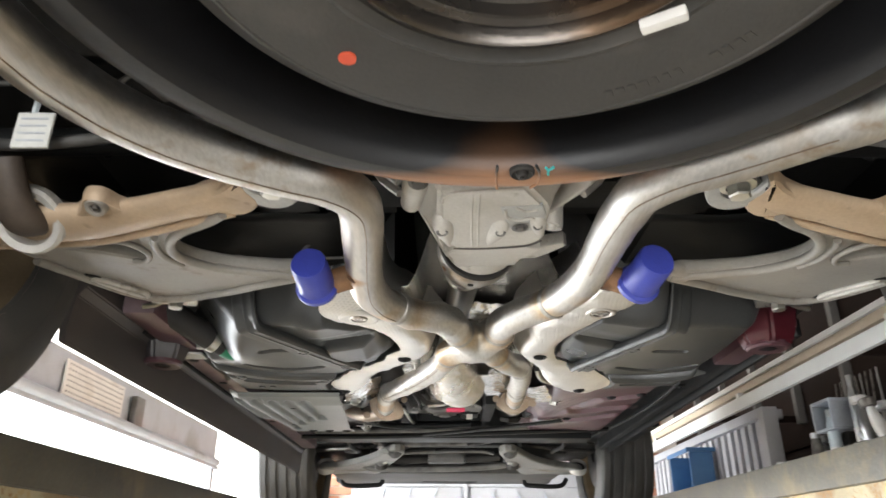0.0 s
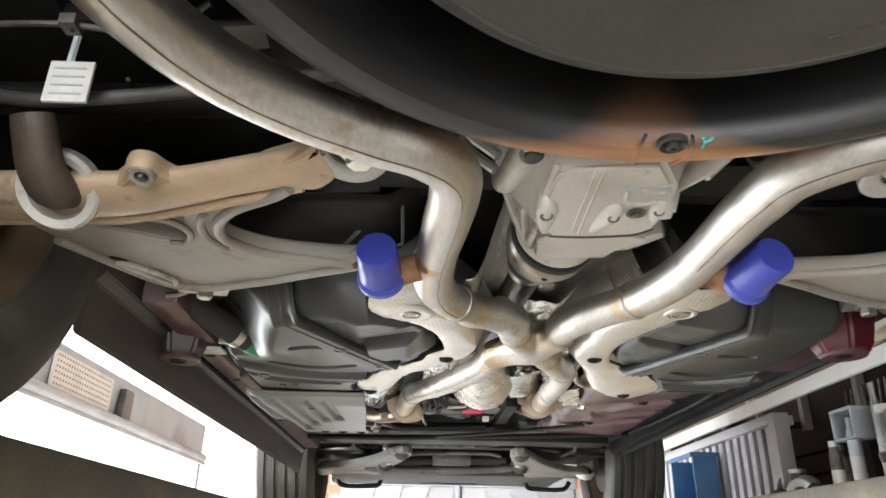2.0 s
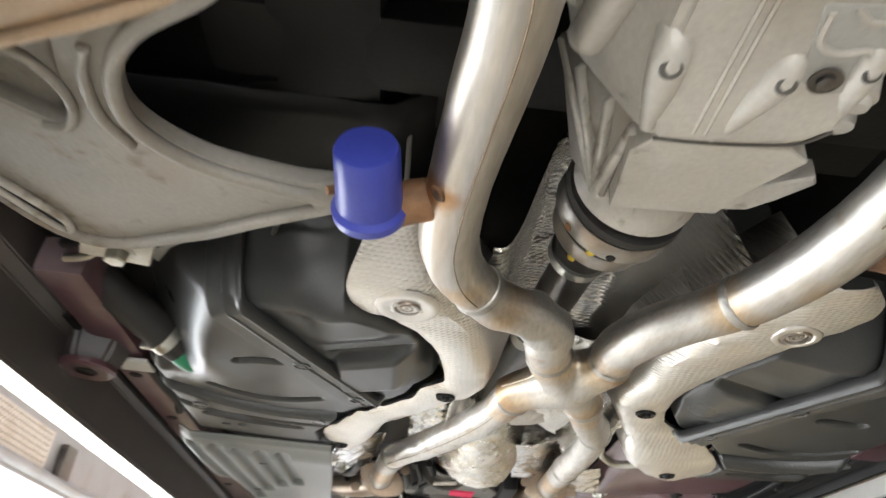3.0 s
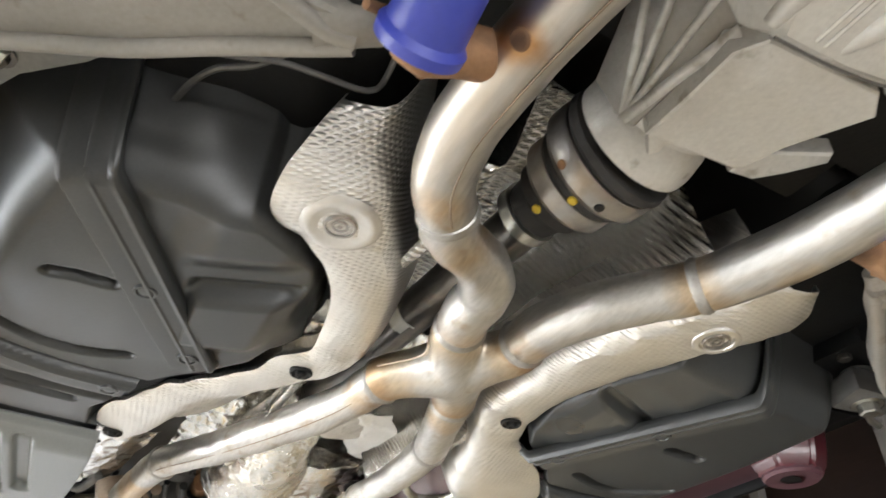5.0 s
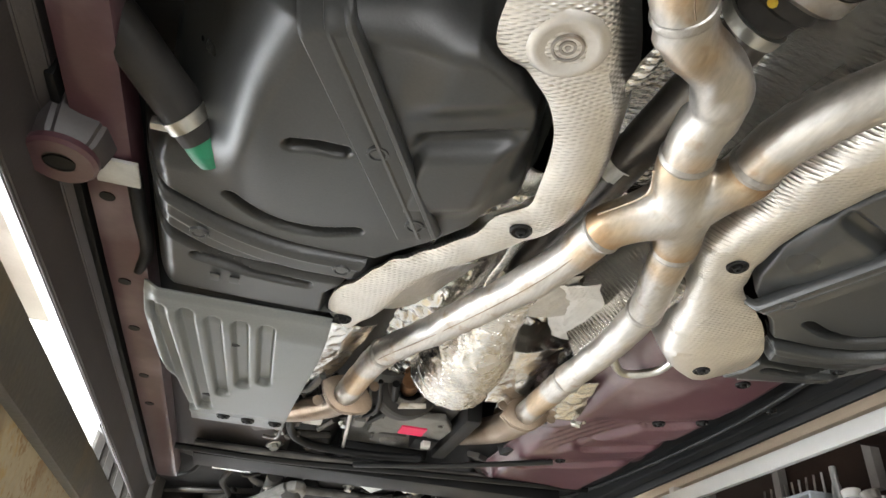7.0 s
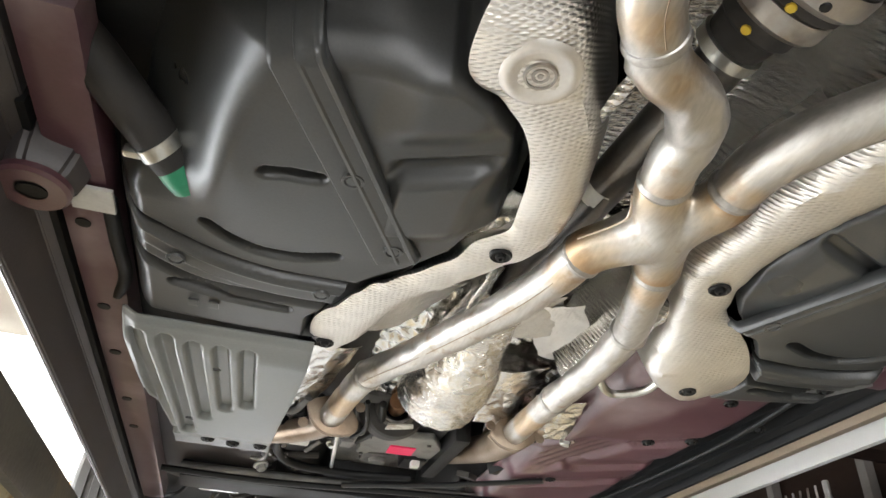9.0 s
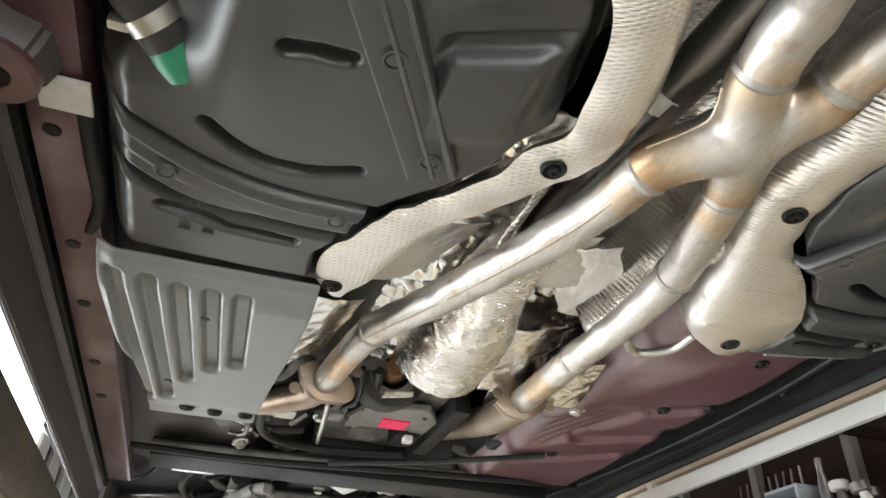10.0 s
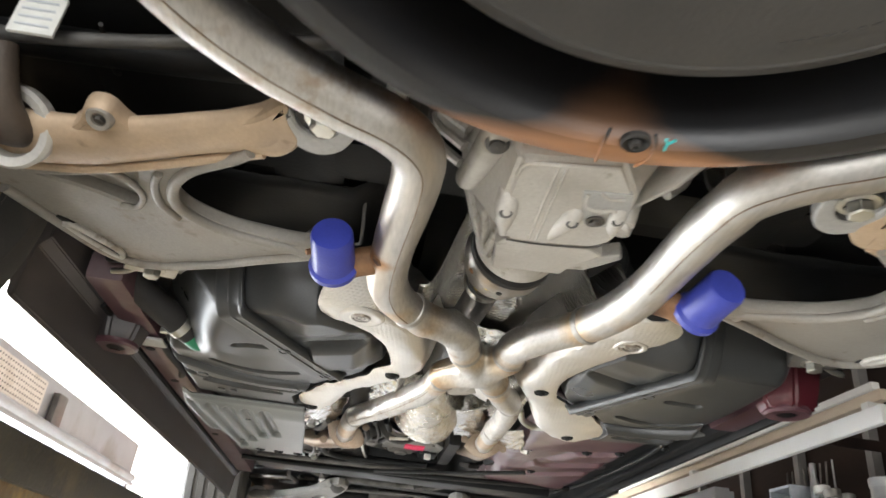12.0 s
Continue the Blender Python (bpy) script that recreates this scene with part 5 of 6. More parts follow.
# nose: a cone with a flat plate under it that rises towards the front
part("nose", revolve([(0.0, -0.02), (0.080, -0.012), (0.075, 0.03), (0.064, 0.07), (0.057, 0.11), (0.055, 0.144), (0.0, 0.148)], (0.000, 1.085, 1.945), (-0.02, 1, -0.08), 48), CAST, diff)
bm = slab([(-0.043, 1.194), (-0.048, 1.150), (-0.056, 1.098), (-0.046, 1.077), (0.050, 1.069), (0.070, 1.085), (0.050, 1.145), (0.046, 1.184)], 1.842, 1.905, 0.004, 0, 3)
for v in bm.verts:
    v.co.z += 0.18 * (v.co.y - 1.075)
part("nose_plate", bm, CAST, diff)
part("tab", slab([(-0.045, 1.188), (-0.024, 1.184), (-0.018, 1.204), (-0.024, 1.212)], 1.866, 1.885, 0.004), CAST, diff)
# recessed side of the nose with ribs that run together at its front corner
web = bmesh.new()
vs = [web.verts.new(v) for v in ((-0.046, 1.202, 1.880), (-0.052, 1.085, 1.868), (-0.080, 1.080, 1.895), (-0.108, 1.085, 1.948), (-0.071, 1.208, 1.928), (-0.058, 1.208, 1.898))]
web.faces.new(vs)
bmesh.ops.triangulate(web, faces=web.faces[:])
# the web wears the darker arm metal to suggest shade between the ribs
part("side_web", web, ARM, diff, "web between ribs, toned darker for shade", solid=0.004)
CORNER = Vector((-0.055, 1.204, 1.884))
def fin_plate(a_, b_, deep):
    """A thin cast fin whose edge runs from a_ to b_ and whose root lies inside the casting."""
    bm = bmesh.new()
    inward = Vector((0.022, 0.0, 0.030)) * deep
    bm.faces.new([bm.verts.new(v) for v in (a_, b_, b_ + inward, a_ + inward * 0.4)])
    return bm


for b_, t_ in (((-0.056, 1.090, 1.860), 0.009), ((-0.076, 1.083, 1.878), 0.006), ((-0.097, 1.083, 1.908), 0.006), ((-0.109, 1.088, 1.944), 0.007)):
    part("rib", fin_plate(CORNER, Vector(b_), 1.0), CAST, diff, solid=t_)
part("seam", tube([(-0.047, 1.074, 1.8412), (-0.020, 1.072, 1.8398), (0.012, 1.069, 1.8398), (0.048, 1.062, 1.8402), (0.066, 1.047, 1.8412)], 0.0013, 6, 30), DARKSTEEL, diff, "dark joint line")
for x in (-0.026, -0.018):
    part("rib", tube([(x - 0.002, 0.908, 1.840), (x, 0.99, 1.8394), (x + 0.003, 1.062, 1.8402)], 0.0018, 6, 20), CAST, diff)
part("rib", tube([(-0.063, 0.940, 1.841), (-0.058, 0.920, 1.8405), (-0.030, 0.912, 1.8398), (0.028, 0.904, 1.8402)], 0.0026, 8, 24), CAST, diff)
part("recess", slab([(0.006, 0.948), (0.054, 0.942), (0.062, 0.968), (0.064, 1.004), (0.044, 1.012), (0.020, 1.004)], 1.8386, 1.846, 0.0012), CASTGREY, diff, "greyer rough cast patch")
part("rib", tube([(0.012, 0.952, 1.8386), (0.016, 0.972, 1.8378), (0.030, 0.979, 1.8376), (0.046, 0.974, 1.8378), (0.052, 0.986, 1.8380), (0.060, 0.998, 1.8386)], 0.0024, 6, 24), CAST, diff)
part("rib", tube([(0.024, 0.947, 1.8384), (0.036, 0.955, 1.838), (0.050, 0.952, 1.8384)], 0.002, 6, 12), CAST, diff)
placed("plug", bolt_mesh("plug", 0.006, 0.004, 0.0105, DARKSTEEL), diff, at(0.034, 1.000, 1.8375), "dark drain plug")
for a_, b_, r_ in (((-0.062, 0.997), (-0.052, 1.070), 0.0120), ((0.010, 1.000), (-0.004, 1.076), 0.0110), ((0.054, 0.985), (0.064, 1.046), 0.0095)):
    # cast bolt towers that run forwards and die out in the nose
    a_, b_ = Vector((*a_, 1.8425)), Vector((*b_, 1.848))
    d_ = (b_ - a_).normalized()
    part("boss", tube([a_ - d_ * 0.010 + Vector((0, 0, 0.012)), a_ - d_ * 0.004, a_.lerp(b_, 0.25) + Vector((0, 0, -0.002)), a_.lerp(b_, 0.6), b_], lambda t, r_=r_: r_ * (0.85 + 0.25 * smoothstep(0, 0.25, t) - 0.65 * t * t), 18, 20), CAST, diff)
    part("bore", revolve([(r_ * 0.62, 0.0), (r_ * 0.55, -0.0012), (0.0, -0.0008)], a_ + Vector((0, 0.002, -r_ * 0.98 - 0.0005)), (0, 0.22, 1), 16), GRIME, diff, "recessed bolt head")
# round lug beside the cover, a flange bolt and a thin fin
part("boss", tube([(-0.088, 0.905, 1.872), (-0.090, 0.918, 1.868), (-0.097, 0.975, 1.874), (-0.102, 1.026, 1.886), (-0.102, 1.036, 1.894)], lambda t: 0.0165 - 0.003 * t, 24, 22), CAST, diff)
part("bolt_head", revolve([(0.0, -0.005), (0.007, -0.0045), (0.008, 0.0), (0.012, 0.001), (0.013, 0.01)], (-0.089, 0.914, 1.853), (0, 0.35, 1), 20), GRIME, diff, "grey bolt head")
part("boss", revolve([(0.0, -0.007), (0.007, -0.0068), (0.0085, -0.003), (0.0085, 0.0), (0.012, 0.001), (0.013, 0.03)], (0.076, 1.030, 1.856), (0.2, -0.3, 1), 20), CAST, diff)
part("boss", revolve([(0.0, -0.010), (0.009, -0.009), (0.011, -0.003), (0.012, 0.04)], (0.089, 1.068, 1.876), (0, -0.2, 1), 20), CAST, diff)
fin = bmesh.new()
vs = [fin.verts.new(v) for v in ((0.070, 1.004, 1.860), (0.104, 0.952, 1.864), (0.136, 0.904, 1.884), (0.138, 0.904, 1.930), (0.104, 0.965, 1.930), (0.075, 1.010, 1.905))]
fin.faces.new(vs)
bmesh.ops.triangulate(fin, faces=fin.faces[:])
part("fin", fin, CAST, diff, "thin cast fin", solid=0.006)
part("neck", revolve([(0.05, -0.03), (0.056, -0.02), (0.061, 0.0), (0.061, 0.010), (0.04, 0.014)], (-0.001, 1.232, 1.930), (-0.047, 1.000, 0), 40), CAST, diff)
for s in (-1, 1):
    part("lug", slab([(s * 0.105, 0.925), (s * 0.153, 0.925), (s * 0.148, 0.960), (s * 0.114, 1.000)][::s], 1.905, 1.98, 0.010, 0, 3), CAST, diff)
    for k in range(3):
        part("rib", tube([(s * 0.115, 0.94 + 0.03 * k, 1.885), (s * 0.145, 0.95 + 0.03 * k, 1.92), (s * 0.15, 0.96 + 0.03 * k, 1.98)], 0.006, 8, 8), CAST, diff)
    part("drive_shaft", tube([(s * 0.124, 0.990, 1.977), (s * 0.433, 0.995, 1.959), (s * 0.727, 1.000, HUB_Z)], 0.019, 18), BLACK, car, "black drive shaft")
    part("boot", revolve([(0.05, 0), (0.055, 0.02), (0.042, 0.035), (0.046, 0.045), (0.035, 0.06), (0.038, 0.07), (0.022, 0.10)], (s * 0.124, 0.990, 1.977), (s, 0, -0.05), 28), BUSH, car, "black rubber drive shaft boot")
    part("shaft_ring", revolve([(0.05, -0.012), (0.058, -0.01), (0.058, 0.01), (0.05, 0.012)], (s * 0.192, 0.985, 1.954), (s, 0, 0), 28), ZINC, car, "bright ring")
part("lug", slab([(0.058, 1.168), (0.080, 1.158), (0.112, 1.140), (0.118, 1.150), (0.097, 1.178), (0.080, 1.196), (0.056, 1.200)], 1.878, 1.900, 0.005, 0, 3), CAST, diff)

# rear subframe
# two added black plates stand in for the deep shade above the arms
part("heat_plate", box((-0.557, 0.900, 1.985), (-0.136, 1.262, 2.008), 0.006), BLACK, car, "added black plate that keeps the gap above the suspension dark")
part("heat_plate", box((0.131, 0.900, 1.984), (0.556, 1.262, 2.013), 0.006), BLACK, car, "added black plate that keeps the gap above the suspension dark")
sub = part("rear_subframe", box((-0.520, 0.720, 1.948), (0.518, 0.820, 2.042), 0.02), BLACK, car, "black rear subframe")
part("cross_member", box((-0.408, 1.100, 1.956), (0.400, 1.190, 2.056), 0.02), BLACK, sub)
for s in (-1, 1):
    part("side_member", box((s * 0.30 - 0.05, 0.70, 1.955), (s * 0.30 + 0.05, 1.25, 2.05), 0.02), BLACK, sub)
    part("bush", revolve([(0.0, -0.02), (0.03, -0.02), (0.055, -0.012), (0.058, 0.05), (0.03, 0.055)], (s * 0.350, 1.262, 1.985), (0, 0, 1), 28), BUSH, sub)
part("stabiliser_bar", tube([(-0.676, 0.980, 1.963), (-0.637, 0.970, 1.938), (-0.503, 0.955, 1.933), (-0.002, 0.885, 1.950), (0.495, 0.955, 1.933), (0.630, 0.970, 1.938), (0.668, 0.980, 1.962)], 0.0075, 14, 60), GRIME, car, "black stabiliser bar")

# ---- rear control arms
ARM_LOWER = [(0.662, 1.064), (0.659, 1.150), (0.629, 1.264), (0.596, 1.359), (0.554, 1.397), (0.508, 1.389), (0.470, 1.368), (0.413, 1.338), (0.355, 1.296), (0.305, 1.266), (0.279, 1.239), (0.280, 1.217), (0.316, 1.215), (0.382, 1.197), (0.420, 1.167), (0.435, 1.132), (0.428, 1.092), (0.402, 1.045), (0.416, 1.014), (0.453, 1.029), (0.475, 1.092), (0.477, 1.130), (0.495, 1.167), (0.541, 1.136), (0.601, 1.109)]


def arm_z(y):
    """The underside of the arm rises towards the front."""
    return 1.848 + 0.09 * max(0.0, y - 1.05)


def arm(s):
    """A cast wishbone: a tan beam with a fork, a web with a pocket, and a long lower leg."""
    def tilted(bm):
        for v in bm.verts:
            v.co.z += arm_z(v.co.y) - 1.848
        return bm

    def rib(pts, r, dz=0.0):
        return tube([(s * x, y, arm_z(y) + dz) for x, y in pts], r, 12, 44)

    a = part("control_arm", tilted(slab([(s * x, y) for x, y in ARM_LOWER][::s], 1.850, 1.872, 0.008, 150, 3)), ARM, car, "dusty cast aluminium control arm")
    part("pocket", tilted(slab([(s * x, y) for x, y in ((0.640, 1.024), (0.453, 1.024), (0.466, 1.185), (0.549, 1.167), (0.630, 1.144))][::s], 1.868, 1.880, 0.004)), ARM, a, "recessed web")
    part("beam", tube([(s * 0.690, 1.058, 1.864), (s * 0.640, 1.046, 1.861), (s * 0.576, 1.038, 1.860), (s * 0.510, 1.026, 1.858), (s * 0.444, 1.005, 1.858), (s * 0.378, 0.979, 1.858), (s * 0.326, 0.960, 1.859), (s * 0.284, 0.944, 1.864)], lambda t: 0.043 - 0.014 * smoothstep(0.2, 0.75, t), 24, 50, flat=0.48), ARM_TAN, a, "tan main beam")
    part("flange", tube([(s * 0.690, 1.098, 1.853), (s * 0.600, 1.084, 1.850), (s * 0.520, 1.069, 1.848), (s * 0.450, 1.044, 1.848), (s * 0.380, 1.014, 1.849), (s * 0.318, 0.990, 1.852)], 0.0055, 10, 40), ARM_TAN, a)
    part("rib", rib([(0.330, 0.985), (0.350, 1.004), (0.395, 1.035), (0.422, 1.069), (0.436, 1.109), (0.436, 1.146), (0.417, 1.179), (0.383, 1.205), (0.317, 1.227), (0.290, 1.234), (0.272, 1.232)], 0.0070), ARM, a)
    part("rib", rib([(0.600, 1.100), (0.541, 1.086), (0.498, 1.071), (0.479, 1.095), (0.476, 1.130), (0.492, 1.163), (0.512, 1.165)], 0.0042), ARM, a)
    part("rib", rib([(0.272, 1.236), (0.299, 1.254), (0.355, 1.289), (0.413, 1.329), (0.469, 1.359), (0.507, 1.378), (0.553, 1.384), (0.590, 1.350), (0.621, 1.258), (0.650, 1.160)], 0.0075), ARM, a)
    part("rib", rib([(0.440, 1.060), (0.452, 1.090), (0.458, 1.140), (0.446, 1.180)], 0.005), ARM, a)
    part("slot", tilted(slab([(s * x, y) for x, y in ((0.622, 1.250), (0.605, 1.246), (0.564, 1.345), (0.572, 1.374))][::s], 1.8475, 1.852, 0.001, 24)), BLACK, a, "dark slot")
    part("slot_rim", rib([(0.618, 1.258), (0.604, 1.256), (0.584, 1.295), (0.566, 1.340), (0.575, 1.366), (0.598, 1.312), (0.618, 1.258)], 0.0045, -0.001), CAST, a, "worn bright rim")
    # flared end and the fork with its bush and bolt
    part("flare", slab([(s * x, y) for x, y in ((0.360, 0.955), (0.318, 0.928), (0.291, 0.903), (0.284, 0.930), (0.278, 0.960), (0.304, 0.992), (0.350, 0.985))][::s], 1.848, 1.874, 0.009, 40, 3), ARM_TAN, a)
    part("fork", slab([(s * x, y) for x, y in ((0.300, 0.930), (0.286, 0.962), (0.263, 0.975), (0.240, 0.966), (0.225, 0.940), (0.220, 0.914), (0.235, 0.912), (0.244, 0.934), (0.261, 0.943), (0.277, 0.934), (0.286, 0.908))][::s], 1.849, 1.870, 0.006, 60, 3), CASTGREY, a, "pale cast fork")
    part("bush", revolve([(0.0, -0.012), (0.012, -0.012), (0.014, -0.006), (0.030, -0.004), (0.032, 0.04), (0.0, 0.04)], (s * 0.256, 0.930, 1.860), (0, 0, 1), 28), BUSH, a, "black rubber bush")
    placed("bolt", BOLT_BIG, a, at(s * 0.252, 0.911, 1.852), "bright bolt")
    # ear with a bolt eye beside the beam
    part("boss", slab([(s * x, y) for x, y in ((0.520, 1.010), (0.500, 0.978), (0.485, 0.953), (0.464, 0.953), (0.452, 0.976), (0.430, 1.000))][::s], 1.848, 1.870, 0.006, 40), ARM_TAN, a)
    part("eye", revolve([(0.0065, 0.004), (0.0075, -0.003), (0.0115, -0.004), (0.0135, 0.0), (0.014, 0.01)], (s * 0.474, 0.964, 1.846), (0, 0.42, 1), 24), ARM, a)
    placed("bolt", BOLT_DARK, a, at(s * 0.474, 0.964, 1.847) @ Matrix.Scale(0.5, 4))
    # spring strut eye
    part("ring", revolve([(0.030, 0.012), (0.032, -0.002), (0.041, -0.005), (0.0445, 0.0), (0.043, 0.016)], (s * 0.578, 1.006, 1.848), (0, 0.74, 0.67), 40), CAST, a, "bright machined ring")
    part("strut_foot", tube([(s * 0.578, 1.020, 1.856), (s * 0.578, 0.998, 1.846), (s * 0.581, 0.972, 1.858), (s * 0.583, 0.952, 1.884), (s * 0.585, 0.944, 1.900)], lambda t: 0.026 - 0.004 * t, 20, 24, flat=0.8), RUST_DARK, a, "dark brown strut foot")
    part("inner_end", tube([(s * 0.300, 1.240, arm_z(1.24) + 0.008), (s * 0.274, 1.226, arm_z(1.22) + 0.010), (s * 0.256, 1.220, arm_z(1.22) + 0.012)], lambda t: 0.021 - 0.008 * t, 16, 10, flat=0.7), ARM, a)
    return a


for s in (-1, 1):
    side = arm(s)
    side.matrix_basis = Matrix.Translation((0.009 + 0.009 * s, 0, 0)) @ side.matrix_basis
    # knuckle and tie plates behind the arm
    kn = part("knuckle", slab([(s * 0.493, 1.396), (s * 0.571, 1.386), (s * 0.594, 1.437), (s * 0.515, 1.453)][::-s], 1.885, 1.92, 0.006), ZINC if s < 0 else GRIME, car, "bright plated link bracket" if s < 0 else "dark link bracket")
    placed("bolt", BOLT_BIG, kn, at(s * 0.542, 1.420, 1.889), "bright bolt")
    part("link", tube([(s * 0.569, 1.437, 1.894), (s * 0.594, 1.451, 1.889), (s * 0.616, 1.455, 1.887)], 0.005, 10), ZINC, kn)
    part("link", tube([(s * 0.592, 1.432, 1.901), (s * 0.634, 1.474, 1.917), (s * 0.657, 1.536, 1.958)], 0.007, 10), BLACK, kn)
    part("washer", revolve([(0.010, -0.002), (0.020, -0.003), (0.021, 0.002)], (s * 0.542, 1.420, 1.889), (0, 0, 1), 24), COUPLING, kn)
    part("splash_shield", slab([(s * 0.56, 0.75), (s * 0.72, 0.75), (s * 0.704, 1.355), (s * 0.648, 1.407), (s * 0.563, 1.200)][::-s], 2.0, 2.03, 0.006), BLACK, car, "black splash shield")
    # jacking points
    jx, jy = (-0.679, 1.742) if s < 0 else (0.590, 1.590)
    cup = bmesh.new()
    rings = []
    big = 0.86 if s < 0 else 0.98
    for z_, r_ in ((1.850, 0.044), (1.856, 0.050), (1.884, 0.058), (1.93, 0.066), (1.98, 0.072), (2.10, 0.074)):
        rings.append([cup.verts.new((jx + big * r_ * 1.08 * math.cos(radians(60 * k + 20)), jy + big * r_ * math.sin(radians(60 * k + 20)), z_)) for k in range(6)])
    for r0, r1 in zip(rings, rings[1:]):
        for k in range(6):
            cup.faces.new((r0[k], r0[(k + 1) % 6], r1[(k + 1) % 6], r1[k]))
    cup.faces.new(rings[0][::-1]), cup.faces.new(rings[-1])
    bmesh.ops.bevel(cup, geom=cup.edges[:], offset=0.006, segments=2, affect="EDGES")
    # the left cup takes the dark sill tone in place of shadow
    jack = part("jacking_point", cup, SILL if s < 0 else RED, car, "jacking point toned dark for shade" if s < 0 else "dark red jacking point")
    part("pad", revolve([(0.018, -0.004), (0.038, -0.005), (0.042, -0.001), (0.042, 0.006)], (jx, jy, 1.850), (0, 0, 1), 28), PINK, jack, "worn pinkish pad")
    placed("slot", HOLE, jack, at(jx, jy + 0.004, 1.8485) @ Matrix.Diagonal((1.6, 1.2, 1, 1)))

    # the left rail is toned dark for shade, the right one keeps its red
    rail_ = part("chassis_rail", box((s * 0.62 - 0.05, 1.34 if s < 0 else 1.28, 1.975 if s < 0 else 2.005), (s * 0.62 + (0.05 if s < 0 else 0.06), 1.72, 2.12), 0.015), RED if s > 0 else SILL, car, "dark red chassis rail" if s > 0 else "chassis rail toned dark for shade")
    if s < 0:
        plate = part("bracket", slab([(-0.513, 1.467), (-0.489, 1.429), (-0.441, 1.386), (-0.417, 1.355), (-0.421, 1.329), (-0.465, 1.326), (-0.513, 1.355), (-0.541, 1.407)], 1.900, 1.914, 0.005), PLATE, rail_, "dull grey bracket plate with two holes")
        placed("slot", HOLE, plate, at(-0.480, 1.374, 1.9005))
        placed("slot", HOLE, plate, at(-0.448, 1.358, 1.9006) @ Matrix.Diagonal((0.9, 0.9, 1, 1)))
        placed("bolt", BOLT_DARK, plate, at(-0.504, 1.412, 1.900), "bright bolt")
        part("stay", tube([(-0.517, 1.428, 1.914), (-0.545, 1.459, 1.952), (-0.582, 1.469, 2.002)], 0.012, 12), GRIME, plate)
    else:
        part("bracket", box((s * 0.52 - 0.05, 1.36, 1.93), (s * 0.52 + 0.05, 1.46, 1.955), 0.006), BLACK, rail_, "black bracket")
        placed("bolt", BOLT_BIG, rail_, at(s * 0.537, 1.417, 1.933), "bright bolt")
        placed("bolt", BOLT_DARK, rail_, at(s * 0.486, 1.397, 1.933))

# hanging tag at the rear
tag = part("hanging_tag", box((-0.570, 0.925, 1.905), (-0.526, 0.929, 1.953), 0.001), WHITE, car, "white paper tag on a thread")
part("thread", tube([(-0.552, 0.927, 1.953), (-0.549, 0.925, 2.010), (-0.543, 0.920, 2.095)], 0.004, 6), CLEARPLASTIC, tag)
for k in range(4):
    part("print_line", box((-0.564, 0.9238, 1.913 + 0.010 * k), (-0.532, 0.9245, 1.915 + 0.010 * k), 0), GREYSTEEL, tag)
part("brake_line", tube([(-0.445, 1.371, 1.961), (-0.367, 1.353, 1.933), (-0.307, 1.331, 1.931), (-0.268, 1.326, 1.931), (-0.229, 1.320, 1.931), (-0.223, 1.292, 1.932), (-0.225, 1.241, 1.978)], 0.0028, 8, 40), GRIME, car, "thin dark brake line")
part("cable", tube([(-0.387, 1.479, 1.963), (-0.379, 1.437, 1.933), (-0.367, 1.395, 1.932), (-0.350, 1.365, 1.932), (-0.318, 1.341, 1.934), (-0.264, 1.304, 1.980)], 0.0034, 8, 30), GRIME, car, "thin dark cable")
part("brake_hose", tube([(-0.675, 0.950, 1.940), (-0.665, 0.900, 1.986), (-0.612, 0.880, 2.037), (-0.478, 0.870, 2.065)], 0.012, 12), BUSH, car, "black brake hose")

for s in (-1, 1):
    part("brake_line", tube([(s * 0.66, 0.90, 1.972), (s * 0.55, 0.885, 1.966), (s * 0.46, 0.90, 1.972), (s * 0.40, 0.87, 1.985)], 0.0032, 8, 30), GRIME, car, "thin dark brake line")
    part("sensor_cable", tube([(s * 0.505, 0.955, 1.955), (s * 0.512, 0.985, 1.962), (s * 0.508, 1.020, 1.950), (s * 0.516, 1.050, 1.968)], 0.0026, 8, 24), BUSH, car, "thin black sensor cable")
    clip_ = part("cable_clip", box((s * 0.535 - 0.008, 0.875, 1.960), (s * 0.535 + 0.008, 0.895, 1.972), 0.002), GRIME, car, "small grey cable clip")
    placed("bolt", BOLT_DARK, clip_, at(s * 0.535, 0.886, 1.960) @ Matrix.Scale(0.4, 4))
    part("strut_bracket", slab([(s * x, y) for x, y in ((0.410, 0.880), (0.350, 0.872), (0.340, 0.905), (0.395, 0.918))][::s], 1.962, 1.972, 0.003), GRIME, car, "small dull bracket")

# filler hose with its green collar
hose = part("filler_hose", tube([(-0.795, 1.520, 2.043), (-0.730, 1.532, 1.998), (-0.668, 1.556, 1.950), (-0.622, 1.580, 1.922), (-0.572, 1.626, 1.894), (-0.528, 1.674, 1.876)], 0.0260, 22, 40), BUSH, car, "black rubber filler hose")
part("collar", tube([(-0.528, 1.674, 1.880), (-0.518, 1.686, 1.876), (-0.512, 1.694, 1.876)], lambda t: 0.0275 + 0.002 * t, 24, 8), GREEN, hose, "green plastic collar")
part("clamp", tube([(-0.550, 1.650, 1.884), (-0.540, 1.661, 1.880)], 0.0275, 24, 4), ZINC, hose, "bright hose clamp")
part("clamp_screw", box((-0.580, 1.656, 1.862), (-0.556, 1.667, 1.874), 0.003), ZINC, hose)
part("label", box((-0.656, 1.766, 1.879), (-0.605, 1.814, 1.884), 0.001, m=None), WHITE, car, "white label on the sill")
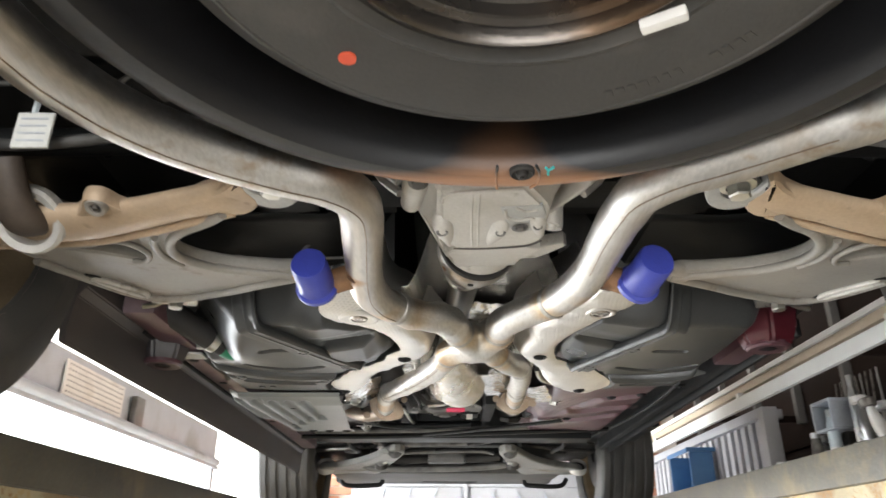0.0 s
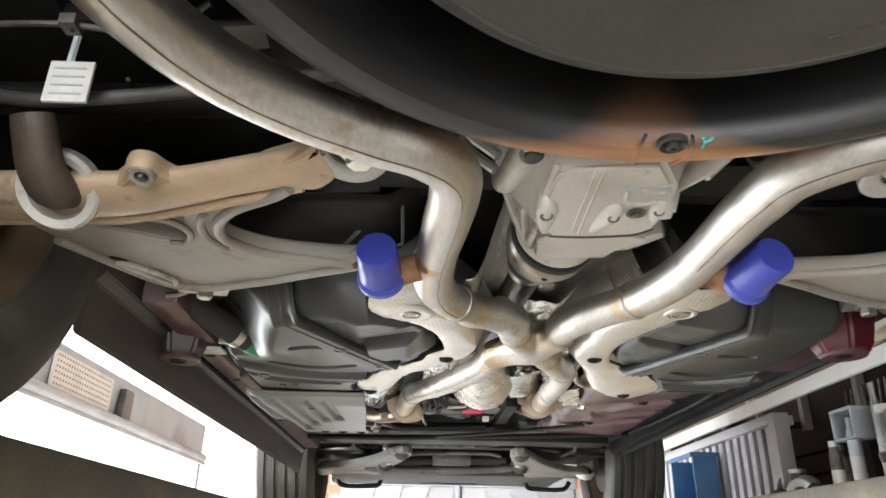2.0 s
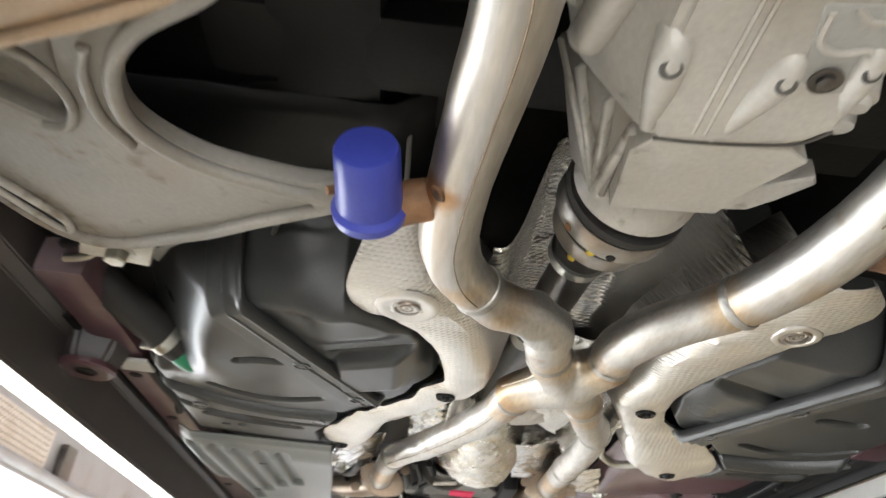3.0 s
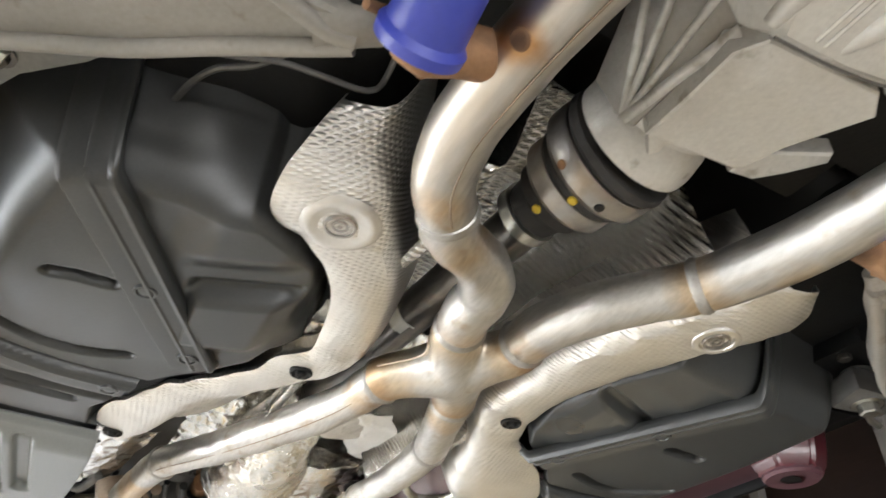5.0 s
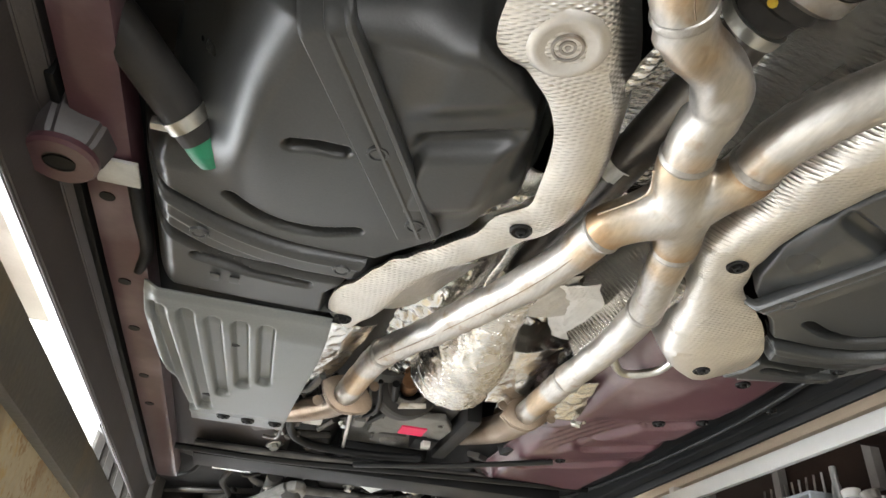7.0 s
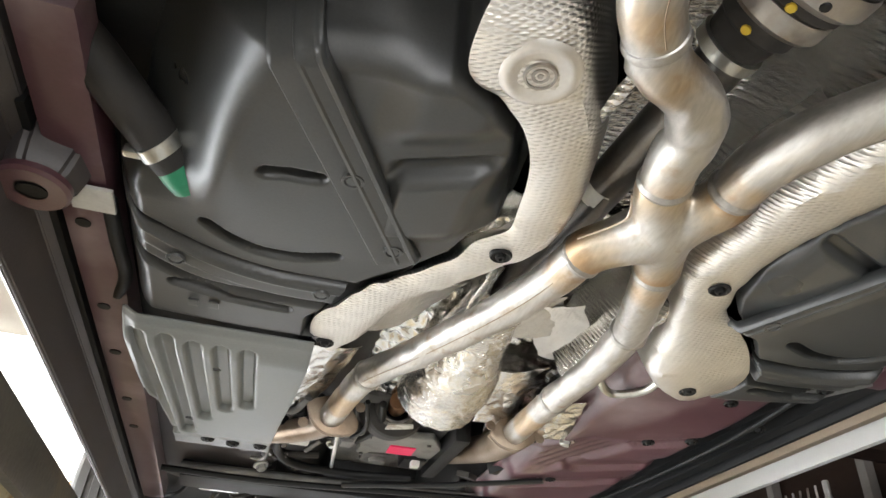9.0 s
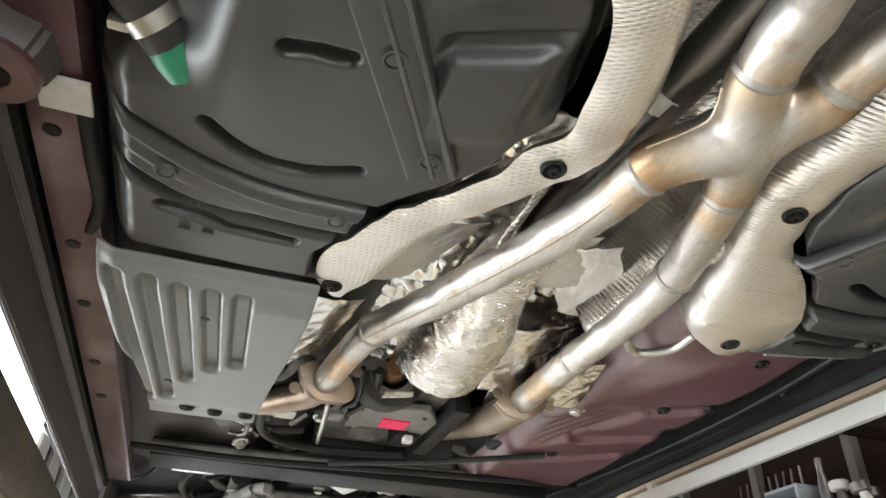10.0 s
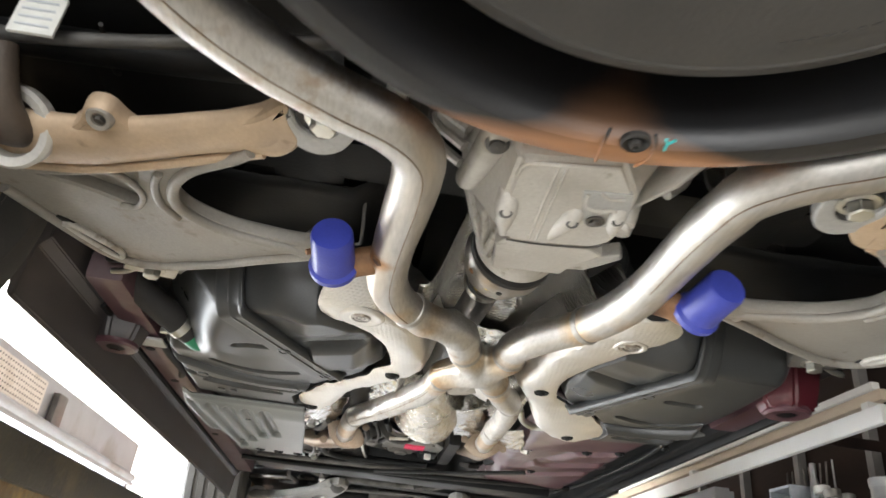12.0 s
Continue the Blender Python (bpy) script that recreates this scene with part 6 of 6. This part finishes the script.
part("vent_pipe", tube([(-0.616, 1.803, 1.892), (-0.613, 1.889, 1.888), (-0.611, 1.988, 1.890), (-0.630, 2.064, 1.896)], 0.010, 12), BLACK, car, "black plastic vent pipe")

# ---- front axle and nose
for s in (-1, 1):
    fa = part("front_arm", slab([(s * x - 0.025 * (s > 0) - 0.01, y) for x, y in ((0.690, 4.000), (0.650, 4.190), (0.500, 4.130), (0.400, 4.170), (0.330, 3.880), (0.215, 3.340), (0.270, 3.250), (0.385, 3.560), (0.520, 3.800), (0.640, 3.900))][::s], 1.858, 1.890, 0.012, 90, 3), PLATE, car, "grimy cast aluminium front control arm")
    part("ball_joint", revolve([(0.03, -0.004), (0.044, -0.006), (0.047, 0.0), (0.044, 0.03)], (s * 0.661 - 0.03 * (s > 0), 4.000, 1.868), (0, -0.7, 0.7), 28), CAST, fa, "pale machined ball joint")
    part("ball_boot", revolve([(0, -0.012), (0.03, -0.006), (0.034, 0.02)], (s * 0.661 - 0.03 * (s > 0), 4.000, 1.866), (0, -0.7, 0.7), 24), BUSH, fa)
    part("inner_bush", revolve([(0.0, -0.02), (0.03, -0.018), (0.034, 0.0), (0.03, 0.06)], (s * 0.245 - 0.02, 3.320, 1.872), (0, -1, 0.2), 24), BUSH, fa)
    part("tow_loop", tube([(s * 0.415, 4.550, 1.889), (s * 0.419, 4.550, 1.843), (s * 0.466, 4.550, 1.832), (s * 0.621, 4.550, 1.832), (s * 0.665, 4.550, 1.873)], 0.013, 10), BLACK, car, "black plastic air guide")
    part("tie_rod", tube([(s * 0.313, 3.680, 1.945), (s * 0.522, 3.730, 1.933), (s * 0.708, 3.810, 1.932)], 0.010, 10), DARKSTEEL, car, "dark tie rod")
cradle = part("front_cradle", box((-0.382, 3.550, 1.922), (0.242, 3.630, 1.993), 0.02), BLACK, car, "black front cradle")
part("rear_rail", tube([(-0.405, 3.530, 1.963), (-0.340, 3.540, 1.934), (-0.077, 3.540, 1.933), (0.142, 3.540, 1.943), (0.204, 3.530, 1.979)], 0.014, 12, 40), GRIME, cradle, "grey pressed rail")
part("lower_rail", tube([(-0.448, 3.830, 1.865), (-0.374, 3.830, 1.850), (-0.082, 3.830, 1.850), (0.200, 3.830, 1.864), (0.281, 3.830, 1.884)], 0.016, 12, 40), GRIME, cradle, "grey pressed rail")
part("trim_line", tube([(-0.351, 3.680, 1.887), (-0.299, 3.680, 1.903), (-0.028, 3.680, 1.914), (0.118, 3.680, 1.914), (0.181, 3.680, 1.903)], 0.008, 10, 30), GRIME, cradle, "grey pinch weld")
part("steering_rack", box((-0.134, 3.790, 1.876), (0.050, 3.870, 1.923), 0.012), GRIME, cradle, "grey rack housing")
part("rack_end", tube([(0.052, 3.830, 1.899), (0.136, 3.830, 1.899), (0.219, 3.820, 1.907)], lambda t: 0.022 - 0.006 * abs(2 * t - 1), 16, 10), BUSH, cradle)
part("rack_end", tube([(-0.135, 3.830, 1.895), (-0.240, 3.830, 1.890), (-0.344, 3.820, 1.894)], lambda t: 0.020 - 0.004 * abs(2 * t - 1), 16, 10), BUSH, cradle)
part("back_plate", box((-0.430, 3.910, 1.890), (0.274, 3.930, 2.021), 0.004), BLACK, cradle)
for s in (-1, 1):
    bx = -0.04 + s * 0.29
    part("side_rail", tube([(bx - s * 0.01, 3.38, 1.93), (bx, 3.52, 1.895), (bx + s * 0.03, 3.72, 1.865), (bx + s * 0.06, 3.86, 1.88)], 0.026, 14, 24), GRIME, cradle, "grey cast side rail")
    part("gusset", slab([(bx - 0.03, 3.60), (bx + 0.04, 3.58), (bx + 0.07 * s, 3.74), (bx - 0.02 * s, 3.76)][::s], 1.872, 1.89, 0.005), BLACK, cradle)
    placed("bolt", BOLT_BIG, cradle, at(bx, 3.62, 1.868), "bright bolt")
    placed("bolt", BOLT_BIG, cradle, at(bx, 3.42, 1.898), "bright bolt")
    part("bush", revolve([(0.0, -0.014), (0.018, -0.013), (0.030, -0.008), (0.032, 0.03)], (bx + s * 0.02, 3.70, 1.852), (0, -0.6, 0.8), 24), BUSH, cradle)
    part("rib", tube([(s * 0.375, 3.910, 1.866), (s * 0.478, 3.970, 1.861), (s * 0.603, 4.000, 1.865)], 0.008, 10, 14), ARM, cradle)
    part("hose", tube([(s * 0.441, 3.330, 1.939), (s * 0.481, 3.480, 1.916), (s * 0.459, 3.680, 1.913), (s * 0.541, 3.830, 1.932)], 0.010, 10, 24), BUSH, car, "black hose behind the front axle")
    part("brake_line", tube([(s * 0.526, 3.180, 1.920), (s * 0.576, 3.430, 1.922), (s * 0.647, 3.630, 1.945)], 0.006, 8, 20), BLACK, car, "black brake line")
    part("arch_liner", slab([(s * 0.482, 3.330), (s * 0.84, 3.20), (s * 0.84, 3.62), (s * 0.480, 3.630)][::-s], 1.955, 1.975, 0.006), BLACK, car, "black wheel arch liner")
nose = part("front_undertray", box((-0.664, 4.180, 1.863), (0.575, 4.730, 1.907), 0.008), RUBBER, car, "grey front undertray")
part("lip", box((-0.712, 4.710, 1.866), (0.597, 4.850, 2.120), 0.02), BLACK, nose, "black bumper lip")
part("flap", box((-0.187, 4.650, 1.859), (0.142, 4.690, 1.881), 0.004), BLACK, nose, "black rubber air flap")
for x_, y_ in ((-0.45, 4.15), (-0.2, 4.12), (0.1, 4.12), (0.42, 4.15), (-0.3, 4.5), (0.3, 4.5)):
    placed("clip", PLUG_BLACK, nose, at(x_, y_, 1.871))
part("shield_scrap", box((0.218, 3.130, 1.912), (0.327, 3.290, 1.924), 0.003), EMBOSS, car, "embossed aluminium scrap shield")
part("sensor_foil", box((-0.511, 3.150, 1.893), (-0.397, 3.250, 1.921), 0.006), FOIL, car, "bright foil wrapped sensor")

# ---------------------------------------------------------------- vehicle lift
lift = thing("vehicle_lift", (0, 2.0, 0), "worn yellow runway vehicle lift carrying the car", "vehicle lift")
for s in (-1, 1):
    x0, x1 = (0.60, 1.12) if s > 0 else (-1.12, -0.60)
    rw = part("runway", box((x0 + 0.012 if s > 0 else x0, -1.0, 1.42), (x1 if s > 0 else x1 - 0.012, 5.6, 1.588), 0.004), RUNWAY, lift, "worn yellow runway")
    xi = 0.60 if s > 0 else -0.60
    part("lip", box((min(xi, xi + s * 0.03), -1.0, 1.545 if s < 0 else 1.572), (max(xi, xi + s * 0.03), 5.6, 1.604 if s < 0 else 1.634), 0.006), LIP, rw, "greasy steel edge lip")
    for k, (y0, y1) in enumerate(((0.2, 4.4), (4.4, 0.2))):
        bm = tube([(s * (0.78 + 0.14 * k), y0, 0.12), (s * (0.78 + 0.14 * k), y1, 1.36)], 0.05, 12, 6)
        part("scissor_leg", bm, RUNWAY, lift, "worn yellow scissor leg")
    part("base_frame", box((s * 0.86 - 0.2, 0.0, 0.002), (s * 0.86 + 0.2, 4.6, 0.10), 0.01), RUNWAY, lift, "worn yellow base frame")

# ---------------------------------------------------------------- right side of the workshop
RX = 1.54
bench = thing("shelf_rail", (RX, 3.5, 0), "white painted rail under a pale timber plank, along a dark wall", "shelf")
part("rail", box((RX - 0.03, 2.53, 2.172), (RX - 0.005, 6.3, 2.236), 0.005), RAILWHITE, bench, "white painted rail")
part("plank", box((RX + 0.0, 2.56, 2.262), (RX + 0.035, 6.3, 2.302), 0.006), WOOD, bench, "pale timber plank")
part("top_edge", box((RX - 0.01, 2.58, 2.304), (RX + 0.02, 6.3, 2.330), 0.003), RAILWHITE, bench)
for y in (2.6, 4.0, 5.6):
    part("bracket", box((RX - 0.02, y, 2.234), (RX + 0.04, y + 0.04, 2.264), 0.003), PAPER, bench)
for y in (3.0, 4.6):
    part("wall_bracket", box((RX - 0.002, y, 2.21), (ROOM_R - 0.002, y + 0.02, 2.25), 0.002), DARKWOOD, bench, "dark wooden wall bracket")
for y in (6.2,):
    part("leg", box((RX - 0.03, y, 0), (RX + 0.03, y + 0.06, 2.21), 0.005), PAPER, bench)
for k in range(9):
    y = 6.30 - 0.58 * k
    setting("trim", box((ROOM_R - 0.05, y, 2.20), (ROOM_R - 0.002, y + 0.045, 3.6), 0.004), BATTEN, "narrow grey batten on the dark wall", "trim")
for k in range(4):
    setting("trim", box((ROOM_R - 0.03, 0.2, 1.72 + 0.115 * k), (ROOM_R - 0.002, 6.9, 1.82 + 0.115 * k), 0.004), DARKWOOD, "dark horizontal plank on the side wall", "trim")
lowshelf = thing("storage_shelf", (1.85, 3.2, 0), "dark workshop shelf crowded with parts", "shelf")
part("board", box((1.45, 0.4, 1.682), (2.12, 6.2, 1.712), 0.004), DARKWOOD, lowshelf, "dark shelf board")
for y in (0.5, 3.3, 6.0):
    part("leg", box((1.47, y, 0), (1.52, y + 0.05, 1.682), 0.004), DARKWOOD, lowshelf)
SHELF = 1.712

cab = thing("metal_cabinet", (1.690, 5.2, SHELF), "pale grey corrugated metal cabinet on the shelf", "cabinet")
part("frame_top", box((1.600, 4.00, 2.130), (1.740, 6.15, 2.180), 0.006), GATE, cab)
part("frame_side", box((1.600, 3.93, SHELF), (1.680, 4.00, 2.180), 0.006), GATE, cab)
part("back", box((1.645, 4.00, SHELF), (1.660, 6.15, 2.130), 0), GATE, cab)
RIB = finish(box((-0.012, -0.026, 0.0), (0.012, 0.026, 0.41), 0.006), "corrugation", GATE, 30)
for k in range(20):
    placed("corrugation", RIB, cab, at(1.635, 4.06 + 0.105 * k, SHELF + 0.006))

crate = thing("blue_crate", (1.540, 4.900, SHELF), "blue plastic crate on the shelf", "crate")
for lo, hi in (((1.440, 4.710, SHELF), (1.450, 5.090, SHELF + 0.07)), ((1.585, 4.700, SHELF), (1.595, 5.100, 2.057)), ((1.450, 4.700, SHELF), (1.585, 4.710, 2.057)), ((1.450, 5.090, SHELF), (1.585, 5.100, 2.057))):
    part("side", box(lo, hi, 0.002), BINBLUE, crate)
part("bottom", box((1.452, 4.712, SHELF + 0.002), (1.583, 5.088, SHELF + 0.012), 0), BINBLUE, crate)
part("rim", box((1.438, 4.688, 2.047), (1.450, 5.112, 2.072), 0.003), BINBLUE, crate)
part("rim", box((1.428, 4.676, 2.047), (1.607, 4.688, 2.072), 0.003), BINBLUE, crate)
# bottles, cans and parts on the shelf
def bottle(name, x, y, r, h, neck, material, label, category, tilt=0, spin=0):
    t = thing(name, (x, y, SHELF), label, category, "clutter on the shelf")
    t.matrix_basis = at(x, y, SHELF + (0.5 * r * math.sin(radians(abs(tilt)))), tilt, 0, spin)
    inv = t.matrix_basis.inverted()
    body_ = part("body", revolve([(0, 0.0), (r, 0.004), (r * 1.02, 0.03), (r, h * 0.35), (r * 0.97, h * 0.74), (r * 0.85, h * 0.82), (min(neck * 1.4, r * 0.84), h * 0.88), (min(neck * 1.3, r * 0.83), h * 0.92)], (0, 0, 0), (0, 0, 1), 22), material)
    cap_ = part("cap", revolve([(min(neck * 1.45, r * 0.9), h * 0.90), (min(neck * 1.5, r * 0.92), h * 0.99), (min(neck * 1.3, r * 0.85), h), (0, h)], (0, 0, 0), (0, 0, 1), 18), SILVER)
    label_ = part("label", revolve([(r * 1.025, h * 0.2), (r * 1.03, h * 0.22), (r * 1.03, h * 0.5), (r * 1.02, h * 0.52)], (0, 0, 0), (0, 0, 1), 22), PAPER if material != PAPER else GATE)
    for o in (body_, cap_, label_):
        o.parent = t
    return t


bottle("bottle", 1.60, 3.28, 0.026, 0.33, 0.012, CLEARPLASTIC, "small milky plastic bottle with a metal cap", "bottle")
bottle("spray_can", 1.64, 3.15, 0.020, 0.45, 0.008, SILVER, "tall slim silver tube standing on the shelf", "tube")
bottle("spray_can", 1.58, 3.40, 0.026, 0.25, 0.014, CLUTTER, "greasy spray can standing on the shelf", "spray can")
bottle("canister", 1.62, 2.72, 0.055, 0.32, 0.050, SILVER, "dented bright metal canister", "canister")
bottle("canister", 1.66, 2.50, 0.05, 0.28, 0.045, CLUTTER, "greasy dark metal canister standing on the shelf", "canister")
bottle("bottle", 1.68, 2.25, 0.035, 0.30, 0.014, CLEARPLASTIC, "milky plastic bottle with a metal cap", "bottle", 6)
def wheel_part(x, y, r, tone, spin, label):
    pulley = thing("belt_pulley", (x, y, SHELF), label, "pulley", "clutter on the shelf")
    c, d = (x, y, SHELF + r), (math.cos(radians(spin)), math.sin(radians(spin)), 0)
    part("rim", revolve([(r * 0.45, -0.004), (r * 0.94, -0.012), (r, -0.008), (r * 0.88, 0.004), (r, 0.016), (r * 0.94, 0.020), (r * 0.45, 0.010)], c, d, 36), tone, pulley)
    part("hub", revolve([(r * 0.17, -0.020), (r * 0.43, -0.016), (r * 0.45, 0.014), (r * 0.17, 0.016)], c, d, 24), GRIME, pulley)


for x, y, r, tone, spin, label in ((1.57, 3.72, 0.062, SILVER, 40, "bright worn belt pulley standing on its edge"), (1.60, 3.63, 0.050, GRIME, 70, "grimy dark pulley standing on its edge"), (1.64, 3.80, 0.075, CLUTTER, 30, "greasy old pulley standing on its edge"), (1.54, 3.85, 0.045, GRIME, 55, "grimy dark pulley standing on its edge"), (1.56, 3.56, 0.040, DARKSTEEL, 20, "small dark steel pulley on the shelf"), (1.66, 3.93, 0.09, GRIME, 60, "large grimy pulley leaning on the shelf")):
    wheel_part(x, y, r, tone, spin, label)
bottle("oil_filter", 1.64, 3.86, 0.045, 0.18, 0.040, CLUTTER, "used dark oil filter", "oil filter")


def scrap(name, x, y, seed, label, category):
    """A heap-worn machine part: a bent pipe on a flange with a bracket and a stud."""
    r = random.Random(seed)
    t = thing(name, (x, y, SHELF), label, category, "clutter on the shelf")
    tones = (SILVER, CLUTTER, PAPER, GRIME)
    lean = Vector((r.uniform(-0.03, 0.03), r.uniform(-0.06, 0.06), 0))
    base = Vector((x, y, SHELF))
    h = r.uniform(0.20, 0.34)
    part("flange", revolve([(0.0, 0.0), (0.036, 0.001), (0.038, 0.008), (0.036, 0.014), (0.02, 0.016)], base, (0, 0, 1), 20), tones[seed % 4], t)
    part("body", tube([base, base + lean * 0.5 + Vector((0, 0, h * 0.5)), base + lean * 2 + Vector((0, 0, h))], lambda q: 0.027 - 0.010 * q + 0.006 * math.sin(11 * q), 16, 14), tones[(seed + 1) % 4], t)
    part("neck", revolve([(0.018, -0.02), (0.030, -0.016), (0.032, 0.010), (0.026, 0.014), (0.022, 0.002)], base + lean * 2 + Vector((0, 0, h)), lean * 2 + Vector((0, 0, h)), 20), tones[seed % 3], t)
    for k in range(2):
        a_ = base + lean * k * 0.5 + Vector((0, 0, h * (0.25 + 0.2 * k)))
        b_ = a_ + Vector((r.uniform(-0.07, 0.02), r.uniform(-0.08, 0.08), r.uniform(-0.02, 0.07)))
        part("branch", tube([a_, (a_ + b_) / 2 + Vector((0, 0, 0.01)), b_], r.uniform(0.013, 0.024), 12, 8), tones[(seed + k) % 4], t)
    part("bracket", box((-0.02, -0.03, 0), (0.02, 0.03, 0.03), 0.005, m=at(x - 0.03, y, SHELF + h * 0.4, r.uniform(-30, 30), r.uniform(-30, 30), r.uniform(0, 90))), tones[(seed + 2) % 4], t)


for k, (x, y) in enumerate(((1.61, 3.04), (1.66, 2.95), (1.60, 2.90), (1.74, 3.10), (1.74, 2.70), (1.64, 2.64), (1.72, 3.35), (1.74, 3.55), (1.62, 2.38), (1.64, 2.12))):
    scrap("pump_part", x, y, 11 + k, "greasy worn metal pump part heaped on the shelf", "machine part")

duct = thing("square_duct", (1.60, 3.335, SHELF + 0.20), "grey open-ended square duct piece", "duct", "clutter on the shelf")
for lo, hi in (((1.56, 3.195, 1.950), (1.66, 3.355, 1.960)), ((1.56, 3.195, 2.066), (1.66, 3.355, 2.078)), ((1.56, 3.195, 1.960), (1.66, 3.205, 2.066)), ((1.56, 3.345, 1.960), (1.66, 3.355, 2.066))):
    part("wall", box(lo, hi, 0.003), GREYSTEEL, duct)
part("stand", box((1.645, 3.255, SHELF), (1.685, 3.305, 1.950), 0.006), BUSH, duct)
for k in range(9):
    y = 3.72 + 0.05 * k
    w = thing("hanging_wire", (2.118, y, 1.85), "thin grey wire hanging on the dark wall", "wire", "hanging wires")
    part("strand", tube([(2.118, y, 2.34), (2.115, y + 0.02 * math.sin(k), 2.1), (2.117, y + 0.03 * math.cos(2 * k), 1.85)], 0.005, 6), CLUTTER if k % 3 else SILVER, w)
for k in range(7):
    y = 1.2 + 0.13 * k
    w = thing("metal_tube", (1.8, y, SHELF), "greasy offcut of metal tube standing on the shelf", "tube", "tube offcuts")
    part("pipe", tube([(1.86, y, SHELF + 0.002), (1.87 + 0.02 * math.sin(k * 2), y + 0.03 * math.cos(k * 3), SHELF + 0.30 + 0.06 * (k % 3))], 0.018 + 0.006 * (k % 2), 12, 4), CLUTTER if k % 2 else SILVER, w)

# front gate and brickwork
gate = setting("gate", box((-0.93, 7.12, 0), (1.23, 7.17, 2.6), 0.004), GATE, "pale grey double gate with ribbed panels", "gate")
for x0, x1 in ((-0.93, 0.13), (0.17, 1.23)):
    part("panel", box((x0 + 0.02, 7.085, 1.1), (x1 - 0.02, 7.118, 2.03), 0.006), GATE, gate, "pale grey panel")
    part("rail", box((x0, 7.075, 2.035), (x1, 7.118, 2.14), 0.006), GATE, gate, "pale grey rail")
    for k in range(4):
        x = x0 + 0.2 + 0.24 * k
        part("rib", box((-0.006, 0, -0.55), (0.006, 0.012, 0.45), 0.002, m=at(x, 7.072, 1.6, 0, 18 if x0 < 0 else -30, 0)), GREYSTEEL, gate)
part("post", box((0.13, 7.06, 0), (0.17, 7.118, 2.6), 0.004), GATE, gate)

BRICK_ME = finish(box((-0.105, -0.012, -0.033), (0.105, 0.012, 0.033), 0.004), "brick", BRICK, 30)
for wall, x0, n_ in ((bpy.data.objects["wall_front_left"], -1.57, 3), (bpy.data.objects["wall_front_right"], 1.35, 3)):
    for r in range(18):
        for k in range(n_):
            x = x0 + 0.225 * k + (0.11 if r % 2 else 0)
            ob = part("brick", BRICK_ME, None, wall)
            ob.matrix_parent_inverse = Matrix()
            ob.matrix_basis = at(x, ROOM_F - 0.008, 1.45 + 0.078 * r)

lamp = thing("work_lamp", (-1.22, 6.9, 2.0), "small warm work lamp fixed to the front wall", "lamp")
part("housing", box((-1.28, 6.95, 1.78), (-1.16, 7.08, 2.02), 0.01), GREYSTEEL, lamp)
part("glass", box((-1.265, 6.93, 1.80), (-1.175, 6.952, 2.0), 0.006), LAMPGLOW, lamp, "glowing warm glass")

# left side: grey beam and perforated panel across the open bay
beam = thing("steel_beam", (-2.0, 3.8, 2.2), "grey painted steel beam across the open bay", "beam")
part("web", box((-2.03, 0.8, 2.126), (-2.0, 6.45, 2.430), 0.004), GREYSTEEL, beam)
part("flange", box((-2.06, 0.8, 2.112), (-1.96, 6.45, 2.137), 0.004), GREYSTEEL, beam)
part("pipe", tube([(-1.97, 0.8, 2.165), (-1.97, 3.5, 2.165), (-1.97, 6.4, 2.165)], 0.03, 14), GREYSTEEL, beam)
for y in (0.85, 6.35):
    part("post", box((-2.06, y - 0.04, 0), (-1.98, y + 0.04, 2.12), 0.006), GREYSTEEL, beam)
PERF = finish(box((-0.006, -0.35, -0.09), (0.006, 0.35, 0.09), 0.002), "perforated_panel", PAPER, 30)
perf = placed("perforated_panel", PERF, beam, at(-1.985, 4.12, 2.292), "pale perforated metal panel")
DOT = finish(revolve([(0.0055, 0), (0.0055, 0.0015), (0, 0.0015)], (0, 0, 0), (1, 0, 0), 10), "perforation", DARKSTEEL, 30)
for i in range(22):
    for j in range(6):
        ob = part("perforation", DOT, None, perf)
        ob.matrix_parent_inverse = Matrix()
        ob.matrix_basis = at(0.006, -0.32 + 0.030 * i, -0.07 + 0.028 * j)
part("bracket", box((-1.99, 4.60, 2.19), (-1.95, 4.73, 2.36), 0.006), DARKSTEEL, beam, "dark bracket")
